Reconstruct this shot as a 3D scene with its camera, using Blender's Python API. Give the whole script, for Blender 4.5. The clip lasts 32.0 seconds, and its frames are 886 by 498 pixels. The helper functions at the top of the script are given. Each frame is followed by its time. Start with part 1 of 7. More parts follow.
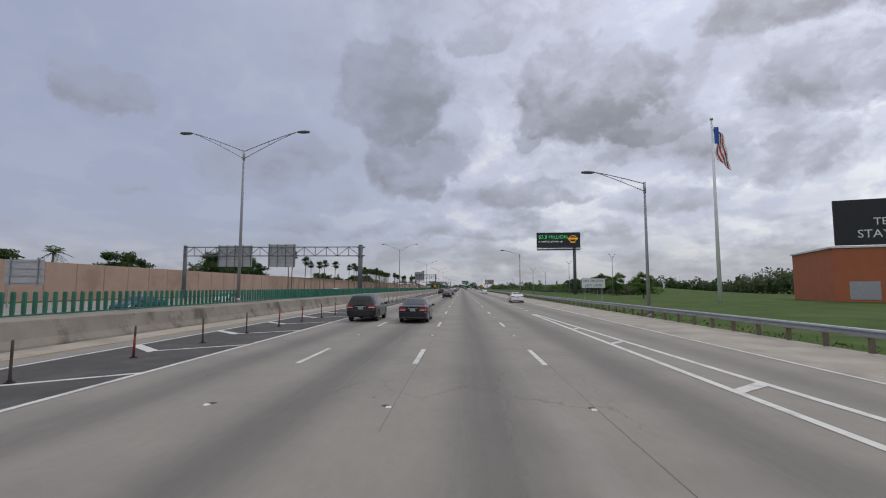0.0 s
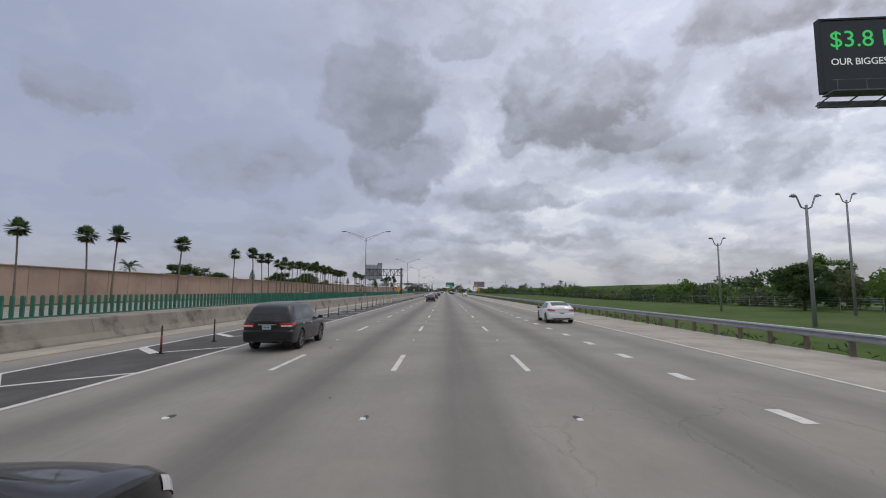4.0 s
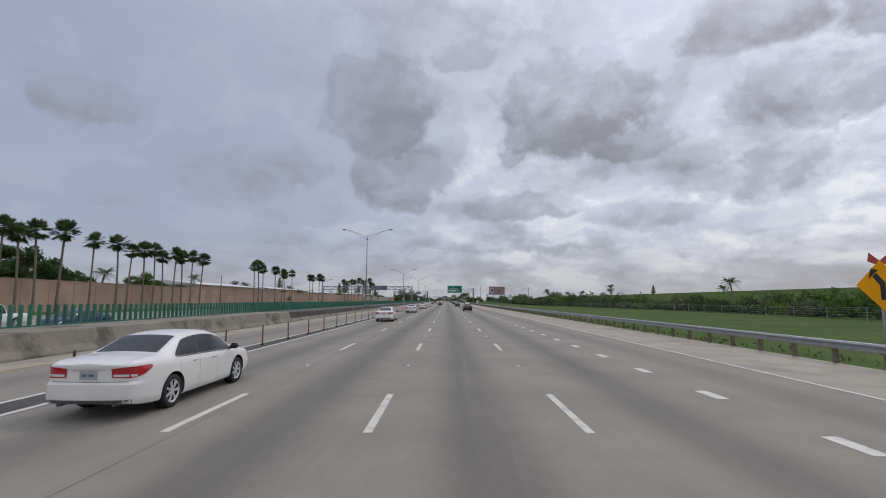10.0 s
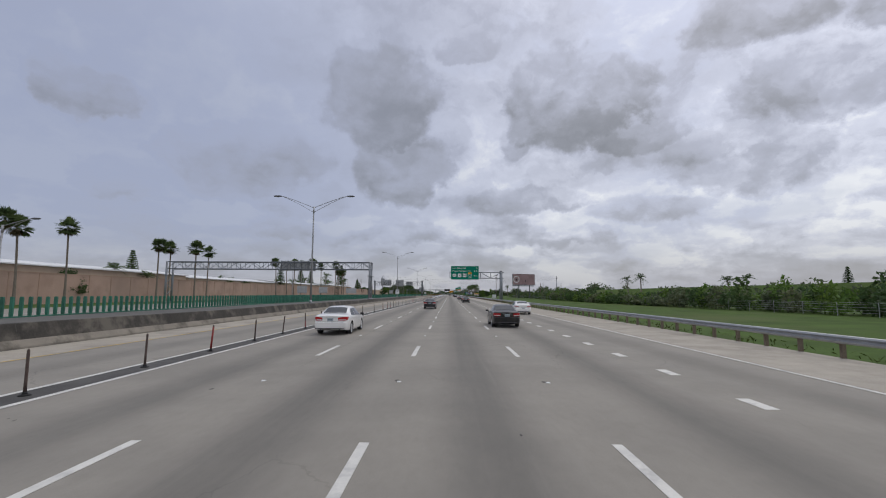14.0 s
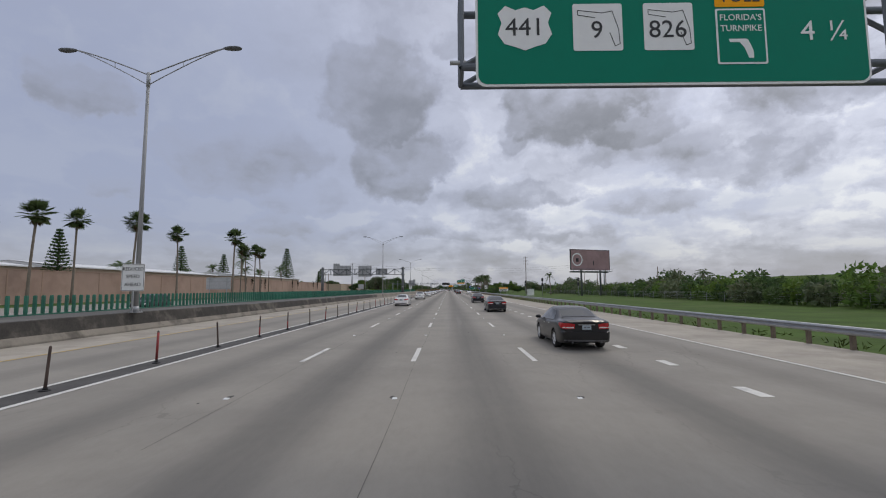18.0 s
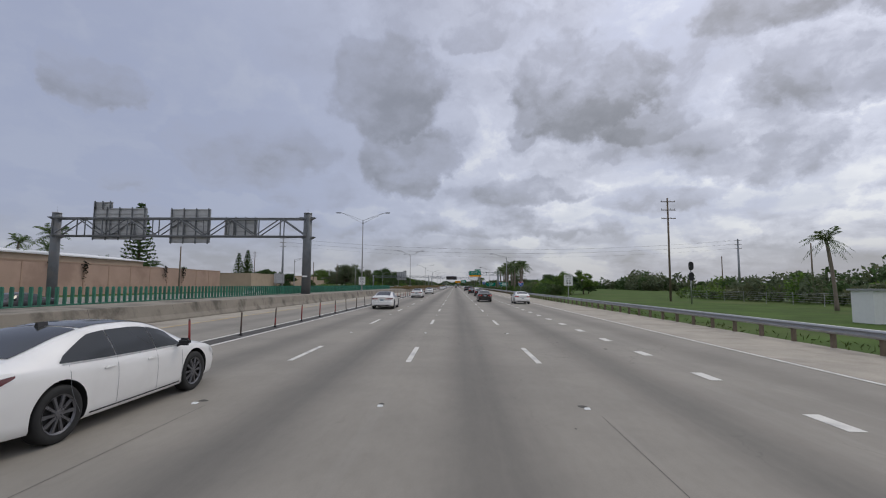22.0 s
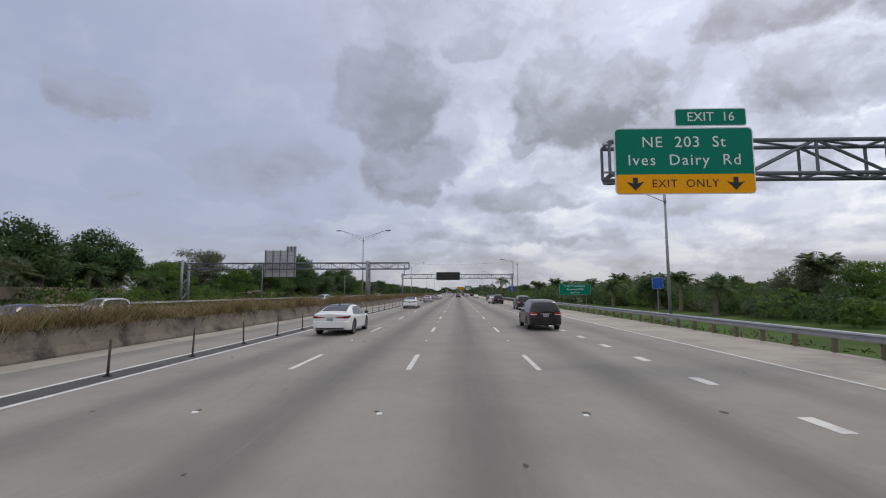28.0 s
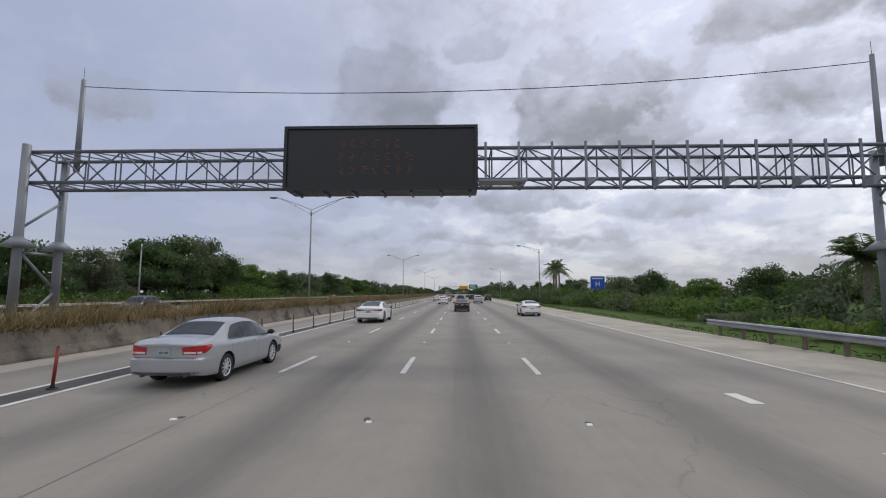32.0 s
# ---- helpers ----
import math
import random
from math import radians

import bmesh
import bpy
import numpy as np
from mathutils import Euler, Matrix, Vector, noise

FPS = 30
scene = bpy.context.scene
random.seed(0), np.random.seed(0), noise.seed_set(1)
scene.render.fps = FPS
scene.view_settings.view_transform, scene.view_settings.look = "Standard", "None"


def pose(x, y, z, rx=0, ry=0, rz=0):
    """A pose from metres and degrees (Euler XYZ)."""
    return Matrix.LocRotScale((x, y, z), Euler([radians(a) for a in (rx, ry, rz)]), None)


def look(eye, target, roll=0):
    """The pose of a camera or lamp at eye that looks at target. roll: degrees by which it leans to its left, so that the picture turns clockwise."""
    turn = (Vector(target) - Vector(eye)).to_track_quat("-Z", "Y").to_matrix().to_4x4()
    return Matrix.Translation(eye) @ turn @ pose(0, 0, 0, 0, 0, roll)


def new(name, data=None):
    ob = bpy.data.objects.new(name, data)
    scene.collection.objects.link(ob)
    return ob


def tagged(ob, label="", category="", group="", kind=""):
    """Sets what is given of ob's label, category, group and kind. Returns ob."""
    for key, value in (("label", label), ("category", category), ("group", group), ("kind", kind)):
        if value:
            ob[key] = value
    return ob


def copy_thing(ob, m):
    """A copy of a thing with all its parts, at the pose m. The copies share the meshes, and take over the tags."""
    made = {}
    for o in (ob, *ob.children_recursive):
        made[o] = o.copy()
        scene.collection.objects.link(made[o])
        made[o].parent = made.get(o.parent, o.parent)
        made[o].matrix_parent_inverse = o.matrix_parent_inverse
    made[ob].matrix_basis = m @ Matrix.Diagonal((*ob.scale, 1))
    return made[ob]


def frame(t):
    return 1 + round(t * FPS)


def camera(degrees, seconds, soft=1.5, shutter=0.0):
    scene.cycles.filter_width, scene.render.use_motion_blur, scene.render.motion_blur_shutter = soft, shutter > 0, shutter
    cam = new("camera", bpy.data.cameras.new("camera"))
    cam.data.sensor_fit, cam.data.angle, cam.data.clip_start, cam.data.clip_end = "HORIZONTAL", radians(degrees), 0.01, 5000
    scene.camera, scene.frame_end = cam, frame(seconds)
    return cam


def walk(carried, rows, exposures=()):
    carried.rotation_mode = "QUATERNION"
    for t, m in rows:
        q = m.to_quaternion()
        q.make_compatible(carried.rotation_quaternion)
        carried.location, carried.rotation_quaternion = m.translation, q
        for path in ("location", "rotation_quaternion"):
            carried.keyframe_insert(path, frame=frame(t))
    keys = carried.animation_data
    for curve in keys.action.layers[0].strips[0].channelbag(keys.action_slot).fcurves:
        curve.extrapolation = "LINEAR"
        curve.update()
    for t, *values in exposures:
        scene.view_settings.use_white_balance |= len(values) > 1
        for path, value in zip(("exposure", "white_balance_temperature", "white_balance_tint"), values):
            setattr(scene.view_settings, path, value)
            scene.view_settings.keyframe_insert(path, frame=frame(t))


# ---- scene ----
cam = camera(89.26, 32.0, soft=1.1)
EYE = 2.16
PATH = [  # seconds, x, y, yaw, pitch, roll
    (0, 0.03, -12.85, 2.36, 4.88, -0.12),
    (0.5, 0.07, 2.43, 1.78, 4.27, 0.04),
    (1, 0.12, 17.70, 1.81, 4.34, 0.06),
    (1.5, 0.11, 33.08, 1.79, 4.86, 0.09),
    (2, 0.12, 48.65, 1.49, 5.07, 0.25),
    (2.5, 0.13, 63.95, 1.33, 5.51, 0.19),
    (3, 0.15, 79.18, 1.09, 5.49, 0.06),
    (3.5, 0.15, 94.26, 0.69, 5.25, -0.07),
    (5.5, -0.14, 156.14, -0.21, 5.80, 0.14),
    (6, -0.14, 171.70, -0.03, 5.43, 0.32),
    (6.5, -0.13, 187.29, -0.24, 5.67, 0.09),
    (7, -0.14, 202.89, -0.12, 5.24, 0.07),
    (7.5, -0.11, 218.53, -0.23, 5.36, -0.09),
    (8, -0.06, 234.19, -0.41, 5.52, -0.19),
    (8.5, -0.07, 249.89, -0.37, 5.64, -0.26),
    (9, -0.05, 265.75, 0.08, 5.40, 0.43),
    (9.5, -0.03, 281.53, 0.36, 5.92, 0.01),
    (10, -0.01, 297.17, 0.48, 6.52, -0.10),
    (10.5, 0.01, 312.64, 0.52, 5.77, -0.14),
    (11, 0.01, 328.20, 0.53, 5.69, -0.09),
    (11.5, -0.03, 344.11, 0.83, 5.57, -0.24),
    (12, -0.06, 360.17, 1.31, 5.64, -0.12),
    (12.5, -0.07, 375.98, 1.37, 6.12, -0.01),
    (13, -0.11, 391.68, 1.06, 6.08, 0.00),
    (13.5, -0.08, 407.35, 0.86, 6.09, -0.16),
    (14, -0.06, 423.01, 0.79, 5.73, -0.29),
    (14.5, -0.06, 438.68, 0.95, 5.60, -0.10),
    (16.5, -0.21, 501.06, 0.20, 5.42, -0.15),
    (17, -0.20, 516.47, 0.50, 5.38, -0.17),
    (17.5, -0.18, 531.77, 0.50, 5.06, 0.12),
    (18, -0.21, 547.14, 0.70, 5.09, 0.27),
    (18.5, -0.15, 562.69, 0.80, 4.84, 0.21),
    (19, -0.10, 578.20, 0.95, 4.90, 0.24),
    (19.5, -0.09, 593.53, 1.00, 4.66, 0.10),
    (20, -0.09, 608.80, 1.15, 4.71, 0.00),
    (20.5, -0.04, 624.04, 1.37, 5.14, -0.12),
    (21, 0.05, 639.35, 1.51, 4.97, -0.25),
    (21.5, 0.04, 654.64, 1.59, 4.52, -0.34),
    (22, 0.04, 670.00, 1.57, 4.58, -0.39),
    (22.5, -0.01, 685.51, 1.77, 5.20, -0.20),
    (23, -0.03, 701.21, 1.98, 4.89, -0.14),
    (23.5, -0.01, 716.75, 2.06, 5.03, 0.11),
    (24, -0.00, 732.37, 2.22, 4.94, 0.08),
    (24.5, -0.00, 747.89, 2.28, 5.07, 0.11),
    (25, -0.01, 763.32, 2.47, 5.53, -0.02),
    (25.5, -0.01, 778.47, 2.70, 5.70, -0.09),
    (27.5, 0.09, 837.89, 1.90, 5.39, -0.22),
    (28, 0.11, 852.82, 1.81, 5.52, 0.05),
    (28.5, 0.16, 867.81, 1.74, 5.60, -0.06),
    (29, 0.19, 882.98, 1.58, 5.29, -0.05),
    (29.5, 0.19, 898.39, 1.62, 5.28, -0.05),
    (30, 0.19, 913.69, 1.92, 5.61, -0.06),
    (30.5, 0.22, 929.00, 2.11, 5.73, -0.06),
    (31, 0.26, 944.36, 1.99, 5.58, 0.10),
    (31.5, 0.23, 959.88, 1.88, 5.20, 0.14),
    (32, 0.23, 975.24, 2.07, 5.59, -0.14),
]

walk(cam, [(t, pose(x, y, EYE, 90 + p, r, w)) for t, x, y, w, p, r in PATH], [(0, -0.05), (14, -0.05), (25, -0.08), (28, 0.08), (32, 0.12)])

# ---- light ----
SUN_AZ, SUN_EL = radians(38), radians(52)  # clockwise from ahead, above the horizon
world = bpy.data.worlds.new("overcast_sky")
scene.world = world
world.use_nodes = True


class Nodes:
    """Short hand for building node trees."""

    def __init__(self, tree):
        self.tree = tree
        tree.nodes.clear()

    def add(self, kind, ins=None, **props):
        n = self.tree.nodes.new(kind)
        if "operation" in props:
            n.operation = props["operation"]
        if "use_clamp" in props:
            n.use_clamp = props["use_clamp"]
        if "data_type" in props:
            n.data_type, n.blend_type = props["data_type"], props["blend_type"]
        if "interpolation_type" in props:
            n.interpolation_type = props["interpolation_type"]
        for k, v in (ins or {}).items():
            if hasattr(v, "is_output"):
                self.tree.links.new(v, n.inputs[k])
            elif isinstance(v, tuple) and len(v) == 3 and n.inputs[k].type == "RGBA":
                n.inputs[k].default_value = (*v, 1)
            else:
                n.inputs[k].default_value = v
        return n

    def math(self, op, a, b=0.0, c=0.0, clamp=False):
        return self.add("ShaderNodeMath", {0: a, 1: b, 2: c}, operation=op, use_clamp=clamp).outputs[0]

    def vec(self, op, a, b=(0, 0, 0)):
        n = self.add("ShaderNodeVectorMath", {0: a, 1: b}, operation=op)
        return n.outputs["Value"] if op in ("DOT_PRODUCT", "LENGTH", "DISTANCE") else n.outputs[0]

    def noise(self, v, scale, detail=4.0, rough=0.5, out=0, dist=0.0):
        return self.add("ShaderNodeTexNoise", {"Vector": v, "Scale": scale, "Detail": detail, "Roughness": rough, "Distortion": dist}).outputs[out]

    def ramp(self, f, *stops):
        n = self.add("ShaderNodeValToRGB", {0: f})
        e = n.color_ramp.elements
        while len(e) < len(stops):
            e.new(0.5)
        for el, (p, c) in zip(e, stops):
            el.position, el.color = p, (c, c, c, 1) if isinstance(c, float) else (*c, 1)
        return n.outputs[0]

    def mix(self, f, a, b, mode="MIX"):
        n = self.add("ShaderNodeMix", {0: f, 6: a, 7: b}, data_type="RGBA", blend_type=mode)
        return n.outputs[2]

    def span(self, v, a, b, c=0.0, d=1.0):
        return self.add("ShaderNodeMapRange", {0: v, 1: a, 2: b, 3: c, 4: d}, interpolation_type="SMOOTHSTEP").outputs[0]


def build_sky():
    N = Nodes(world.node_tree)
    ray = N.add("ShaderNodeTexCoord").outputs["Generated"]
    sky = N.add("ShaderNodeTexSky")
    sky.sky_type, sky.sun_disc, sky.sun_elevation, sky.sun_rotation, sky.air_density, sky.dust_density = "NISHITA", False, SUN_EL, SUN_AZ, 1.2, 2.0
    sep = N.add("ShaderNodeSeparateXYZ", {0: ray})
    up = N.math("MAXIMUM", sep.outputs[2], 0.0)
    lift = N.math("ADD", up, 0.22)
    flat = N.add("ShaderNodeCombineXYZ", {0: N.math("DIVIDE", sep.outputs[0], lift), 1: N.math("DIVIDE", sep.outputs[1], lift), 2: N.math("MULTIPLY", up, 1.5)}).outputs[0]
    curl = N.vec("SUBTRACT", N.noise(ray, 7.0, 6.0, 0.62, 1), (0.5, 0.5, 0.5))
    bent = N.vec("ADD", ray, N.vec("MULTIPLY", curl, (0.10, 0.10, 0.08)))
    flat = N.vec("ADD", flat, N.vec("MULTIPLY", curl, (0.35, 0.35, 0.3)))
    puff = N.noise(flat, 2.0, 8.0, 0.52)
    puff_lit = N.noise(N.vec("ADD", flat, (0.12, 0.07, 0.14)), 2.0, 8.0, 0.52)
    broad = N.noise(flat, 0.7, 3.0, 0.5)
    billow = N.noise(N.vec("MULTIPLY", ray, (1.0, 1.0, 1.25)), 11.0, 7.0, 0.52)
    low = N.noise(N.vec("MULTIPLY", N.vec("ADD", ray, N.vec("MULTIPLY", curl, (0.05, 0.05, 0.03))), (1.0, 1.0, 2.4)), 9.0, 7.0, 0.52)
    # banks of darker cloud: azimuth, elevation, half widths, weight
    bank = 0.0
    wool = N.math("ADD", N.math("MULTIPLY", N.math("SUBTRACT", billow, 0.5), 1.9), N.math("MULTIPLY", N.math("SUBTRACT", N.noise(ray, 26.0, 6.0, 0.55), 0.5), 0.95))
    for az, el, wa, we, g in ((-8.5, 24.0, 7.4, 7.0, 0.46), (-6.0, 15.5, 6.4, 4.6, 0.50), (16.5, 23.5, 8.4, 6.2, 0.52), (22.5, 18.5, 6.0, 2.0, 0.36), (9.0, 19.0, 2.2, 2.0, 0.30), (-25.5, 15.5, 9.6, 4.6, 0.38), (-19.0, 11.5, 6.0, 2.6, 0.28), (-41.0, 20.0, 5.4, 3.2, 0.42), (-36.0, 12.0, 6.0, 2.4, 0.28),
                              (33.0, 15.0, 8.0, 4.4, 0.30), (41.0, 20.5, 7.5, 4.2, 0.34), (36.0, 28.5, 6.5, 3.4, 0.38), (47.0, 27.0, 5.0, 4.0, 0.38), (4.0, 7.5, 20.0, 1.4, 0.22), (10.0, 11.5, 8.0, 1.8, 0.28), (24.0, 10.0, 7.0, 1.8, 0.26), (-18.0, 7.5, 8.0, 1.6, 0.22), (2.0, 29.5, 4.0, 1.6, 0.16)):
        a, e = radians(az), radians(el)
        d = N.vec("SUBTRACT", bent, (math.sin(a) * math.cos(e), math.cos(a) * math.cos(e), math.sin(e)))
        side = N.math("DIVIDE", N.vec("DOT_PRODUCT", d, (math.cos(a), -math.sin(a), 0.0)), radians(wa))
        high = N.math("DIVIDE", N.vec("DOT_PRODUCT", d, (-math.sin(a) * math.sin(e), -math.cos(a) * math.sin(e), math.cos(e))), radians(we))
        front = N.math("GREATER_THAN", N.vec("DOT_PRODUCT", ray, (math.sin(a), math.cos(a), 0.3)), 0.4)
        r2 = N.math("ADD", N.math("ADD", N.math("MULTIPLY", side, side), N.math("MULTIPLY", high, high)), wool)
        lit = N.span(high, -0.7, 0.9, 1.0, 0.4)
        bank = N.math("MAXIMUM", bank, N.math("MULTIPLY", N.math("MULTIPLY", front, lit), N.math("MULTIPLY", N.span(r2, 1.18, 0.66), g)))
    thick = N.math("ADD", N.span(puff, 0.40, 0.68, 0.0, 0.26), N.math("MULTIPLY", bank, N.span(billow, 0.32, 0.66, 0.62, 1.12)))
    thick = N.math("ADD", thick, N.span(broad, 0.40, 0.68, -0.08, 0.14))
    thick = N.math("ADD", thick, N.math("MULTIPLY", N.span(up, 0.26, 0.05), N.span(low, 0.40, 0.60, -0.06, 0.26)))
    heap = N.noise(N.vec("MULTIPLY", bent, (1.0, 1.0, 1.5)), 8.5, 9.0, 0.55)
    heap_lit = N.noise(N.vec("MULTIPLY", N.vec("ADD", bent, (0.02, 0.0, 0.03)), (1.0, 1.0, 1.5)), 8.5, 9.0, 0.55)
    right = N.span(N.vec("DOT_PRODUCT", ray, (0.62, 0.78, 0.0)), 0.55, 0.95, 0.35, 1.0)
    thick = N.math("ADD", thick, N.math("MULTIPLY", right, N.span(heap, 0.43, 0.57, -0.08, 0.11)))
    thick = N.math("ADD", thick, N.math("MULTIPLY", right, N.span(N.math("SUBTRACT", heap_lit, heap), -0.10, 0.10, -0.07, 0.07)))
    edge = N.span(N.math("SUBTRACT", puff, puff_lit), -0.10, 0.14, -0.09, 0.09)
    left = N.span(N.vec("DOT_PRODUCT", ray, (-0.78, 0.62, 0.0)), 0.35, 0.95)
    thick = N.math("SUBTRACT", thick, edge, clamp=True)
    tone = N.ramp(thick, (0.0, (0.87, 0.89, 0.94)), (0.15, (0.672, 0.70, 0.82)), (0.38, (0.45, 0.47, 0.566)), (0.7, (0.285, 0.294, 0.335)), (1.0, (0.20, 0.206, 0.23)))
    blue = N.math("MULTIPLY", N.span(N.noise(flat, 1.3, 4.0, 0.55), 0.44, 0.66), N.span(thick, 0.45, 0.08))
    blue = N.math("MAXIMUM", N.math("MULTIPLY", blue, 0.42), N.math("MULTIPLY", N.math("MULTIPLY", left, N.span(up, -0.02, 0.12)), N.span(thick, 0.62, 0.1, 0.25, 0.82)))
    tone = N.mix(blue, tone, (0.345, 0.395, 0.57))
    haze = N.span(up, 0.16, 0.0)
    tone = N.mix(N.math("MULTIPLY", haze, 0.62), tone, (0.40, 0.42, 0.47))
    glow = N.math("MAXIMUM", N.vec("DOT_PRODUCT", ray, (math.sin(SUN_AZ) * math.cos(SUN_EL), math.cos(SUN_AZ) * math.cos(SUN_EL), math.sin(SUN_EL))), 0.0)
    bright = N.math("ADD", N.math("MULTIPLY", N.math("POWER", glow, 6.0), 0.46), N.span(up, 0.4, 1.0, 0.90, 0.98))
    tone = N.vec("SCALE", tone)
    tone.node.inputs["Scale"].default_value = 1.0
    N.tree.links.new(bright, tone.node.inputs["Scale"])
    clear = N.vec("SCALE", sky.outputs[0])
    clear.node.inputs["Scale"].default_value = 0.10
    both = N.mix(0.90, clear, tone)
    bg = N.add("ShaderNodeBackground", {0: both, 1: 1.0})
    N.tree.links.new(bg.outputs[0], N.add("ShaderNodeOutputWorld").inputs[0])


build_sky()
sun = new("sun", bpy.data.lights.new("sun", "SUN"))
sun.data.energy, sun.data.angle, sun.data.color = 0.62, radians(14), (1.0, 0.91, 0.76)
sun.matrix_world = look((math.sin(SUN_AZ) * math.cos(SUN_EL) * 100, math.cos(SUN_AZ) * math.cos(SUN_EL) * 100, math.sin(SUN_EL) * 100), (0, 0, 0))
scene.view_settings.exposure = 0.0

# ---- materials ----


def material(name, color, rough=0.6, metal=0.0, vary=0.12, scale=6.0, fine=60.0, bump=0.0, stain=None, stain_scale=0.6, island=0.0, coat=0.0, spec=0.5, alpha=None):
    m = bpy.data.materials.new(name)
    m.use_nodes = True
    N = Nodes(m.node_tree)
    at = N.add("ShaderNodeTexCoord").outputs["Object"]
    geo = N.add("ShaderNodeNewGeometry")
    here = geo.outputs["Position"]
    n1 = N.noise(here, scale, 5.0, 0.6)
    n2 = N.noise(here, fine, 3.0, 0.6)
    f = N.math("ADD", N.math("MULTIPLY", n1, 0.65), N.math("MULTIPLY", n2, 0.35))
    lo = tuple(c * (1 - vary) for c in color)
    hi = tuple(min(1, c * (1 + vary)) for c in color)
    col = N.mix(N.span(f, 0.3, 0.7), lo, hi)
    if stain:
        s = N.span(N.noise(here, stain_scale, 6.0, 0.62), 0.48, 0.68)
        col = N.mix(s, col, stain)
    if island:
        rnd = N.add("ShaderNodeObjectInfo").outputs["Random"]
        rnd = N.math("FRACT", N.math("ADD", rnd, geo.outputs["Random Per Island"]))
        col = N.mix(1.0, col, N.ramp(rnd, (0.0, 1.0 - island), (1.0, 1.0)), "MULTIPLY")
    p = N.add("ShaderNodeBsdfPrincipled", {"Base Color": col, "Metallic": metal, "Coat Weight": coat, "Specular IOR Level": spec})
    N.tree.links.new(N.span(f, 0.2, 0.8, max(0.02, rough - 0.08), min(1, rough + 0.08)), p.inputs["Roughness"])
    if bump:
        b = N.add("ShaderNodeBump", {"Height": f, "Strength": bump, "Distance": 0.02})
        N.tree.links.new(b.outputs[0], p.inputs["Normal"])
    N.tree.links.new(p.outputs[0], N.add("ShaderNodeOutputMaterial").inputs[0])
    return m


def pavement_material():
    """Worn concrete: lanes with darker tyre and oil bands, joints, patches."""
    m = bpy.data.materials.new("road_concrete")
    m.use_nodes = True
    N = Nodes(m.node_tree)
    here = N.add("ShaderNodeNewGeometry").outputs["Position"]
    sep = N.add("ShaderNodeSeparateXYZ", {0: here})
    x = sep.outputs[0]
    along = N.vec("MULTIPLY", here, (1.0, 0.03, 1.0))
    sway = N.math("MULTIPLY", N.math("SUBTRACT", N.noise(N.vec("MULTIPLY", here, (0.0, 0.02, 0.0)), 1.0, 2.0), 0.5), 0.5)
    band = 0.0
    for c, w, g in ((-6.25, 1.1, 0.8), (-2.95, 1.15, 1.0), (0.58, 1.2, 0.95), (4.25, 1.15, 0.9), (7.9, 1.0, 0.55), (-11.6, 1.0, 0.5)):
        d = N.math("ABSOLUTE", N.math("SUBTRACT", N.math("ADD", x, sway), c))
        band = N.math("ADD", band, N.math("MULTIPLY", N.span(d, w, 0.1), g))
    streak = N.noise(along, 2.2, 5.0, 0.6)
    grain = N.noise(here, 45.0, 4.0, 0.65)
    blot = N.noise(here, 0.35, 5.0, 0.6)
    oil = N.math("MULTIPLY", band, N.span(streak, 0.25, 0.7, 0.72, 1.0))
    base = N.mix(N.span(blot, 0.35, 0.68), (0.298, 0.274, 0.236), (0.252, 0.233, 0.202))
    base = N.mix(N.math("MULTIPLY", oil, 0.72), base, (0.104, 0.098, 0.088))
    base = N.mix(N.span(grain, 0.3, 0.75, 0.0, 0.28), base, (0.20, 0.19, 0.175))
    base = N.mix(N.math("MULTIPLY", N.span(N.noise(along, 0.9, 6.0, 0.65), 0.56, 0.7), 0.14), base, (0.40, 0.38, 0.345))
    patch = N.noise(N.vec("MULTIPLY", here, (1.0, 0.35, 1.0)), 7.0, 6.0, 0.7)
    base = N.mix(1.0, base, N.ramp(patch, (0.25, 0.93), (0.5, 1.0), (0.75, 1.05)), "MULTIPLY")
    crack = N.add("ShaderNodeTexVoronoi", {"Vector": N.vec("ADD", N.vec("MULTIPLY", here, (0.5, 0.16, 1.0)), N.vec("MULTIPLY", N.noise(here, 1.5, 4.0, 0.6, 1), (0.35, 0.2, 0.0))), "Scale": 1.0})
    crack.feature = "DISTANCE_TO_EDGE"
    fine = N.math("MULTIPLY", N.span(crack.outputs["Distance"], 0.006, 0.002), N.span(N.noise(here, 0.12, 3.0), 0.52, 0.62))
    base = N.mix(N.math("MULTIPLY", fine, 0.3), base, (0.07, 0.064, 0.056))
    p = N.add("ShaderNodeBsdfPrincipled", {"Base Color": base, "Roughness": 0.78, "Specular IOR Level": 0.35})
    b = N.add("ShaderNodeBump", {"Height": grain, "Strength": 0.25, "Distance": 0.01})
    N.tree.links.new(b.outputs[0], p.inputs["Normal"])
    N.tree.links.new(p.outputs[0], N.add("ShaderNodeOutputMaterial").inputs[0])
    return m


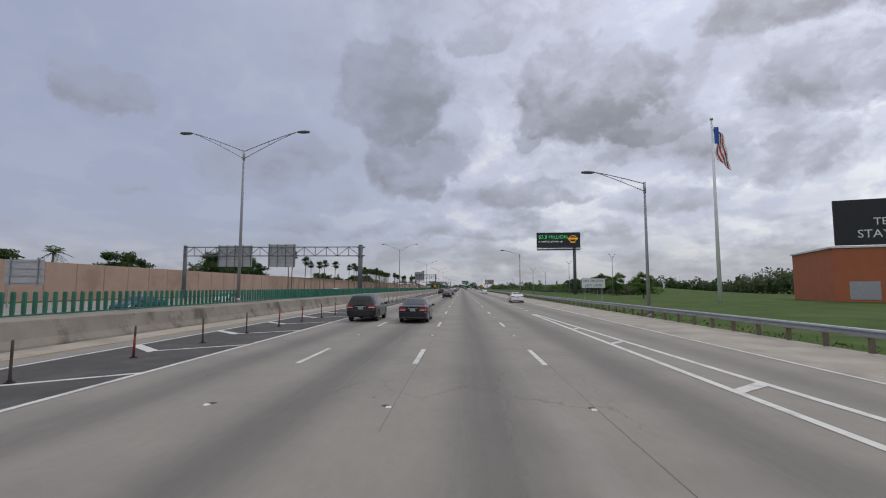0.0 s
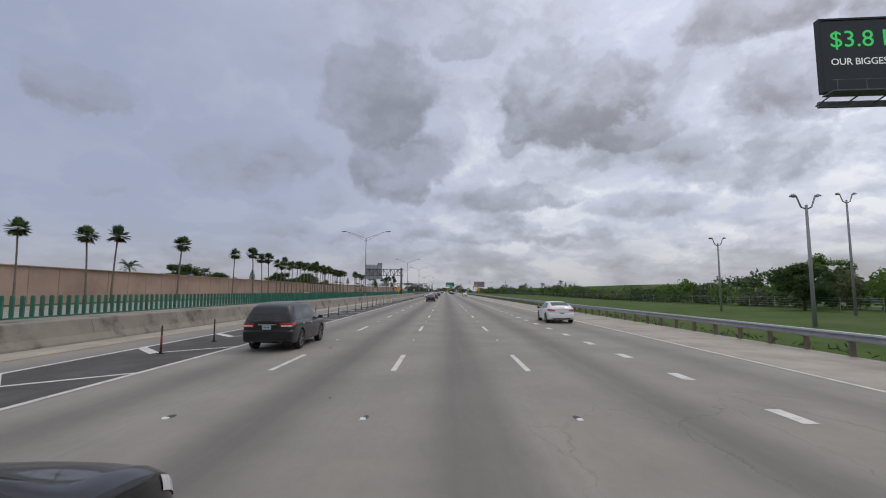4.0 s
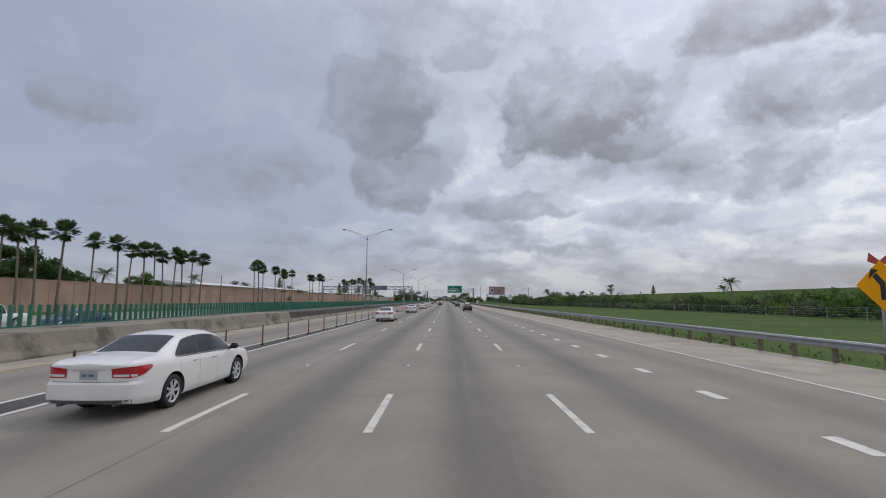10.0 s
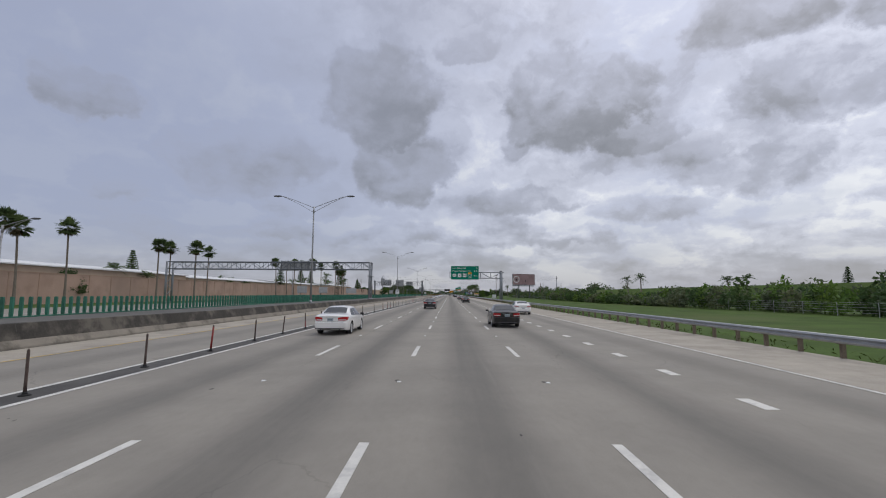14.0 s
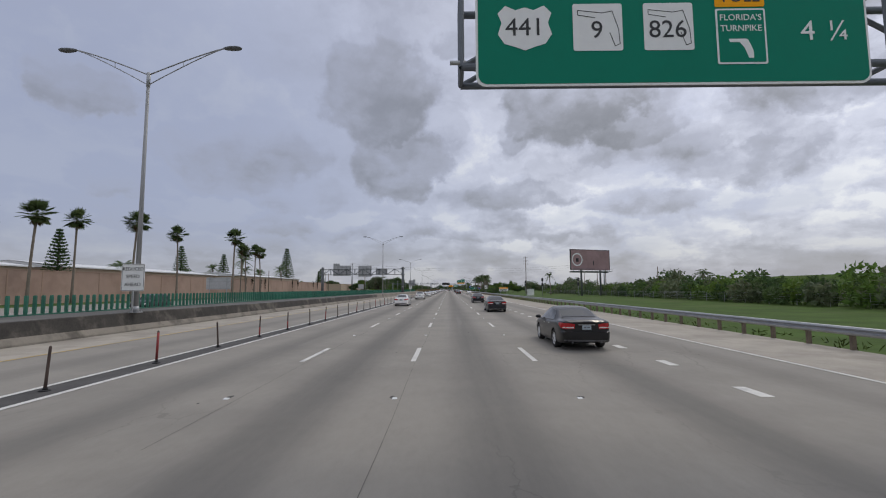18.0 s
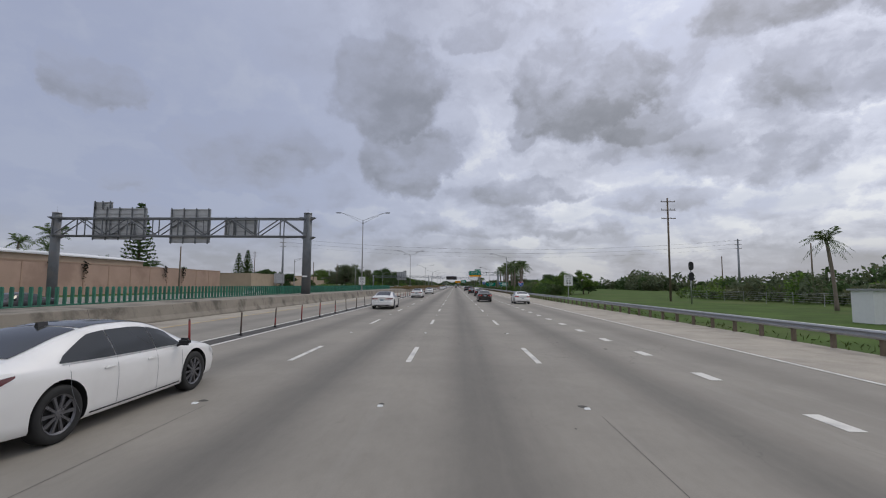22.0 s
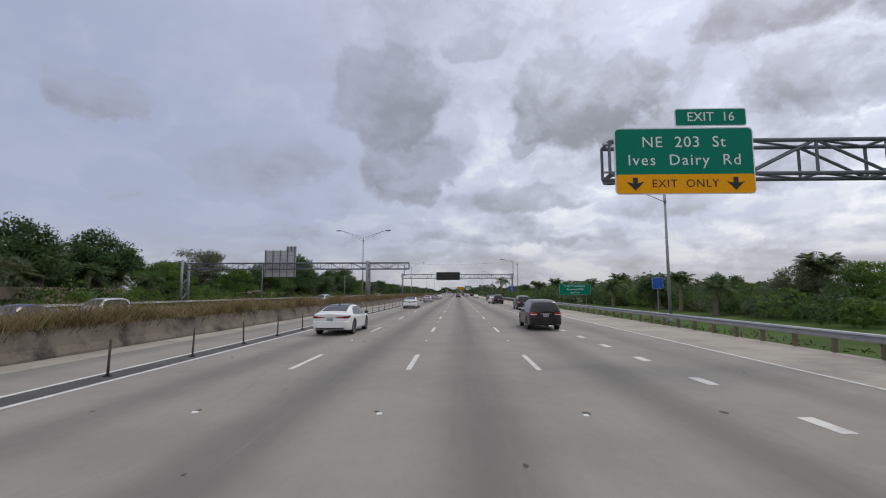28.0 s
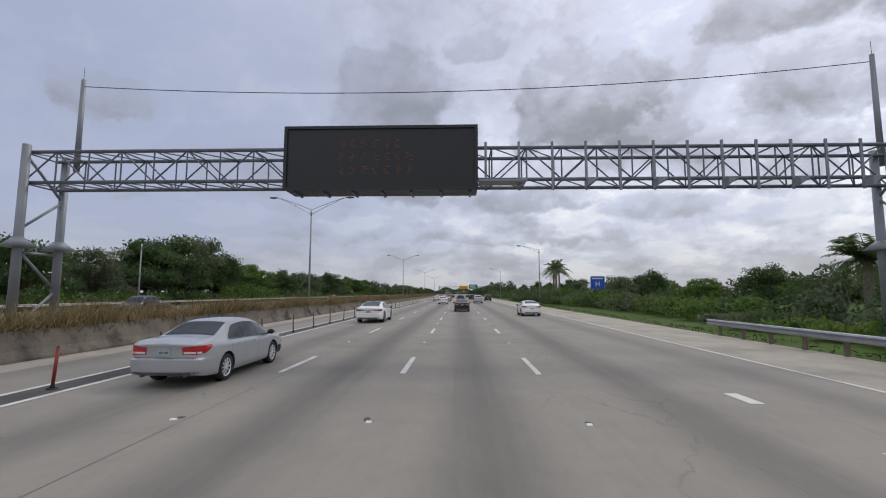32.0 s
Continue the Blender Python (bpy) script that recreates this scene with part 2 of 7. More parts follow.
def leaf_material(name, color):
    """Leaves: rough, a little see-through, each cluster of its own shade."""
    m = bpy.data.materials.new(name)
    m.use_nodes = True
    N = Nodes(m.node_tree)
    geo = N.add("ShaderNodeNewGeometry")
    rnd = N.math("FRACT", N.math("ADD", N.add("ShaderNodeObjectInfo").outputs["Random"], geo.outputs["Random Per Island"]))
    n = N.noise(geo.outputs["Position"], 0.35, 4.0, 0.6)
    col = N.mix(rnd, tuple(c * 0.6 for c in color), tuple(c * 1.3 for c in color))
    col = N.mix(N.span(n, 0.4, 0.7, 0.0, 0.5), col, (color[0] * 1.5, color[1] * 1.15, color[2] * 0.9))
    p = N.add("ShaderNodeBsdfPrincipled", {"Base Color": col, "Roughness": 0.6, "Specular IOR Level": 0.25})
    t = N.add("ShaderNodeBsdfTranslucent", {"Color": col})
    mixed = N.add("ShaderNodeMixShader", {0: 0.4, 1: p.outputs[0], 2: t.outputs[0]})
    N.tree.links.new(mixed.outputs[0], N.add("ShaderNodeOutputMaterial").inputs[0])
    return m


M_ROAD = pavement_material()
M_SHOULDER = material("shoulder_concrete", (0.375, 0.338, 0.282), 0.85, vary=0.2, scale=0.6, fine=18, bump=0.2, stain=(0.28, 0.25, 0.21), stain_scale=0.35)
M_ASPHALT = material("dark_asphalt", (0.070, 0.066, 0.062), 0.9, vary=0.3, scale=1.4, fine=70, bump=0.4, stain=(0.10, 0.096, 0.092), stain_scale=0.5)
M_PAINT = material("road_paint_white", (0.66, 0.645, 0.60), 0.6, vary=0.1, scale=3, fine=40, stain=(0.48, 0.47, 0.45), stain_scale=1.8)
M_YELLOW = material("road_paint_yellow", (0.56, 0.38, 0.09), 0.6, vary=0.15, scale=3, stain=(0.40, 0.33, 0.20), stain_scale=0.9)
M_JOINT = material("joint_seal", (0.07, 0.066, 0.06), 0.8, vary=0.3)
M_BARRIER = material("barrier_concrete", (0.255, 0.228, 0.188), 0.88, vary=0.18, scale=0.8, fine=25, bump=0.3, stain=(0.110, 0.097, 0.079), stain_scale=0.6)
M_BARRIER_OLD = material("barrier_concrete_dirty", (0.165, 0.14, 0.112), 0.92, vary=0.35, scale=0.9, fine=20, bump=0.3, stain=(0.038, 0.031, 0.025), stain_scale=0.7)
M_SCREEN = material("screen_green", (0.036, 0.195, 0.128), 0.45, vary=0.25, scale=2, fine=20, island=0.3)
M_GALV = material("galvanised_steel", (0.40, 0.41, 0.42), 0.5, 0.75, vary=0.12, scale=3, fine=30)
M_POLE = material("spun_aluminium", (0.33, 0.335, 0.34), 0.6, 0.35, vary=0.06, scale=0.8, fine=6)
M_LAMPHEAD = material("lamp_head_grey", (0.13, 0.135, 0.14), 0.6, 0.2, vary=0.1)
M_TRUSS = material("truss_steel_blue_grey", (0.15, 0.168, 0.19), 0.6, 0.3, vary=0.12, scale=1.5, fine=20)
M_GANTRY = material("gantry_steel_dark", (0.15, 0.163, 0.175), 0.6, 0.3, vary=0.2, scale=1.2, fine=20, stain=(0.18, 0.18, 0.18), stain_scale=0.8)
M_GANTRY_PALE = material("gantry_steel_pale", (0.27, 0.285, 0.305), 0.55, 0.5, vary=0.12, scale=1.5, fine=20)
M_SIGNBACK = material("sign_back_aluminium", (0.46, 0.47, 0.48), 0.6, 0.1, vary=0.12, scale=1.0, fine=14)
M_GREEN = material("sign_green", (0.002, 0.205, 0.130), 0.5, vary=0.06, scale=0.8, spec=0.15)
M_SIGNWHITE = material("sign_white", (0.78, 0.79, 0.78), 0.45, vary=0.03)
M_AMBER = material("sign_amber", (0.95, 0.40, 0.006), 0.5, vary=0.05, spec=0.15)
M_BLUE = material("sign_blue", (0.015, 0.09, 0.42), 0.45, vary=0.05)
M_INK = material("sign_black", (0.02, 0.02, 0.022), 0.5, vary=0.1)
M_WALL = material("noise_wall_tan", (0.455, 0.315, 0.25), 0.9, vary=0.09, scale=0.25, fine=8, bump=0.2, stain=(0.37, 0.25, 0.20), stain_scale=0.15)
M_WALLCAP = material("noise_wall_cap", (0.43, 0.29, 0.22), 0.9, vary=0.1, scale=0.5)
M_GRASS = material("verge_grass", (0.066, 0.108, 0.026), 0.95, vary=0.35, scale=0.25, fine=9, bump=0.5, stain=(0.095, 0.12, 0.042), stain_scale=0.06, spec=0.1)
M_DRY = material("dry_weeds", (0.33, 0.25, 0.13), 0.95, vary=0.4, scale=0.7, fine=14, island=0.5, spec=0.1)
M_WEED = material("green_weeds", (0.085, 0.12, 0.03), 0.95, vary=0.4, scale=0.9, fine=14, island=0.5, spec=0.1)
M_DIRT = material("median_dirt", (0.20, 0.155, 0.095), 0.95, vary=0.25, scale=0.5, fine=12, stain=(0.10, 0.11, 0.045), stain_scale=0.3)
M_LEAF = leaf_material("leaf_dark", (0.074, 0.128, 0.048))
M_LEAF_LIGHT = leaf_material("leaf_bright", (0.115, 0.20, 0.045))
M_LEAF_GREY = leaf_material("leaf_olive", (0.13, 0.165, 0.095))
M_PALM = leaf_material("palm_frond", (0.090, 0.136, 0.056))
M_PALM_DRY = material("palm_dead_frond", (0.16, 0.115, 0.06), 0.8, vary=0.3, island=0.4)
M_TRUNK = material("palm_trunk", (0.21, 0.175, 0.14), 0.9, vary=0.2, scale=2, fine=14, bump=0.5)
M_BARK = material("bark", (0.10, 0.08, 0.06), 0.9, vary=0.3, scale=3, fine=20, bump=0.6)
M_POST_RED = material("delineator_red", (0.28, 0.034, 0.030), 0.55, vary=0.3, scale=9, stain=(0.20, 0.05, 0.042), stain_scale=3.0)
M_POST_DARK = material("delineator_weathered", (0.085, 0.058, 0.046), 0.7, vary=0.4, scale=4)
M_RUBBER = material("black_rubber", (0.018, 0.018, 0.018), 0.75, vary=0.3)
M_ROOF = material("white_roof_membrane", (0.72, 0.73, 0.74), 0.7, vary=0.06, scale=0.3)
M_STUCCO = material("pale_stucco", (0.47, 0.365, 0.275), 0.9, vary=0.08, scale=0.5)
M_GLASS_DARK = material("tinted_glass", (0.024, 0.028, 0.030), 0.10, vary=0.05, scale=0.6, fine=2, spec=0.45)
M_CHROME = material("wheel_alloy", (0.62, 0.63, 0.64), 0.3, 0.4, vary=0.1)
M_ALLOY_DARK = material("dark_alloy", (0.14, 0.14, 0.15), 0.3, 0.5, vary=0.1)
M_TAIL = material("tail_lamp_red", (0.46, 0.018, 0.022), 0.12, vary=0.1, coat=0.6)
M_TAIL_DARK = material("tail_lamp_smoked", (0.10, 0.008, 0.01), 0.12, vary=0.2, coat=0.6)
M_PLATE = material("number_plate_face", (0.36, 0.42, 0.46), 0.5, vary=0.1, scale=8)
M_HEAD = material("lamp_clear", (0.7, 0.7, 0.7), 0.15, vary=0.05, coat=0.5)
M_WOOD = material("timber_pole", (0.17, 0.135, 0.10), 0.9, vary=0.25, scale=2, fine=18)
M_CABLE = material("cable", (0.05, 0.05, 0.055), 0.6)
M_PANEL = material("display_black", (0.014, 0.015, 0.018), 0.45, vary=0.25, scale=1.2, fine=12)


def glow_material(name, color, strength):
    m = bpy.data.materials.new(name)
    m.use_nodes = True
    N = Nodes(m.node_tree)
    e = N.add("ShaderNodeEmission", {0: color, 1: strength})
    N.tree.links.new(e.outputs[0], N.add("ShaderNodeOutputMaterial").inputs[0])
    return m


def car_paint(name, color, metal=0.0, flake=0.03):
    """Smooth lacquered paint with a clear coat and faint road dust low down."""
    m = bpy.data.materials.new(name)
    m.use_nodes = True
    N = Nodes(m.node_tree)
    here = N.add("ShaderNodeNewGeometry").outputs["Position"]
    dust = N.span(N.noise(here, 1.1, 4.0, 0.6), 0.42, 0.75, 0.0, 0.10)
    col = N.mix(N.span(N.noise(here, 0.7, 2.0), 0.3, 0.7), tuple(c * (1 - flake) for c in color), color)
    col = N.mix(dust, col, (0.30, 0.27, 0.23))
    dark = color[0] < 0.3
    p = N.add("ShaderNodeBsdfPrincipled", {"Base Color": col, "Metallic": metal, "Roughness": 0.38, "Coat Weight": 0.55 if dark else 1.0, "Coat Roughness": 0.05, "Specular IOR Level": 0.3 if dark else 0.5})
    N.tree.links.new(p.outputs[0], N.add("ShaderNodeOutputMaterial").inputs[0])
    return m


# ---- mesh helpers ----


def quad_box(bm, lo, hi, m=None):
    """A box from corner to corner, turned by m."""
    vs = []
    for z in (lo[2], hi[2]):
        for x, y in ((lo[0], lo[1]), (hi[0], lo[1]), (hi[0], hi[1]), (lo[0], hi[1])):
            v = Vector((x, y, z))
            vs.append(bm.verts.new(m @ v if m else v))
    for f in ((3, 2, 1, 0), (4, 5, 6, 7), (0, 1, 5, 4), (1, 2, 6, 5), (2, 3, 7, 6), (3, 0, 4, 7)):
        bm.faces.new([vs[i] for i in f])


def tube(bm, a, b, r1, r2=None, n=8, caps=True):
    """A tapered round bar from a to b."""
    a, b = Vector(a), Vector(b)
    r2 = r1 if r2 is None else r2
    q = (b - a).to_track_quat("Z", "Y")
    rings = []
    for p, r in ((a, r1), (b, r2)):
        rings.append([bm.verts.new(p + q @ Vector((r * math.cos(2 * math.pi * i / n), r * math.sin(2 * math.pi * i / n), 0))) for i in range(n)])
    for i in range(n):
        j = (i + 1) % n
        f = bm.faces.new((rings[0][i], rings[0][j], rings[1][j], rings[1][i]))
        f.smooth = n > 6
    if caps:
        bm.faces.new(rings[0][::-1])
        bm.faces.new(rings[1])


def sweep(bm, pts, radii, n=8):
    """A smooth bent bar through the points."""
    rings = []
    for i, p in enumerate(pts):
        p = Vector(p)
        d = Vector(pts[min(i + 1, len(pts) - 1)]) - Vector(pts[max(i - 1, 0)])
        q = d.to_track_quat("Z", "Y")
        rings.append([bm.verts.new(p + q @ Vector((radii[i] * math.cos(2 * math.pi * k / n), radii[i] * math.sin(2 * math.pi * k / n), 0))) for k in range(n)])
    for a, b in zip(rings, rings[1:]):
        for i in range(n):
            j = (i + 1) % n
            bm.faces.new((a[i], a[j], b[j], b[i])).smooth = True
    bm.faces.new(rings[0][::-1])
    bm.faces.new(rings[-1])


def extrude_profile(bm, rows):
    """Joins equal rows of points into a skin; each row is one cross section."""
    made = [[bm.verts.new(p) for p in row] for row in rows]
    for a, b in zip(made, made[1:]):
        for i in range(len(a) - 1):
            bm.faces.new((a[i], b[i], b[i + 1], a[i + 1]))
    return made


def prism(bm, outline, y0, y1, m=None):
    """A flat outline in x, z, given thickness along y."""
    a = [bm.verts.new((m @ Vector((x, y0, z))) if m else (x, y0, z)) for x, z in outline]
    b = [bm.verts.new((m @ Vector((x, y1, z))) if m else (x, y1, z)) for x, z in outline]
    n = len(outline)
    bm.faces.new(a)
    bm.faces.new(b[::-1])
    for i in range(n):
        j = (i + 1) % n
        bm.faces.new((a[j], a[i], b[i], b[j]))


def rounded(x0, z0, x1, z1, r, n=5):
    pts = []
    for cx, cz, s in ((x1 - r, z1 - r, 0), (x0 + r, z1 - r, 90), (x0 + r, z0 + r, 180), (x1 - r, z0 + r, 270)):
        for i in range(n):
            t = radians(s + 90 * i / (n - 1))
            pts.append((cx + r * math.cos(t), cz + r * math.sin(t)))
    return pts


def to_mesh(name, bm, mat, recalc=True):
    if recalc:
        bmesh.ops.recalc_face_normals(bm, faces=bm.faces)
    me = bpy.data.meshes.new(name)
    bm.to_mesh(me)
    bm.free()
    me.materials.append(mat)
    return me


def part(name, bm, mat, parent=None, label="", recalc=True):
    """Links a bmesh as one mesh object, under a thing or part."""
    me = bm if isinstance(bm, bpy.types.Mesh) else to_mesh(name, bm, mat, recalc)
    ob = new(name, me)
    if parent is not None:
        ob.parent = parent
    if label:
        ob["label"] = label
    return ob


def thing(name, at, label, category, group="", kind="", turn=0.0):
    ob = new(name)
    ob.empty_display_size = 0.2
    ob.matrix_world = pose(*at, 0, 0, turn)
    return tagged(ob, label, category, group, kind)


def structure(name, bm, mat, label="", parent=None):
    ob = part(name, bm, mat, parent)
    return tagged(ob, label, "", "", "structure") if parent is None else ob


def lerp(table, y):
    for (a, u), (b, v) in zip(table, table[1:]):
        if y <= b:
            return u + (v - u) * max(0.0, (y - a) / (b - a))
    return table[-1][1]


# ---- plan ----
Y0, Y1 = -60.0, 1700.0
LINES = (-4.64, -1.29, 2.37)  # broken lane lines
DOTTED = 6.1
EDGE_L, EDGE_R = ((-60, -7.95), (200, -7.95), (320, -8.42), (2000, -8.42)), 9.6
OUTER = ((-60, -12.2), (0, -12.0), (183, -11.1), (300, -9.35), (2000, -9.35))
YELLOW = ((-60, -13.2), (280, -13.2), (430, -13.7), (700, -13.9), (840, -11.9), (2000, -11.9))
TOE = ((-60, -14.9), (280, -14.9), (415, -16.2), (560, -17.0), (640, -17.0), (775, -15.6), (840, -13.3), (2000, -13.3))
SCREEN = ((-60, -17.4), (280, -17.6), (415, -19.9), (640, -20.6), (790, -19.0), (2000, -18.0))
RAIL_X, RAIL_END = 13.5, 1000.0
WALL = ((-80, -66), (150, -66.5), (260, -70), (340, -71), (400, -75), (520, -77), (600, -74), (660, -70), (810, -69))
FENCE_END = 800.0
STEPS = [Y0, 0, 100, 183, 240, 280, 300, 360, 415, 480, 560, 640, 700, 775, 800, 840, 900, 1000, 1200, Y1]


def strip(bm, left, right, z, ys=STEPS, y0=Y0, y1=Y1):
    ys = [y0] + [y for y in ys if y0 < y < y1] + [y1]
    extrude_profile(bm, [[(right(y), y, z), (left(y), y, z)] for y in ys])


def build_ground():
    bm = bmesh.new()
    r = 4800.0
    quads = [(-r, -r), (r, -r), (r, r), (-r, r)]
    bm.faces.new([bm.verts.new((x, y, -0.12)) for x, y in quads])
    structure("ground", bm, M_GRASS, "flat green grass land reaching the horizon")
    bm = bmesh.new()
    extrude_profile(bm, [[(RAIL_X + 0.4, y, -0.1), (RAIL_X + 0.2, y, 0.0), (lerp(TOE, y) - 0.1, y, 0.0)] for y in STEPS])
    structure("road", bm, M_ROAD, "pale worn concrete carriageway with dark tyre bands")
    bm = bmesh.new()
    strip(bm, lambda y: EDGE_R + 0.12, lambda y: RAIL_X + 0.2, 0.004)
    structure("shoulder", bm, M_SHOULDER, "pale concrete hard shoulder beside the guardrail")
    bm = bmesh.new()
    strip(bm, lambda y: lerp(TOE, y), lambda y: lerp(YELLOW, y) - 0.1, 0.004)
    structure("median_shoulder", bm, M_SHOULDER, "pale concrete shoulder along the median barrier")
    bm = bmesh.new()
    strip(bm, lambda y: lerp(OUTER, y) + 0.06, lambda y: lerp(EDGE_L, y) - 0.06, 0.004)
    structure("buffer_strip", bm, M_ASPHALT, "dark asphalt buffer strip between lane lines")
    bm = bmesh.new()
    strip(bm, lambda y: -57.0 if y < 800 else -46.0, lambda y: lerp(SCREEN, y) - 0.85 if y < 800 else -20.2, -0.02)
    structure("far_road", bm, M_ROAD, "pale concrete opposite carriageway")


def build_markings():
    bm = bmesh.new()
    quad_box(bm, (-0.075, 0, 0.002), (0.075, 3.05, 0.006))
    dash = to_mesh("lane_dash", bm, M_PAINT)
    holder = thing("lane_markings", (0, 0, 0), "white broken lane lines painted on concrete", "road marking", kind="structure")
    for x in LINES:
        for k in range(-2, 98):
            ob = part("lane_dash", dash, None, holder)
            ob.location = (x + 0.02 * math.sin(k * 1.7), k * 12.192 + (0.02 if x > 0 else 0), 0.0)
    bm = bmesh.new()
    quad_box(bm, (-0.14, 0, 0.002), (0.14, 0.92, 0.006))
    dot = to_mesh("exit_dot", bm, M_PAINT)
    for k in range(8, 270):
        ob = part("exit_dot", dot, None, holder)
        ob.location = (DOTTED, k * 3.66, 0.0)
    for name, fx, w, m, a, b in (("edge_line", lambda y: lerp(EDGE_L, y), 0.16, M_PAINT, Y0, Y1), ("outer_line", lambda y: lerp(OUTER, y), 0.15, M_PAINT, Y0, Y1),
                                 ("edge_line_right", lambda y: EDGE_R, 0.15, M_PAINT, Y0, Y1), ("yellow_line", lambda y: lerp(YELLOW, y) - 0.14, 0.11, M_YELLOW, Y0, 830.0),
                                 ("gore_line", lambda y: 5.74, 0.2, M_PAINT, Y0, 24.0), ("gore_line_outer", lambda y: 5.96 + 0.0345 * max(0, 24 - y), 0.2, M_PAINT, Y0, 24.0),
                                 ("far_edge_line", lambda y: -23.0, 0.15, M_YELLOW, Y0, Y1), ("far_lane_line", lambda y: -42.0, 0.15, M_PAINT, Y0, Y1)):
        bm = bmesh.new()
        z = 0.009
        strip(bm, lambda y: fx(y) - w / 2, lambda y: fx(y) + w / 2, z, y0=a, y1=b)
        structure(name, bm, m, parent=holder)
    # bars across the narrowing gore
    for y in (-30.0, -21.0, -12.0, -3.0, 5.0, 11.0):
        a, b = 5.84, 5.86 + 0.0345 * (24 - y)
        bm = bmesh.new()
        bm.faces.new([bm.verts.new(q) for q in ((a, y - 0.15, 0.011), (b, y + 0.55, 0.011), (b, y + 0.95, 0.011), (a, y + 0.2, 0.011))])
        part("gore_bar", bm, M_PAINT, holder)
    # chevrons on the widened buffer
    for k in range(-4, 52):
        y = k * 5.6 + 2.0
        o = lerp(OUTER, y)
        e = lerp(EDGE_L, y)
        if e - o < 1.7:
            continue
        ax = o + (e - o) * 0.42
        bm = bmesh.new()
        for (xa, ya), (xb, yb), w in (((ax, y), (o, y + 1.5), 0.5), ((ax, y + 0.1), (e, y + 1.9), 0.22)):
            pts = [(xa, ya - w / 2, 0.011), (xb, yb - w / 2, 0.011), (xb, yb + w / 2, 0.011), (xa, ya + w / 2, 0.011)]
            bm.faces.new([bm.verts.new(p) for p in pts])
        part("chevron", bm, M_PAINT, holder)


def build_barrier():
    rows = []
    ys = sorted(set(STEPS + [806] + [y * 6.1 + Y0 for y in range(0, 230)]))
    for y in ys:
        t, s = lerp(TOE, y), lerp(SCREEN, y)
        j = 0.02 * math.sin(y * 0.9) + 0.015 * math.sin(y * 2.3)
        top = 0.95 + j
        rows.append([(t, y, -0.02), (t - 0.02, y, 0.08), (t - 0.2, y, 0.33), (t - 0.38, y, top - 0.03), (t - 0.42, y, top), (t - 0.65, y, top + 0.01), (s - 0.3, y, 0.98), (s - 0.55, y, 0.95), (s - 0.75, y, 0.3), (s - 0.95, y, -0.05)])
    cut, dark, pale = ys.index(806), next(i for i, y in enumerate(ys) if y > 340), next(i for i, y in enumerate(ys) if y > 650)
    bm = bmesh.new()
    extrude_profile(bm, rows[cut:])
    structure("old_median_barrier", bm, M_BARRIER_OLD, "dark weathered concrete median barrier under dry weeds")
    bm = bmesh.new()
    extrude_profile(bm, rows[:dark + 1])
    extrude_profile(bm, [r[6:] for r in rows[dark:pale + 1]])
    extrude_profile(bm, [r[:3] for r in rows[dark:pale + 1]])
    extrude_profile(bm, rows[pale:cut + 1])
    barrier = structure("median_barrier", bm, M_BARRIER, "stained grey concrete median barrier with a broad top")
    # upper slope: shade under the top edge put into the colour, plus mottled stains
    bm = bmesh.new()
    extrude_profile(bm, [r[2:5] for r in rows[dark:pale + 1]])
    part("barrier_face", bm, material("barrier_concrete_shade_stained", (0.050, 0.045, 0.039), 0.9, vary=0.4, scale=0.9, fine=12, bump=0.4, stain=(0.14, 0.125, 0.104), stain_scale=0.7), barrier, "stained concrete face painted dark as overhang shade")
    bm = bmesh.new()
    extrude_profile(bm, [r[4:7] for r in rows[dark:pale + 1]])
    part("barrier_top", bm, material("weathered_dark_top", (0.105, 0.10, 0.092), 0.9, vary=0.25, scale=0.7, fine=20, stain=(0.15, 0.142, 0.128), stain_scale=0.5), barrier, "dark grey weathered top surface")
    bm = bmesh.new()
    strip(bm, lambda y: lerp(TOE, y) - 0.01, lambda y: lerp(TOE, y) + 0.07, 0.008, y0=150.0, y1=1300.0)
    part("toe_joint", bm, M_JOINT, barrier, "dark open joint along the barrier foot")
    bm = bmesh.new()
    k = Y0
    while k < 806:
        t = lerp(TOE, k)
        bm.faces.new([bm.verts.new(p) for p in ((t - 0.185, k - 0.008, 0.33), (t - 0.185, k + 0.008, 0.33), (t - 0.365, k + 0.008, 0.92), (t - 0.365, k - 0.008, 0.92))])
        k += 6.1
    part("joints", bm, M_JOINT, barrier)


def build_screen():
    bm = bmesh.new()
    prof = [(-0.06, 0.0), (0.06, 0.0), (0.078, 0.10), (0.08, 0.84), (0.055, 0.90), (-0.055, 0.90), (-0.08, 0.84), (-0.078, 0.10)]
    prism(bm, prof, -0.04, 0.04)
    blade = to_mesh("blade", bm, M_SCREEN)
    holder = thing("glare_screen", (0, 0, 0), "green plastic glare screen blades standing on the median barrier", "fence", kind="structure")
    bm = bmesh.new()
    ys = [y for y in STEPS if y < FENCE_END] + [FENCE_END]
    for side in (-1, 1):
        extrude_profile(bm, [[(lerp(SCREEN, y) + side * 0.07, y, 0.95), (lerp(SCREEN, y) + side * 0.07, y, 1.03), (lerp(SCREEN, y), y, 1.05)] for y in ys])
    part("base_rail", bm, M_SCREEN, holder)
    rest = bmesh.new()
    k, n = -30.0, 0
    while k < FENCE_END:
        x = lerp(SCREEN, k)
        if 395 < k < 530:
            ob = part("blade", blade, None, holder)
            ob.location = (x, k, 1.04)
        else:
            prism(rest, [(x + a, 1.04 + b) for a, b in prof], k - 0.04, k + 0.04)
        k += 0.46
        n += 1
    ob = part("blades_beyond", rest, M_SCREEN, holder, recalc=False)
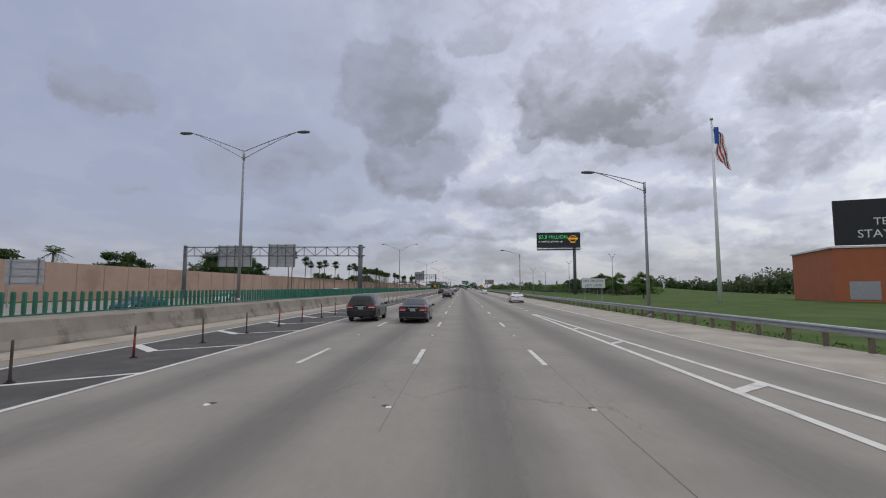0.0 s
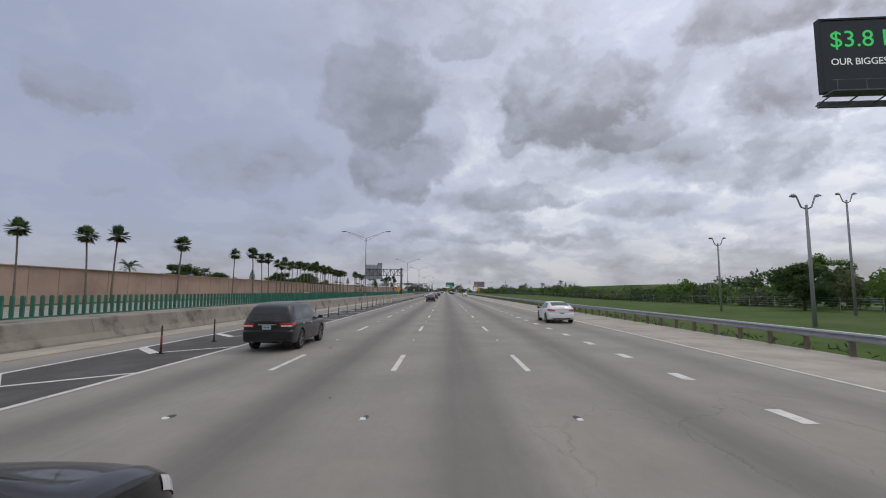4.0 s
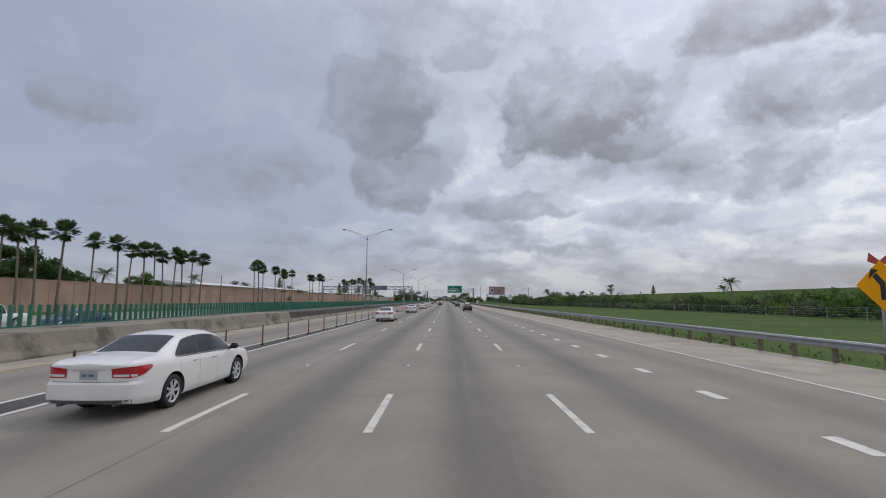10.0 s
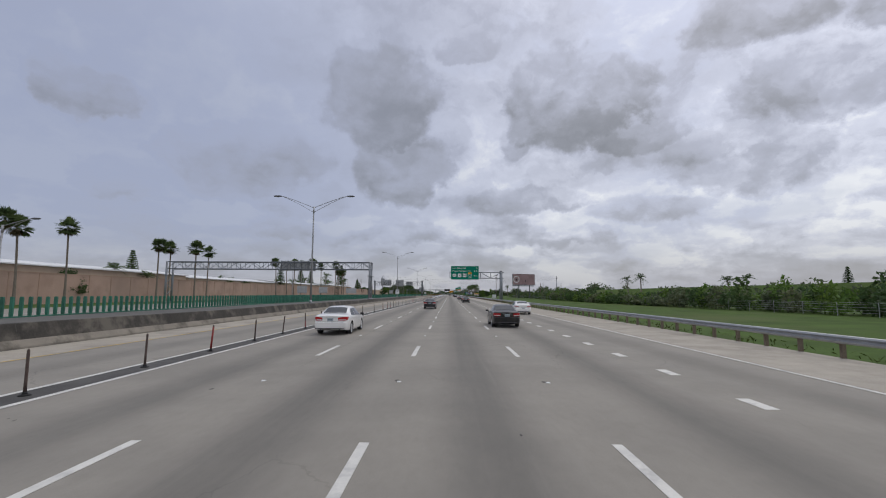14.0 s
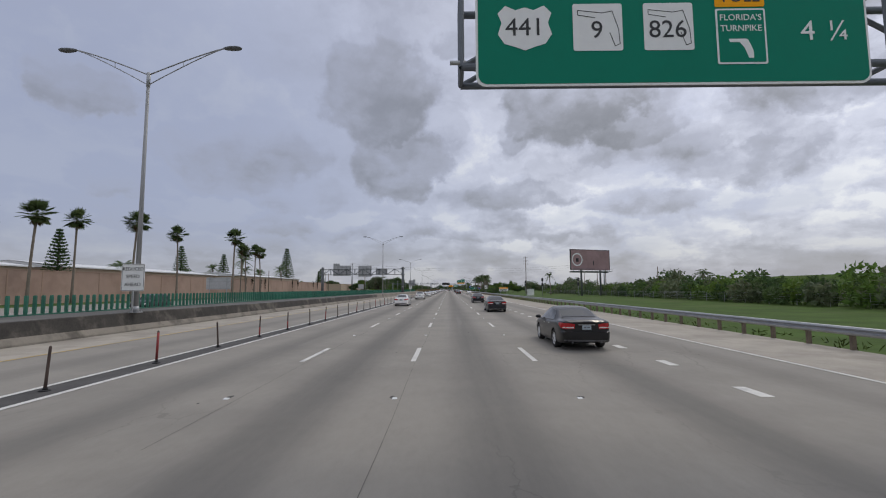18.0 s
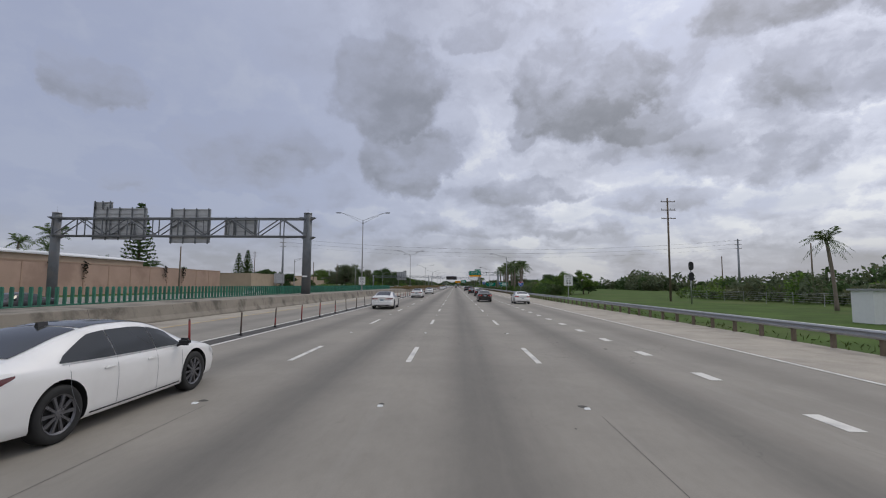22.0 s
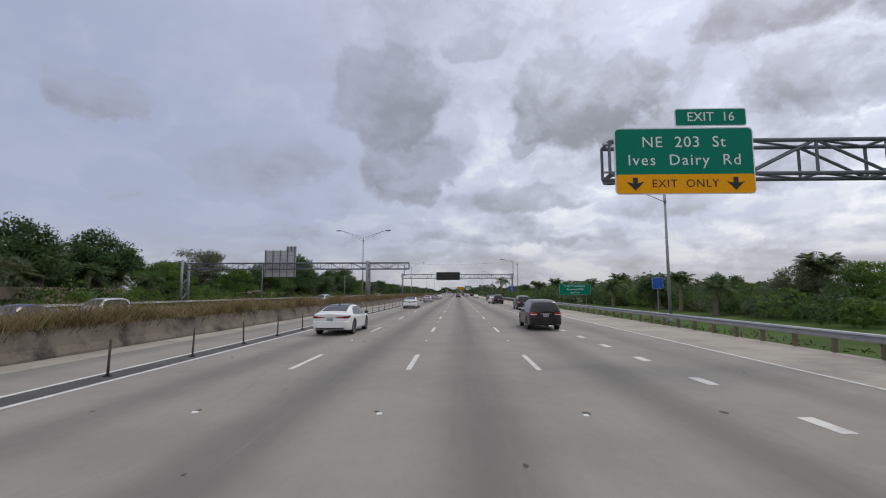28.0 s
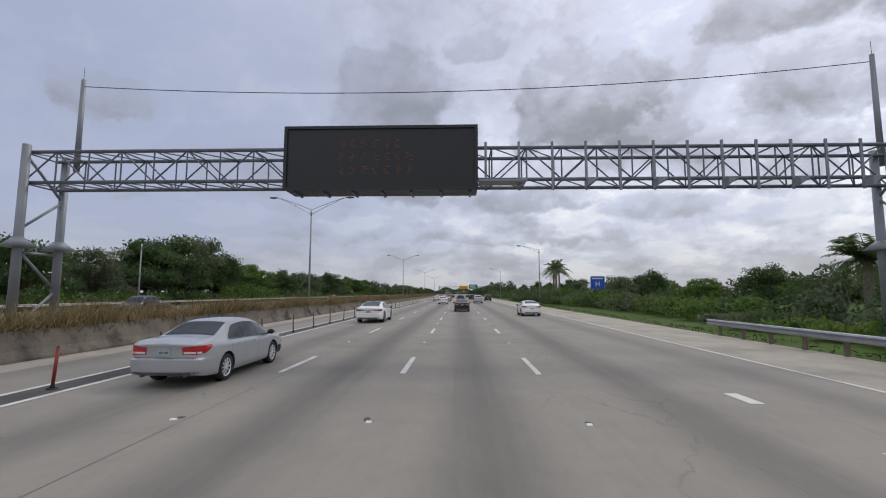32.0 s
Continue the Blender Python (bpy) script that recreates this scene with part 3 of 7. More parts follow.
    ob["kind"] = "stuff"


build_ground()
build_markings()
build_barrier()
build_screen()

# ---- street lights, gantries, signs ----


def letters(body, size, mat, parent, at, turn=0.0, name="lettering", align="CENTER", spacing=1.0, tilt=90):
    """Built-in font lettering as a thin raised mesh on a sign that faces the road."""
    cu = bpy.data.curves.new("lettering", "FONT")
    cu.body, cu.size, cu.align_x, cu.align_y, cu.extrude, cu.space_character, cu.resolution_u = body, size, align, "CENTER", 0.004, spacing, 3
    tmp = new("tmp", cu)
    bpy.context.view_layer.update()
    me = bpy.data.meshes.new_from_object(tmp.evaluated_get(bpy.context.evaluated_depsgraph_get()))
    bpy.data.objects.remove(tmp)
    bpy.data.curves.remove(cu)
    me.materials.clear()
    me.materials.append(mat)
    ob = part(name, me, None, parent)
    ob.matrix_basis = pose(*at, tilt, 0, turn)
    return ob


def plate(parent, name, x0, z0, x1, z1, y, mat, r=0.06, thick=0.02, label=""):
    bm = bmesh.new()
    prism(bm, rounded(x0, z0, x1, z1, r), y, y + thick)
    return part(name, bm, mat, parent, label)


def cobra_head(bm, at, d):
    """A flattened, egg-shaped lamp head reaching from at along d."""
    prev = None
    n = 10
    for i, (s, w, h) in enumerate(((0.0, 0.06, 0.06), (0.12, 0.12, 0.10), (0.4, 0.20, 0.13), (0.75, 0.21, 0.12), (0.95, 0.15, 0.08), (1.03, 0.03, 0.02))):
        ring = []
        for k in range(n):
            t = 2 * math.pi * k / n
            z = h * math.sin(t) * (0.8 if math.sin(t) > 0 else 1.0)
            ring.append(bm.verts.new((at[0] + d * s, at[1] + w * math.cos(t), at[2] + z)))
        if prev:
            for k in range(n):
                bm.faces.new((prev[k], prev[(k + 1) % n], ring[(k + 1) % n], ring[k])).smooth = True
        else:
            bm.faces.new(ring)
        prev = ring
    bm.faces.new(prev)


def light_pole(at, joint, rise, reach, arms, label, group):
    ob = thing("street_lamp", at, label, "street lamp", group)
    bm = bmesh.new()
    tube(bm, (0, 0, 0.3), (0, 0, joint + 0.35), 0.135, 0.075, 12)
    part("pole", bm, M_POLE, ob)
    bm = bmesh.new()
    quad_box(bm, (-0.24, -0.24, 0), (0.24, 0.24, 0.04))
    tube(bm, (0, 0, 0.04), (0, 0, 0.34), 0.17, 0.15, 12)
    for sx in (-0.18, 0.18):
        for sy in (-0.18, 0.18):
            tube(bm, (sx, sy, 0.04), (sx, sy, 0.1), 0.025, n=6)
    part("base_plate", bm, M_GALV, ob)
    bm = bmesh.new()
    tube(bm, (0, 0, joint - 0.45), (0, 0, joint + 0.4), 0.1, 0.1, 12)
    part("collar", bm, M_GALV, ob)
    for d in arms:
        bm = bmesh.new()
        for dz, r in ((0.0, 0.036), (-0.58, 0.028)):
            pts, rad = [], []
            for i in range(9):
                s = i / 8
                lift = rise * (1 - (1 - s) ** 1.16)
                z = joint + 0.3 + dz * (1 - s) ** 1.1 + lift
                pts.append((d * (0.08 + s * reach), 0, z))
                rad.append(r)
            sweep(bm, pts, rad, 6)
        for s in (0.45,):
            z = joint + 0.3 + rise * (1 - (1 - s) ** 1.16)
            x = d * (0.08 + s * reach)
            tube(bm, (x, 0, z), (x, 0, z - 0.58 * (1 - s) ** 1.1), 0.016, n=6)
        arm = part("arm", bm, M_POLE, ob)
        bm = bmesh.new()
        cobra_head(bm, (d * (0.05 + reach), 0, joint + 0.3 + rise), d)
        part("lamp_head", bm, M_LAMPHEAD, arm, "dark grey cobra lamp head")
    return ob


def build_lamps():
    for y, x, z in ((21.3, -17.2, 12.9), (112.8, -17.4, 12.8), (204.8, -16.9, 13.3), (297.5, -15.8, 13.9), (388.6, -16.4, 15.1), (480, -17.6, 13.2), (571.5, -17.2, 14.4), (664, -17.3, 14.4), (755.8, -17.9, 14.5), (847, -17.8, 14.0),
                    (938, -17.9, 12.5), (1029, -17.9, 12.3), (1120, -17.9, 12.8), (1212, -17.9, 12.8), (1303, -17.9, 12.8)):
        light_pole((x, y, 0.96), z - 0.96 - 0.3, 1.5, 4.2, (-1, 1), "tall grey twin-arm street lamp on the median barrier", "median street lamps")
    for x, y, z in ((14.0, 21.5, 9.9), (14.4, 98.5, 10.2), (14.6, 798.5, 10.0), (16.4, 888, 9.6), (17.0, 979, 10.2), (17.0, 1070, 11.0), (17.0, 1160, 11.0)):
        light_pole((x, y, -0.1), z, 0.9, 3.7, (-1,), "grey single-arm street lamp beside the guardrail", "roadside street lamps")
    for x, y in ((-47.5, 20.0), (-48, 470), (-48, 560), (-47, 880), (-47, 960), (-47, 1040), (-47, 800)):
        light_pole((x, y, -0.1), 9.0, 0.8, 3.0, (1,), "grey single-arm street lamp on the far verge", "far verge street lamps")


def park_mast(at, h):
    ob = thing("park_lamp", at, "slim grey mast with two hooked lamps", "street lamp", "park masts")
    bm = bmesh.new()
    tube(bm, (0, 0, 0), (0, 0, h), 0.13, 0.08, 10)
    part("pole", bm, M_POLE, ob)
    for d in (-1, 1):
        bm = bmesh.new()
        sweep(bm, [(0, 0, h - 0.3), (d * 0.35, 0, h - 0.15), (d * 0.5, 0, h + 0.25), (d * 0.62, 0, h + 0.6), (d * 0.85, 0, h + 0.72)], [0.05] * 5, 6)
        hook = part("hook", bm, M_POLE, ob)
        bm = bmesh.new()
        tube(bm, (d * 0.8, 0, h + 0.74), (d * 0.86, 0, h + 0.55), 0.06, 0.2, 10)
        part("lamp_head", bm, M_GALV, hook)


for mast_at, mast_h in (((24.0, 139, -0.12), 8.0), ((32.6, 163, -0.12), 8.0), ((39.3, 153, -0.12), 11.2), ((43.0, 117, -0.12), 11.2)):
    park_mast(mast_at, mast_h)


def truss_bar(parent, name, a, b, h, depth, mat, bays, chord=0.07, web=0.045, split=False):
    """A truss from a to b: chords and webs, each bar its own part where the beam is near."""
    a, b = Vector(a), Vector(b)
    rows = [(0, 0), (0, h)] if depth == 0 else [(-depth / 2, 0), (depth / 2, 0), (-depth / 2, h), (depth / 2, h)]
    for dy, dz in rows:
        o = Vector((0, dy, dz))
        bm = bmesh.new()
        tube(bm, a + o, b + o, chord, n=8)
        part(name + "_chord", bm, mat, parent)
    bars = []
    for face in sorted(set(dy for dy, _ in rows)):
        for i in range(bays):
            p, q = a.lerp(b, i / bays), a.lerp(b, (i + 1) / bays)
            lo, hi = Vector((0, face, 0)), Vector((0, face, h))
            bars.append((p + lo, p + hi, web))
            up = i % 2 == 0
            bars.append((p + (lo if up else hi), q + (hi if up else lo), web))
        bars.append((b + Vector((0, face, 0)), b + Vector((0, face, h)), web))
    if depth:
        for i in range(bays + 1):
            p = a.lerp(b, i / bays)
            for dz in (0, h):
                bars.append((p + Vector((0, -depth / 2, dz)), p + Vector((0, depth / 2, dz)), web))
                if i < bays:
                    q = a.lerp(b, (i + 1) / bays)
                    bars.append((p + Vector((0, -depth / 2, dz)), q + Vector((0, depth / 2, dz)), web * 0.8))
    bm = bmesh.new()
    for p, q, r in bars:
        tube(bm, p, q, r, n=6, caps=False)
        if split:
            part(name + "_brace", bm, mat, parent)
            bm = bmesh.new()
    if not split:
        part(name + "_lattice", bm, mat, parent)


def big_post(parent, x, y, top, r, mat, base=0.0):
    bm = bmesh.new()
    tube(bm, (x, y, base), (x, y, top), r * 1.06, r * 0.94, 20)
    post = part("post", bm, mat, parent)
    bm = bmesh.new()
    tube(bm, (x, y, top), (x, y, top + 0.12), r * 1.02, r * 0.9, 20)
    tube(bm, (x, y, top + 0.12), (x, y, top + 0.9), 0.012, 0.006, 6)
    part("cap", bm, M_GALV, post)
    return post


def bracket(parent, x, y, z, r, d, mat):
    """A pair of tapering saddle plates on a post."""
    for s in (-1, 1):
        bm = bmesh.new()
        prism(bm, [(x + s * r * 0.8, z - 0.28), (x + s * (r + 0.42), z), (x + s * (r + 0.42), z + 0.05), (x + s * r * 0.8, z + 0.05)], y - 0.35, y + 0.35)
        part("bracket", bm, mat, parent)


def sign_back(parent, x0, z0, x1, z1, y, rows=3):
    """An unpainted sign seen from behind, with its stiffening ribs."""
    bm = bmesh.new()
    quad_box(bm, (x0, y + 0.16, z0), (x1, y + 0.19, z1))
    panel = part("sign_panel", bm, M_SIGNBACK, parent)
    bm = bmesh.new()
    for i in range(rows * 2 + 1):
        z = z0 + 0.12 + (z1 - z0 - 0.24) * i / (rows * 2)
        quad_box(bm, (x0 + 0.05, y + 0.09, z - 0.05), (x1 - 0.05, y + 0.16, z + 0.05))
    part("ribs", bm, M_GALV, panel)
    bm = bmesh.new()
    n = max(2, round((x1 - x0) / 1.6))
    for i in range(n + 1):
        x = x0 + 0.25 + (x1 - x0 - 0.5) * i / n
        quad_box(bm, (x - 0.05, y - 0.04, z0 - 0.1), (x + 0.05, y + 0.09, z1 + 0.1))
    part("hangers", bm, M_GANTRY, panel)


def build_gantries():
    # over the far carriageway, two posts
    g = thing("sign_gantry", (0, 69.5, 0), "dark steel truss sign gantry over the far carriageway", "gantry", "sign gantries")
    big_post(g, -52.0, 0, 9.8, 0.36, M_GANTRY)
    big_post(g, -18.7, 0, 9.9, 0.42, M_GANTRY, 0.9)
    truss_bar(g, "beam", (-52, -0.55, 7.9), (-18.7, -0.55, 7.9), 1.65, 0, M_GANTRY, 16, 0.09, 0.06)
    sign_back(g, -45.8, 5.9, -39.2, 9.9, 0)
    sign_back(g, -36.2, 5.9, -31.0, 10.1, 0)
    bracket(g, -18.7, 0, 8.0, 0.42, 1, M_GANTRY)
    bracket(g, -18.7, 0, 9.6, 0.42, 1, M_GANTRY)
    # cantilever with a big sign back
    g = thing("cantilever_gantry", (0, 282.4, 0), "dark steel cantilever gantry carrying a sign seen from behind", "gantry", "sign gantries")
    big_post(g, -16.9, 0, 10.8, 0.42, M_GANTRY, 0.9)
    truss_bar(g, "arm", (-30.8, -0.6, 8.05), (-16.9, -0.6, 8.05), 2.4, 0, M_GANTRY, 10, 0.09, 0.06)
    truss_bar(g, "rear_arm", (-30.8, 0.6, 8.05), (-16.9, 0.6, 8.05), 2.4, 0, M_GANTRY, 10, 0.09, 0.06)
    sign_back(g, -30.9, 6.6, -24.5, 12.2, 0.6, 4)
    sign_back(g, -26.2, 12.2, -24.5, 12.9, 0.6, 1)
    for z in (8.1, 10.4):
        bracket(g, -16.9, 0, z, 0.42, 1, M_GANTRY)
    # box truss on twin posts
    g = thing("box_truss_gantry", (0, 521.6, 0), "blue-grey box truss gantry with twin tubular posts", "gantry", "sign gantries")
    for x in (-17.4, -62.0):
        for dy in (-1.15, 1.15):
            bm = bmesh.new()
            b = 0.95 if x > -20 else 0.0
            tube(bm, (x, dy, b), (x, dy, 9.0), 0.24, 0.22, 14)
            post = part("post", bm, M_GANTRY_PALE, g)
            bm = bmesh.new()
            tube(bm, (x, dy, b), (x, dy, b + 0.25), 0.5, 0.42, 14)
            tube(bm, (x, dy, 5.9), (x, dy, 6.05), 0.5, 0.5, 14)
            part("collar", bm, M_GANTRY_PALE, post)
        for k in range(4):
            bm = bmesh.new()
            s = 1 if k % 2 else -1
            tube(bm, (x, 1.15 * s, 1.5 + 1.4 * k), (x, -1.15 * s, 2.9 + 1.4 * k), 0.07, n=6)
            part("tower_brace", bm, M_GANTRY_PALE, g)
    truss_bar(g, "beam", (-62, 0, 7.4), (-17.2, 0, 7.4), 1.55, 2.3, M_TRUSS, 22, 0.09, 0.055)
    sign_back(g, -38, 7.2, -30, 9.4, 1.4, 2)
    # portal with three sign backs
    g = thing("portal_gantry", (0, 724.5, 0), "dark steel portal gantry with three signs seen from behind", "gantry", "sign gantries")
    big_post(g, -18.2, 0, 10.8, 0.52, M_GANTRY, 0.9)
    big_post(g, -50.0, 0, 10.8, 0.52, M_GANTRY)
    truss_bar(g, "beam", (-50, -0.6, 7.95), (-18.2, -0.6, 7.95), 2.2, 0, M_GANTRY, 10, 0.09, 0.075)
    truss_bar(g, "rear_beam", (-50, 0.6, 7.95), (-18.2, 0.6, 7.95), 2.2, 0, M_GANTRY, 10, 0.09, 0.075)
    sign_back(g, -46, 7.6, -39, 11.6, 0.6)
    sign_back(g, -46, 11.6, -43.5, 12.4, 0.6, 1)
    sign_back(g, -36, 7.2, -30.8, 11.5, 0.6)
    sign_back(g, -29, 8.0, -24.8, 10.4, 0.6, 2)
    for x in (-18.2, -50.0):
        for z in (7.9, 10.3):
            bracket(g, x, 0, z, 0.52, 1, M_GANTRY)
    plate(g, "post_notice", -18.5, 3.0, -17.9, 3.18, -0.56, M_SIGNWHITE, 0.02)
    # box truss cantilever over the median
    g = thing("box_truss_gantry", (0, 930.2, 0), "blue-grey box truss gantry with twin posts in the weedy median", "gantry", "sign gantries")
    for x in (-15.3, -47.6):
        for dy in (-1.0, 1.0):
            bm = bmesh.new()
            tube(bm, (x, dy, 0.3), (x, dy, 7.6), 0.24, 0.22, 14)
            part("post", bm, M_GANTRY_PALE, g)
        for k in range(4):
            bm = bmesh.new()
            s = 1 if k % 2 else -1
            tube(bm, (x, 1.0 * s, 0.9 + 1.3 * k), (x, -1.0 * s, 2.2 + 1.3 * k), 0.06, n=6)
            part("tower_brace", bm, M_GANTRY_PALE, g)
    truss_bar(g, "beam", (-47.6, 0, 6.2), (-8.2, 0, 6.2), 1.05, 1.7, M_TRUSS, 20, 0.075, 0.045)
    sign_back(g, -34.2, 4.9, -28.5, 9.6, 1.2)
    sign_back(g, -30.3, 9.6, -28.5, 10.3, 1.2, 1)
    # variable message sign over the whole carriageway
    g = thing("message_sign_gantry", (0, 992.9, 0), "pale steel box truss gantry with a dark message board", "gantry", "sign gantries")
    for x, mast in ((-16.95, 11.6), (17.2, 12.2)):
        for dy in (-0.9, 0.9):
            bm = bmesh.new()
            tube(bm, (x, dy, 0.0), (x, dy, 8.0), 0.17, 0.15, 14)
            post = part("post", bm, M_GANTRY_PALE, g)
            bm = bmesh.new()
            tube(bm, (x, dy, 3.9), (x, dy, 4.3), 0.6, 0.16, 18)
            part("climb_guard", bm, M_GANTRY_PALE, post, "conical climb guard")
        for z0, z1, s in ((0.6, 2.2, 1), (2.2, 3.8, -1), (4.6, 6.0, 1), (6.0, 7.6, -1), (0.6, 0.6, 1), (3.7, 3.7, 1)):
            bm = bmesh.new()
            tube(bm, (x, -0.9 * s, z0), (x, 0.9 * s, z1), 0.055, n=8)
            part("tower_brace", bm, M_GANTRY_PALE, g)
        bm = bmesh.new()
        tube(bm, (x + 0.4, 1.0, 7.4), (x + 0.4, 1.0, mast), 0.12, 0.09, 10)
        tube(bm, (x + 0.4, 1.0, mast), (x + 0.4, 1.0, mast + 0.6), 0.012, n=6)
        part("mast", bm, M_GANTRY_PALE, g)
    truss_bar(g, "beam", (-17.2, 0, 6.5), (17.5, 0, 6.5), 1.25, 1.4, M_TRUSS, 26, 0.075, 0.032, True)
    bm = bmesh.new()
    quad_box(bm, (-6.3, -1.5, 5.95), (0.9, -0.3, 8.35))
    bmesh.ops.bevel(bm, geom=bm.edges[:], offset=0.03, segments=1, affect="EDGES")
    board = part("message_board", bm, M_PANEL, g, "dark message board with dim amber rows")
    bm = bmesh.new()
    for x0, z0, x1, z1 in ((-6.32, 5.93, -6.2, 8.37), (0.8, 5.93, 0.92, 8.37), (-6.2, 8.26, 0.8, 8.37), (-6.2, 5.93, 0.8, 6.05)):
        quad_box(bm, (x0, -1.56, z0), (x1, -1.5, z1))
    part("board_frame", bm, M_INK, board)
    bm = bmesh.new()
    for i in range(7):
        quad_box(bm, (-6.0 + i * 1.1, -1.3, 5.88), (-5.92 + i * 1.1, -0.4, 5.95))
    part("board_brackets", bm, M_TRUSS, board)
    dim = material("unlit_amber_dots", (0.16, 0.06, 0.02), 0.6)
    bm = bmesh.new()
    rng = random.Random(5)
    for z, x0, n in ((7.55, -4.3, 6), (7.05, -4.3, 7), (6.55, -4.3, 7)):
        for i in range(n):
            for k in range(4):
                w = rng.uniform(0.05, 0.2)
                x = x0 + i * 0.42 + rng.uniform(0, 0.15)
                quad_box(bm, (x, -1.512, z + k * 0.085), (x + w, -1.505, z + k * 0.085 + 0.035))
    part("message_rows", bm, dim, board)
    bm = bmesh.new()
    quad_box(bm, (0.95, -1.7, 6.2), (2.6, -0.95, 6.26))
    part("catwalk", bm, M_GANTRY_PALE, g)
    for i in range(13):
        x = 1.2 + i * 1.27
        bm = bmesh.new()
        prism(bm, [(x, 6.05), (x + 0.09, 6.05), (x + 0.09, 7.95), (x, 7.95)], -0.84, -0.78)
        if i % 2:
            prism(bm, [(x - 0.05, 6.1), (x + 0.35, 6.4), (x - 0.05, 6.4)], -1.3, -0.85)
        part("hanger", bm, M_GANTRY_PALE, g)
    bm = bmesh.new()
    pts = [Vector((-16.55 + 34.15 * i / 24, 1.0, 11.3 + (11.9 - 11.3) * i / 24 - 0.75 * (1 - (2 * i / 24 - 1) ** 2))) for i in range(25)]
    sweep(bm, pts, [0.018] * 25, 5)
    part("span_wire", bm, M_CABLE, g)


def far_portal():
    g = thing("portal_gantry", (0, 1405, 0), "distant steel portal gantry with amber and green signs", "gantry", "sign gantries")
    for x in (-19.0, 25.0):
        big_post(g, x, 0, 8.8, 0.42, M_GANTRY)
    truss_bar(g, "beam", (-19, 0, 6.9), (25, 0, 6.9), 1.5, 1.2, M_TRUSS, 20, 0.09, 0.06)
    for nm, x0, x1, z0, z1, mat in (("amber_sign", 0.2, 8.6, 5.9, 8.9, M_AMBER), ("green_sign", 9.4, 17.4, 5.9, 10.2, M_GREEN)):
        bm = bmesh.new()
        prism(bm, rounded(x0, z0, x1, z1, 0.2), -0.85, -0.8)
        panel = part(nm, bm, mat, g)
        ink = M_INK if mat is M_AMBER else M_SIGNWHITE
        bars(panel, [(x0 + 0.8, z0 + 0.6 + 1.1 * k, x1 - 0.8 - 0.7 * k, z0 + 1.1 + 1.1 * k) for k in range(2 if mat is M_AMBER else 3)], ink, -0.858)


def road_sign_truss(name, y, x0, x1, z, h, post_x, post_top, label):
    g = thing(name, (0, y, 0), label, "road sign", "overhead road signs")
    big_post(g, post_x, 0.35, post_top, 0.46, M_GANTRY_PALE)
    truss_bar(g, "arm", (x0, 0.55, z), (post_x, 0.55, z), h, 0.9, M_TRUSS, 5, 0.085, 0.06, True)
    bracket(g, post_x, 0.35, z, 0.46, 1, M_GANTRY_PALE)
    bracket(g, post_x, 0.35, z + h, 0.46, 1, M_GANTRY_PALE)
    for dz in (0.1, h - 0.1):
        bm = bmesh.new()
        tube(bm, (x0 - 0.25, 0.1, z + dz), (x0 + 0.1, 0.1, z + dz), 0.05, n=8)
        part("end_stub", bm, M_GALV, g)
    return g


def framed(g, name, x0, z0, x1, z1, mat, y=0.0, r=0.22, edge=0.05):
    back = plate(g, name, x0, z0, x1, z1, y, M_SIGNWHITE, r, 0.03)
    plate(back, "face", x0 + edge, z0 + edge, x1 - edge, z1 - edge, y - 0.008, mat, r - edge * 0.7, 0.006)
    return back


def shield(parent, cx, cz, w, h, text, y):
    """A white route marker with its number."""
    half = ((0.0, 0.46), (0.17, 0.40), (0.36, 0.5), (0.5, 0.33), (0.43, 0.12), (0.5, -0.14), (0.38, -0.35), (0.16, -0.43), (0.0, -0.5))
    pts = [(cx + w * a, cz + h * b) for a, b in half] + [(cx - w * a, cz + h * b) for a, b in half[-2:0:-1]]
    bm = bmesh.new()
    prism(bm, pts, y - 0.012, y - 0.004)
    plate_ob = part("route_shield", bm, M_SIGNWHITE, parent)
    letters(text, h * 0.56, M_INK, plate_ob, (cx, y - 0.016, cz), name="route_number")


def state_marker(parent, cx, cz, w, text, y):
    plate_ob = plate(parent, "route_marker", cx - w / 2, cz - w / 2, cx + w / 2, cz + w / 2, y - 0.012, M_SIGNWHITE, 0.05, 0.008)
    bm = bmesh.new()
    for a, b in (((-0.4, 0.36), (0.1, 0.3)), ((0.1, 0.3), (0.3, 0.34)), ((0.3, 0.34), (0.42, -0.05)), ((0.42, -0.05), (0.44, -0.36)), ((0.44, -0.36), (0.34, -0.4)), ((0.34, -0.4), (0.24, -0.12)), ((-0.4, 0.36), (-0.4, 0.26)), ((-0.4, 0.26), (-0.05, 0.2))):
        tube(bm, (cx + a[0] * w, y - 0.014, cz + a[1] * w), (cx + b[0] * w, y - 0.014, cz + b[1] * w), 0.008, n=4)
    part("state_outline", bm, M_INK, plate_ob)
    letters(text, w * 0.52, M_INK, plate_ob, (cx - 0.02, y - 0.017, cz - 0.08), name="route_number")


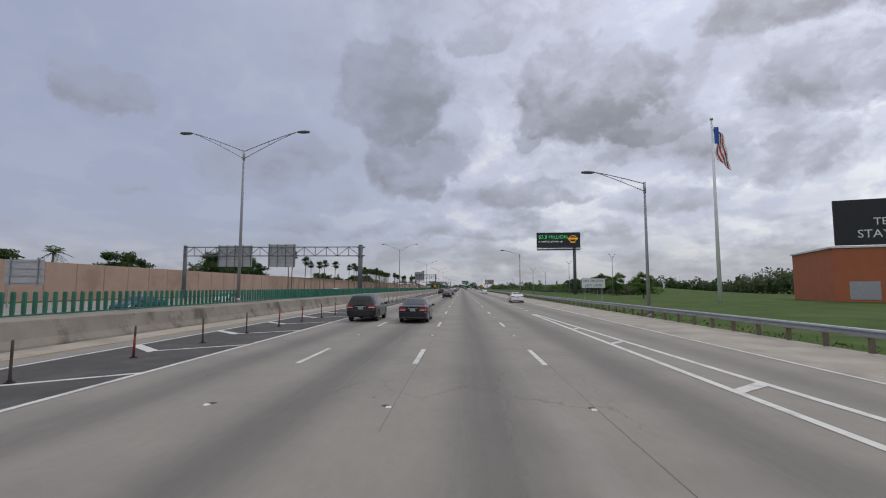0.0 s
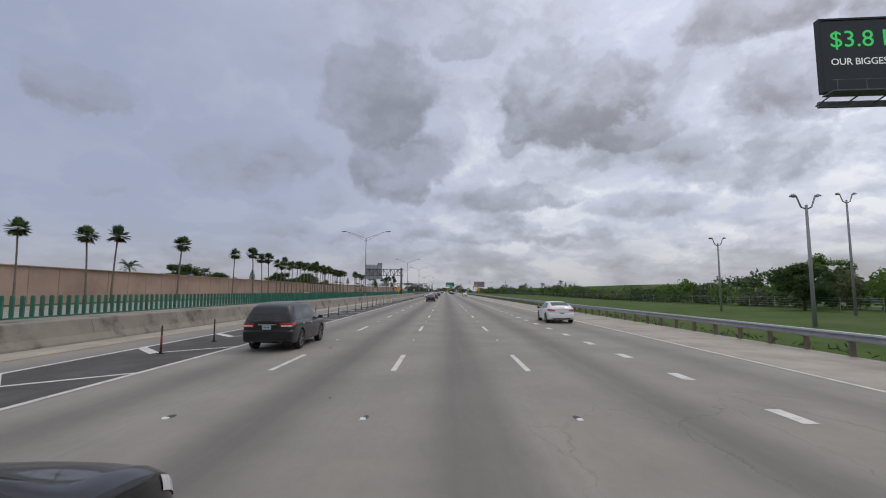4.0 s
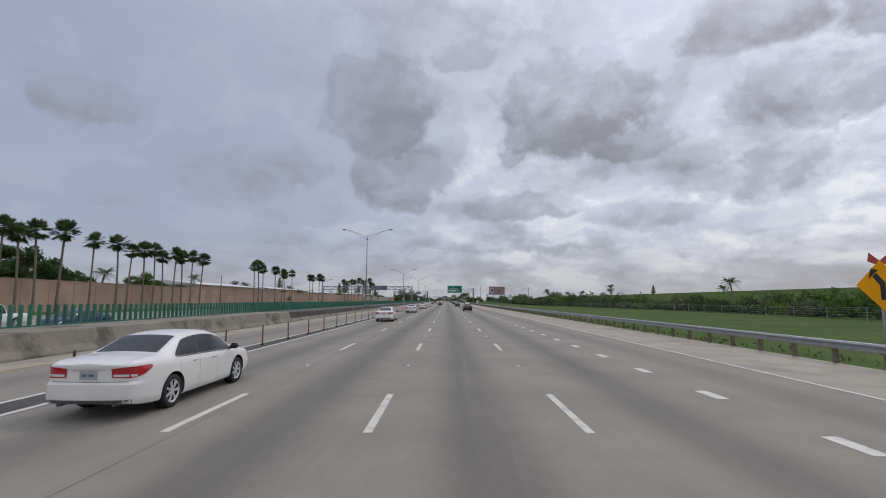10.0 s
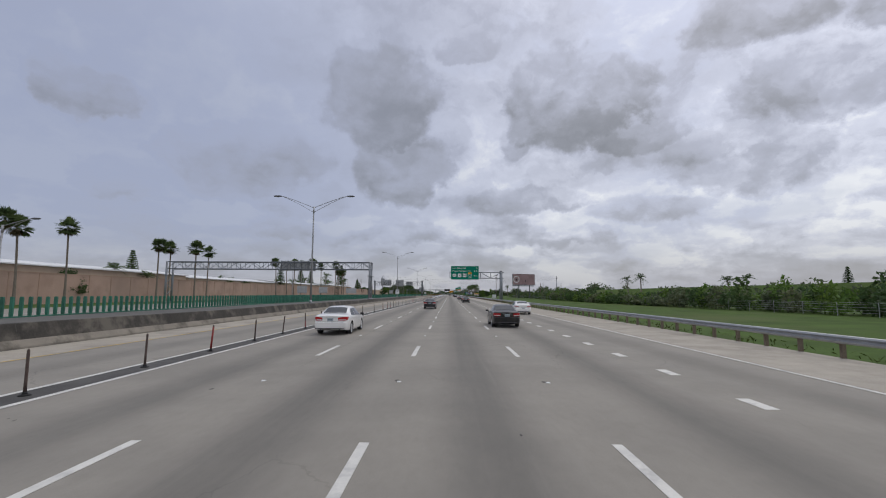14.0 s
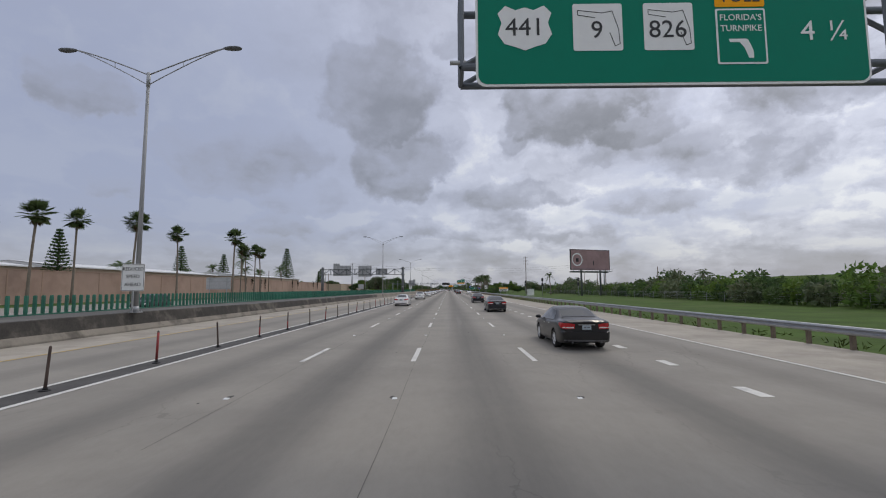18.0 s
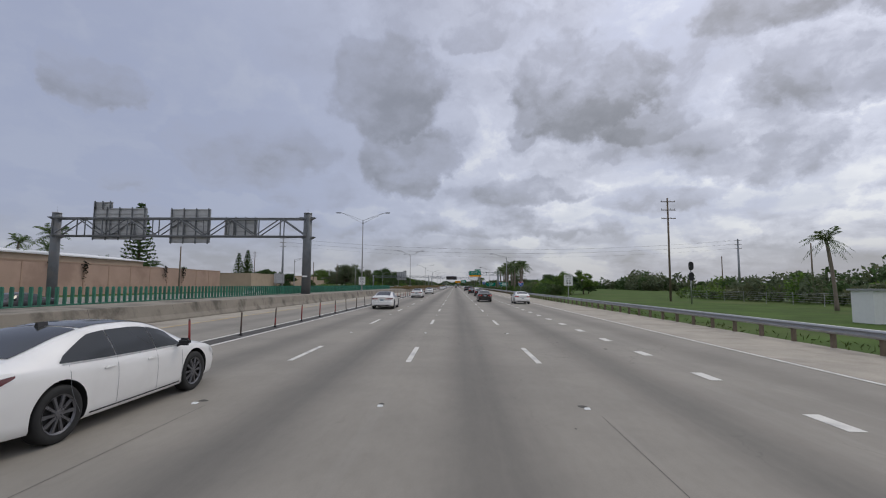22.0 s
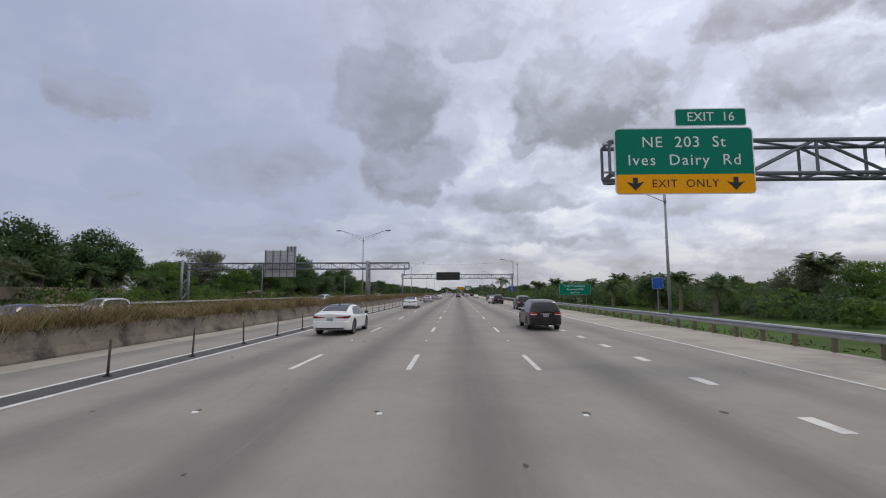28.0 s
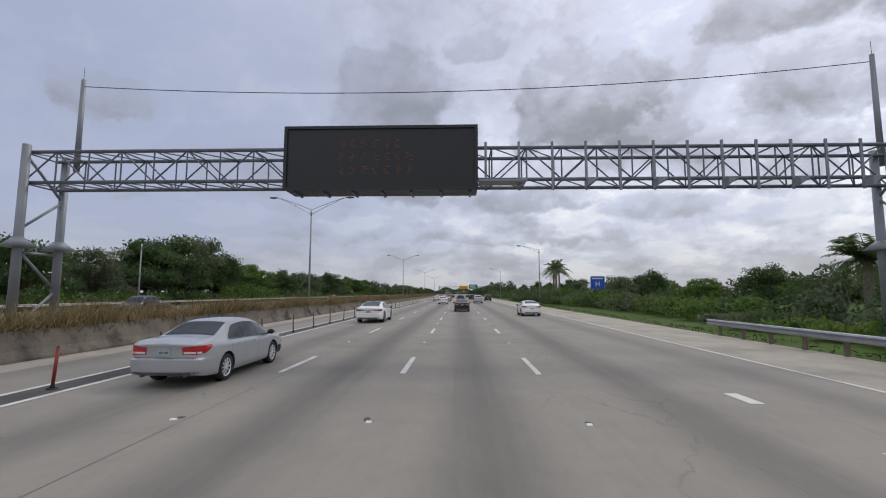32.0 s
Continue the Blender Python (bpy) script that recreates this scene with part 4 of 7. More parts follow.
def build_overhead_signs():
    g = road_sign_truss("overhead_sign", 556.3, 0.1, 15.3, 6.9, 1.75, 15.3, 9.0, "large green overhead road sign with white lettering")
    x0, x1, z0, z1 = 0.4, 8.7, 6.42, 10.5
    back = framed(g, "sign_panel", x0, z0, x1, z1, M_GREEN)
    L = lambda s, size, x, z, al="LEFT": letters(s, size, M_SIGNWHITE, back, (x, -0.016, z), align=al, spacing=1.12)
    L("Ives Dairy Rd", 0.66, x0 + 0.45, z1 - 0.68)
    L("Miami Gardens Dr", 0.66, x0 + 0.45, z1 - 1.5)
    for t, z in (("½", 0.72), ("2 ¾", 1.55), ("4 ¼", 2.95)):
        L(t, 0.62, x1 - 0.35, z1 - z, "RIGHT")
    zc = z0 + 1.28
    shield(back, x0 + 1.05, zc, 1.15, 1.0, "441", -0.008)
    state_marker(back, x0 + 2.6, zc, 1.05, "9", -0.008)
    state_marker(back, x0 + 4.1, zc, 1.05, "826", -0.008)
    toll = plate(back, "toll_panel", x0 + 5.1, zc + 0.42, x0 + 6.15, zc + 0.86, -0.02, M_AMBER, 0.04, 0.008)
    letters("TOLL", 0.36, M_INK, toll, (x0 + 5.62, -0.024, zc + 0.64))
    pike = plate(back, "toll_road_marker", x0 + 5.1, zc - 0.85, x0 + 6.15, zc + 0.38, -0.02, M_SIGNWHITE, 0.04, 0.008)
    plate(pike, "marker_face", x0 + 5.14, zc - 0.81, x0 + 6.11, zc + 0.34, -0.026, M_GREEN, 0.03, 0.005)
    letters("FLORIDA'S", 0.19, M_SIGNWHITE, pike, (x0 + 5.62, -0.03, zc + 0.17))
    letters("TURNPIKE", 0.19, M_SIGNWHITE, pike, (x0 + 5.62, -0.03, zc - 0.07))
    bm = bmesh.new()
    prism(bm, [(x0 + 5.35 + a, zc - 0.3 + b) for a, b in ((0, 0), (0.02, -0.07), (0.22, -0.07), (0.32, -0.2), (0.4, -0.42), (0.5, -0.42), (0.5, -0.25), (0.4, -0.02), (0.36, 0.0))], -0.032, -0.027)
    part("peninsula", bm, M_SIGNWHITE, pike)

    g = road_sign_truss("overhead_sign", 869.8, 6.0, 19.0, 6.65, 1.3, 19.0, 8.2, "green and amber overhead exit sign with white lettering")
    x0, x1 = 6.15, 11.4
    back = framed(g, "sign_panel", x0, 5.85, x1, 8.45, M_GREEN, r=0.18)
    letters("NE  203  St", 0.60, M_SIGNWHITE, back, (x0 + 2.62, -0.016, 7.86), spacing=1.12)
    letters("Ives  Dairy  Rd", 0.60, M_SIGNWHITE, back, (x0 + 2.62, -0.016, 7.16), spacing=1.16)
    amber = plate(back, "exit_only_panel", x0 + 0.04, 5.89, x1 - 0.04, 6.62, -0.012, M_AMBER, 0.1, 0.008)
    letters("EXIT  ONLY", 0.43, M_INK, amber, (x0 + 2.62, -0.018, 6.25), spacing=1.12)
    for ax in (x0 + 0.75, x1 - 0.75):
        bm = bmesh.new()
        prism(bm, [(ax - 0.09, 6.5), (ax - 0.09, 6.28), (ax - 0.34, 6.34), (ax, 6.0), (ax + 0.34, 6.34), (ax + 0.09, 6.28), (ax + 0.09, 6.5)], -0.02, -0.013)
        part("arrow", bm, M_INK, amber)
    tab = framed(g, "exit_tab", 8.5, 8.5, 11.2, 9.2, M_GREEN, r=0.1, edge=0.035)
    letters("EXIT  16", 0.50, M_SIGNWHITE, tab, (9.85, -0.016, 8.85))


SHIELD = ((0.0, 0.42), (0.2, 0.38), (0.36, 0.5), (0.5, 0.3), (0.5, 0.0), (0.42, -0.24), (0.22, -0.42), (0.0, -0.5))


def post_sign(name, at, w, h, mat, label, lines=(), ink=M_INK, posts=1, face_z=None, shape=None, foot=-0.1, size=None, turn=0):
    """A sign on one or two posts, facing traffic."""
    x, y, z = at
    ob = thing(name, (x, y, foot), label, "road sign", "roadside signs", turn=turn)
    dz = z - foot
    for i in range(posts):
        px = 0 if posts == 1 else (-0.36 + 0.72 * i) * w
        bm = bmesh.new()
        quad_box(bm, (px - 0.04, 0.03, 0), (px + 0.04, 0.09, dz + h / 2))
        part("post", bm, M_GALV, ob)
    bm = bmesh.new()
    if shape == "diamond":
        prism(bm, [(0, dz - h / 2), (w / 2, dz), (0, dz + h / 2), (-w / 2, dz)], 0, 0.015)
    elif shape == "shield":
        prism(bm, [(w * a, dz + h * b) for a, b in SHIELD] + [(-w * a, dz + h * b) for a, b in SHIELD[-2:0:-1]], 0, 0.015)
    else:
        prism(bm, rounded(-w / 2, dz - h / 2, w / 2, dz + h / 2, min(w, h) * 0.07), 0, 0.015)
    panel = part("panel", bm, mat, ob)
    if shape is None:
        bm = bmesh.new()
        e = 0.03
        for a, b, c, d in ((-w / 2 + e, dz - h / 2 + e, w / 2 - e, dz - h / 2 + e + 0.02), (-w / 2 + e, dz + h / 2 - e - 0.02, w / 2 - e, dz + h / 2 - e), (-w / 2 + e, dz - h / 2 + e + 0.02, -w / 2 + e + 0.02, dz + h / 2 - e - 0.02), (w / 2 - e - 0.02, dz - h / 2 + e + 0.02, w / 2 - e, dz + h / 2 - e - 0.02)):
            quad_box(bm, (a, -0.004, b), (c, 0.0, d))
        part("border", bm, ink, panel)
    for i, (text, s, oz) in enumerate(lines):
        letters(text, s, ink, panel, (0, -0.006, dz + oz))
    return ob


def bars(parent, rows, mat, y=-0.006):
    bm = bmesh.new()
    for x0, z0, x1, z1 in rows:
        quad_box(bm, (x0, y, z0), (x1, y + 0.004, z1))
    part("blurred_lettering", bm, mat, parent)


def build_roadside_signs():
    post_sign("speed_limit_sign", (-17.75, 755.3, 2.85), 1.25, 1.5, M_SIGNWHITE, "white speed limit sign on a median lamp", (("SPEED", 0.3, 0.5), ("LIMIT", 0.3, 0.2), ("55", 0.72, -0.3)), foot=0.97)
    post_sign("reduced_speed_sign", (-17.1, 571.0, 2.85), 1.25, 1.45, M_SIGNWHITE, "white reduced speed sign on a median lamp", (("REDUCED", 0.25, 0.45), ("SPEED", 0.27, 0.05), ("AHEAD", 0.27, -0.38)), foot=0.97)
    post_sign("lane_rule_sign", (20.5, 58, 2.85), 3.6, 1.5, M_SIGNWHITE, "white rectangular lane rule sign on two posts", (("NO TRUCKS", 0.55, 0.32), ("LEFT LANE", 0.55, -0.35)), posts=2)
    for at, lab in (((-16.6, 270.4, 3.05), "orange diamond warning sign with red flags on the median"), ((14.9, 312.7, 2.7), "orange diamond warning sign with red flags by the guardrail")):
        foot = 0.96 if at[0] < 0 else -0.1
        ob = post_sign("warning_sign", at, 1.75, 1.75, M_AMBER, lab, shape="diamond", foot=foot)
        panel = [c for c in ob.children if c.name.startswith("panel")][0]
        dz = at[2] - foot
        if at[0] < 0:
            inner = plate(panel, "speed_plate", -0.42, dz - 0.42, 0.42, dz + 0.42, -0.008, M_AMBER, 0.06, 0.006)
            letters("55", 0.55, M_INK, inner, (0, -0.012, dz + 0.08))
            letters("MPH", 0.22, M_INK, inner, (0, -0.012, dz - 0.28))
        else:
            bm = bmesh.new()
            prism(bm, [(0.1, dz - 0.5), (0.1, dz + 0.1), (-0.18, dz + 0.42), (-0.32, dz + 0.3), (-0.08, dz - 0.0), (-0.08, dz - 0.5)], -0.01, -0.004)
            prism(bm, [(-0.45, dz + 0.22), (-0.1, dz + 0.52), (-0.34, dz + 0.58)], -0.01, -0.004)
            part("symbol", bm, M_INK, panel)
        for s in (-1, 1):
            bm = bmesh.new()
            prism(bm, [(0.02 * s, dz + 0.86), (0.35 * s, dz + 1.12), (0.42 * s, dz + 0.82), (0.16 * s, dz + 0.72)], 0.0, 0.012)
            part("flag", bm, M_TAIL, ob, "small red warning flag")
    ob = post_sign("route_sign", (15.0, 404, 2.9), 0.95, 1.1, M_SIGNWHITE, "white route sign with an arrow on a post")
    panel = [c for c in ob.children if c.name.startswith("panel")][0]
    bm = bmesh.new()
    prism(bm, [(-0.2, 2.8), (-0.05, 2.8), (0.25, 3.2), (0.25, 3.35), (-0.25, 3.35), (-0.25, 3.25), (0.1, 3.25)], -0.008, -0.003)
    part("symbol", bm, M_INK, panel)
    ob = post_sign("notice_sign", (14.8, 670, 2.0), 2.4, 1.1, M_SIGNWHITE, "white and amber notice board on two posts", posts=2)
    panel = [c for c in ob.children if c.name.startswith("panel")][0]
    plate(panel, "amber_strip", -1.15, 2.25, 1.15, 2.6, -0.01, M_AMBER, 0.03, 0.006)
    bars(panel, [(-1.0, 2.02, 1.0, 2.1), (-0.9, 1.86, 0.9, 1.94), (-1.0, 1.7, 0.8, 1.78)], M_INK)
    post_sign("speed_limit_sign", (15.0, 730, 2.9), 1.2, 1.5, M_SIGNWHITE, "white speed limit sign beside the guardrail", (("SPEED", 0.28, 0.5), ("LIMIT", 0.28, 0.2), ("55", 0.7, -0.3)))
    ob = post_sign("route_shield_sign", (15.6, 777.5, 2.55), 1.25, 1.25, M_SIGNWHITE, "blue and red interstate shield sign on a post", shape="shield")
    panel = [c for c in ob.children if c.name.startswith("panel")][0]
    for nm, mat, lo, hi in (("blue_field", M_BLUE, -0.5, 0.2), ("red_crest", M_TAIL, 0.24, 0.5)):
        bm = bmesh.new()
        half = [(1.16 * max(0.0, min(1.0, a / 0.5)) * 0.5, 2.65 + 1.16 * min(max(b, lo), hi)) for a, b in SHIELD if lo <= b <= hi]
        if nm == "blue_field":
            half = [(0.0, 2.65 + 1.16 * 0.2), (0.575, 2.65 + 1.16 * 0.2)] + half
        else:
            half = half + [(0.56, 2.65 + 1.16 * 0.24), (0.0, 2.65 + 1.16 * 0.24)]
        prism(bm, half + [(-a, b) for a, b in half[::-1] if a > 0], -0.008, -0.003)
        part(nm, bm, mat, panel)
    letters("95", 0.62, M_SIGNWHITE, panel, (0, -0.012, 2.55))
    ob = post_sign("place_sign", (14.7, 806, 2.45), 2.3, 1.2, M_GREEN, "green roadside place sign with white lettering", ink=M_SIGNWHITE, posts=2)
    panel = [c for c in ob.children if c.name.startswith("panel")][0]
    bars(panel, [(-0.6, 2.78, 0.6, 2.88), (-0.95, 2.5, 0.95, 2.66), (-0.5, 2.2, 0.5, 2.28)], M_SIGNWHITE)
    post_sign("city_sign", (20.6, 932, 2.65), 5.4, 1.95, M_GREEN, "green city sign with white lettering among shrubs", (("City of Aventura", 0.52, 0.58), ("Aventura Mall", 0.52, 0.02), ("NEXT EXIT", 0.34, -0.58)), ink=M_SIGNWHITE, posts=2)
    ob = post_sign("hospital_sign", (24.4, 1054.8, 4.0), 2.5, 2.3, M_BLUE, "blue hospital sign on two posts", (("H", 1.2, -0.25),), ink=M_SIGNWHITE, posts=2)
    panel = [c for c in ob.children if c.name.startswith("panel")][0]
    bars(panel, [(-0.9, 4.75, 0.9, 4.95)], M_SIGNWHITE)
    ob = post_sign("blue_service_sign", (23.0, 905, 3.2), 1.3, 1.3, M_BLUE, "small blue service sign among shrubs", ink=M_SIGNWHITE)
    for x, y, w, h in ((-44.5, 31, 4.2, 2.6), (-47.0, 638, 5.0, 2.4), (-47, 566, 3.2, 2.2), (-47, 590, 3.2, 2.2), (-47.5, 790, 2.8, 2.6)):
        ob = thing("sign_from_behind", (x, y, -0.1), "grey road sign seen from behind on two posts", "road sign", "signs seen from behind")
        for px in (-0.35, 0.35):
            bm = bmesh.new()
            quad_box(bm, (px * w - 0.06, 0.0, 0), (px * w + 0.06, 0.1, 2.6 + h))
            part("post", bm, M_GALV, ob)
        bm = bmesh.new()
        quad_box(bm, (-w / 2, 0.12, 2.4), (w / 2, 0.15, 2.4 + h))
        part("panel", bm, M_SIGNBACK, ob)
        bm = bmesh.new()
        for i in range(4):
            z = 2.6 + (h - 0.4) * i / 3
            quad_box(bm, (-w / 2 + 0.05, 0.04, z - 0.04), (w / 2 - 0.05, 0.12, z + 0.04))
        part("ribs", bm, M_GALV, ob)


def billboard(name, at, w, h, zlow, label, face, turn=0.0, cols=(0.0,), screen=None):
    ob = thing(name, at, label, "billboard", "billboards", turn=turn)
    for c in cols:
        bm = bmesh.new()
        tube(bm, (c * w, 0.9, 0), (c * w, 0.9, zlow + h * 0.8), 0.55 if len(cols) == 1 else 0.3, 0.5 if len(cols) == 1 else 0.28, 18)
        part("column", bm, M_GANTRY, ob)
    bm = bmesh.new()
    quad_box(bm, (-w / 2, 0, zlow), (w / 2, 0.35, zlow + h))
    bmesh.ops.bevel(bm, geom=bm.edges[:], offset=0.03, segments=1, affect="EDGES")
    panel = part("panel", bm, face, ob)
    bm = bmesh.new()
    for x0, z0, x1, z1 in ((-w / 2 - 0.12, -0.12, w / 2 + 0.12, 0), (-w / 2 - 0.12, h, w / 2 + 0.12, h + 0.12), (-w / 2 - 0.12, 0, -w / 2, h), (w / 2, 0, w / 2 + 0.12, h)):
        quad_box(bm, (x0, -0.06, zlow + z0), (x1, 0.4, zlow + z1))
    part("frame", bm, M_INK, panel)
    bm = bmesh.new()
    quad_box(bm, (-w / 2 - 0.3, -1.1, zlow - 0.5), (w / 2 + 0.3, -0.1, zlow - 0.42))
    for i in range(9):
        x = -w / 2 + w * i / 8
        tube(bm, (x, -1.05, zlow - 0.45), (x, -1.05, zlow + 0.25), 0.025, n=6)
        tube(bm, (x, -1.1, zlow - 0.45), (x, 0.9, zlow - 0.7), 0.05, n=6)
    tube(bm, (-w / 2 - 0.3, -1.05, zlow + 0.25), (w / 2 + 0.3, -1.05, zlow + 0.25), 0.025, n=6)
    quad_box(bm, (-w / 2, 0.6, zlow - 0.9), (w / 2, 0.8, zlow - 0.5))
    part("catwalk", bm, M_GANTRY, ob)
    return ob, panel


def build_billboards():
    M_SCREENFACE = material("led_screen_off", (0.025, 0.03, 0.035), 0.5, vary=0.3, scale=0.6, fine=10)
    ob, panel = billboard("digital_billboard", (32.4, 138, -0.1), 14.0, 4.9, 15.6, "dark digital billboard on a single column", M_SCREENFACE, -4, (0.38,))
    lime, white, gold = glow_material("led_green", (0.07, 0.62, 0.16), 0.8), glow_material("led_white", (0.8, 0.85, 0.85), 0.7), glow_material("led_gold", (0.80, 0.36, 0.05), 0.75)
    letters("$3.8 MILLION", 1.62, lime, panel, (-6.5, -0.01, 19.1), name="led_text", align="LEFT")
    letters("OUR BIGGEST JACKPOT YET", 0.66, white, panel, (-6.5, -0.01, 17.55), name="led_text", align="LEFT", spacing=0.95)
    bm = bmesh.new()
    for k in range(20):
        a, b = 2 * math.pi * k / 20, 2 * math.pi * (k + 1) / 20
        bm.faces.new([bm.verts.new((4.75 + 1.25 * q * math.cos(t), -0.01, 18.5 + 1.15 * q * math.sin(t))) for q, t in ((1.0, a), (1.0, b), (0.82, b), (0.82, a))])
    part("led_emblem", bm, gold, panel, "orange ring emblem")
    bars(panel, [(3.1, 18.25, 6.4, 18.85), (3.9, 17.2, 5.6, 17.42)], gold, -0.014)
    poster = material("billboard_pink", (0.34, 0.22, 0.22), 0.6, vary=0.18, scale=0.35, fine=3)
    ob, panel = billboard("poster_billboard", (43.2, 684.5, -0.1), 14.6, 6.0, 7.9, "dusty pink poster billboard on two columns", poster, 23, (-0.2, 0.3))
    bm = bmesh.new()
    tube(bm, (-5.0, -0.012, 10.9), (-5.0, -0.006, 10.9), 2.0, 2.0, 32)
    part("poster_circle", bm, M_SIGNWHITE, panel)
    bm = bmesh.new()
    tube(bm, (-5.0, -0.02, 10.9), (-5.0, -0.014, 10.9), 1.6, 1.6, 32)
    part("poster_ring", bm, poster, panel)
    bars(panel, [(-5.5, 10.2, -4.5, 11.3), (0.9, 9.3, 1.3, 10.6)], M_INK, -0.026)
    # dark advertisement over an orange shop front
    M_ORANGE = material("orange_cladding", (0.42, 0.13, 0.06), 0.8, vary=0.1, scale=0.5)
    ob = thing("storage_building", (72, 62, -0.12), "orange clad building with a dark advertising panel", "building", turn=-20)
    bm = bmesh.new()
    quad_box(bm, (-10, 0, 0), (14, 20, 9.0))
    part("wall", bm, M_ORANGE, ob)
    bm = bmesh.new()
    quad_box(bm, (-10.3, -0.3, 9.0), (14.3, 20.3, 9.3))
    part("roof", bm, M_ROOF, ob)
    bm = bmesh.new()
    quad_box(bm, (-9.6, -0.35, 9.4), (10, -0.05, 17.0))
    panel = part("advertising_panel", bm, M_PANEL, ob)
    letters("TEMPOR", 1.7, M_SIGNWHITE, panel, (-4.4, -0.37, 13.2), name="lettering", align="LEFT")
    letters("STAY SAF", 1.9, M_SIGNWHITE, panel, (-6.6, -0.37, 11.2), name="lettering", align="LEFT")
    for x in (-8, 0, 8):
        bm = bmesh.new()
        quad_box(bm, (x, -0.05, 0.4), (x + 4, -0.02, 3.4))
        part("shutter_door", bm, M_GALV, ob)
    # flag pole
    ob = thing("flag_pole", (43.0, 64, -0.12), "tall white flag pole with a furled striped flag", "flag pole")
    bm = bmesh.new()
    tube(bm, (0, 0, 0), (0, 0, 31), 0.34, 0.16, 14)
    part("pole", bm, M_SIGNWHITE, ob)
    bm = bmesh.new()
    bmesh.ops.create_uvsphere(bm, u_segments=10, v_segments=8, radius=0.28, matrix=Matrix.Translation((0, 0, 31.2)))
    part("finial", bm, M_GALV, ob)
    for s in range(7):
        bm = bmesh.new()
        rows = []
        for i in range(13):
            z = 29.8 - i * 0.5
            rows.append([(0.25 + s * 0.26 + 0.3 * math.sin(i * 0.5 + s * 0.4) * (i / 12) + i * 0.05, 0.25 * math.sin(i * 0.8 + s), z - s * 0.25), (0.52 + s * 0.26 + 0.3 * math.sin(i * 0.5 + s * 0.4 + 0.4) * (i / 12) + i * 0.05, 0.25 * math.sin(i * 0.8 + s + 1), z - (s + 1) * 0.25)])
        extrude_profile(bm, rows)
        part("flag_stripe", bm, M_TAIL if s % 2 else M_SIGNWHITE, ob)
    bm = bmesh.new()
    quad_box(bm, (0.2, -0.3, 26.8), (0.95, -0.26, 29.7))
    part("flag_canton", bm, M_BLUE, ob)


build_lamps()
build_gantries()
build_overhead_signs()
far_portal()
build_roadside_signs()
build_billboards()

# ---- roadside: guardrail, delineators, studs, noise wall ----


def build_guardrail():
    holder = thing("guardrail", (0, 0, 0), "galvanised steel guardrail on posts beside the shoulder", "guardrail", kind="structure")
    bm = bmesh.new()
    ys = [Y0 + i * 10.0 for i in range(int((RAIL_END - Y0) / 10) + 1)]
    prof = ((0.0, 0.82), (-0.05, 0.80), (-0.08, 0.745), (-0.02, 0.70), (0.0, 0.67), (-0.02, 0.64), (-0.08, 0.595), (-0.05, 0.54), (0.0, 0.52))
    extrude_profile(bm, [[(RAIL_X + a, y, b) for a, b in prof] for y in ys])
    part("rail_beam", bm, M_GALV, holder)
    bm = bmesh.new()
    quad_box(bm, (0.09, -0.06, -0.15), (0.23, 0.06, 0.80))
    post = to_mesh("rail_post", bm, M_WOOD)
    bm = bmesh.new()
    quad_box(bm, (0.0, -0.07, 0.5), (0.09, 0.07, 0.82))
    block = to_mesh("spacer_block", bm, M_WOOD)
    rest = bmesh.new()
    k = -20.0
    n = 0
    while k < RAIL_END:
        if 560 < k < 1000 and n < 230:
            a = part("rail_post", post, None, holder)
            a.location = (RAIL_X, k, 0)
            b = part("spacer_block", block, None, a)
            n += 1
        else:
            quad_box(rest, (RAIL_X + 0.09, k - 0.06, -0.15), (RAIL_X + 0.23, k + 0.06, 0.80))
            quad_box(rest, (RAIL_X, k - 0.07, 0.5), (RAIL_X + 0.09, k + 0.07, 0.82))
        k += 1.905
    part("posts_beyond", rest, M_WOOD, holder, recalc=False)["kind"] = "stuff"


def build_delineators():
    bm = bmesh.new()
    sweep(bm, [(0, 0, 0.03), (0, 0, 0.3), (0, 0, 0.62), (0, 0, 0.92), (0, 0, 0.96)], [0.036, 0.031, 0.030, 0.030, 0.018], 10)
    shaft = to_mesh("post", bm, M_POST_DARK)
    sleeves = []
    for lo, hi in ((0.10, 0.46), (0.10, 0.62), (0.12, 0.90)):
        bm = bmesh.new()
        tube(bm, (0, 0, lo), (0, 0, hi), 0.036, 0.034, 10)
        sleeves.append(to_mesh("red_sleeve", bm, M_POST_RED))
    bm = bmesh.new()
    tube(bm, (0, 0, 0), (0, 0, 0.03), 0.12, 0.09, 12)
    tube(bm, (0, 0, 0.03), (0, 0, 0.08), 0.055, 0.042, 10)
    base = to_mesh("rubber_base", bm, M_RUBBER)
    rng = random.Random(3)
    for k in range(298):
        y = -14.0 + k * 3.66
        if rng.random() < 0.05:
            continue
        x = (lerp(OUTER, y) + lerp(EDGE_L, y)) / 2 - 0.02 + rng.uniform(-0.06, 0.06)
        red = rng.random() < 0.4
        ob = thing("lane_delineator", (x, y, 0.004), "weathered flexible lane post with a faded red sleeve" if red else "weathered flexible lane post on a rubber base", "traffic post", "lane delineators", turn=rng.uniform(0, 360))
        ob.rotation_euler = (radians(rng.gauss(0, 1.8)), radians(rng.gauss(0, 1.8)), ob.rotation_euler.z)
        part("rubber_base", base, None, ob)
        post = part("post", shaft, None, ob)
        if red:
            part("red_sleeve", sleeves[rng.randrange(3)], None, post)


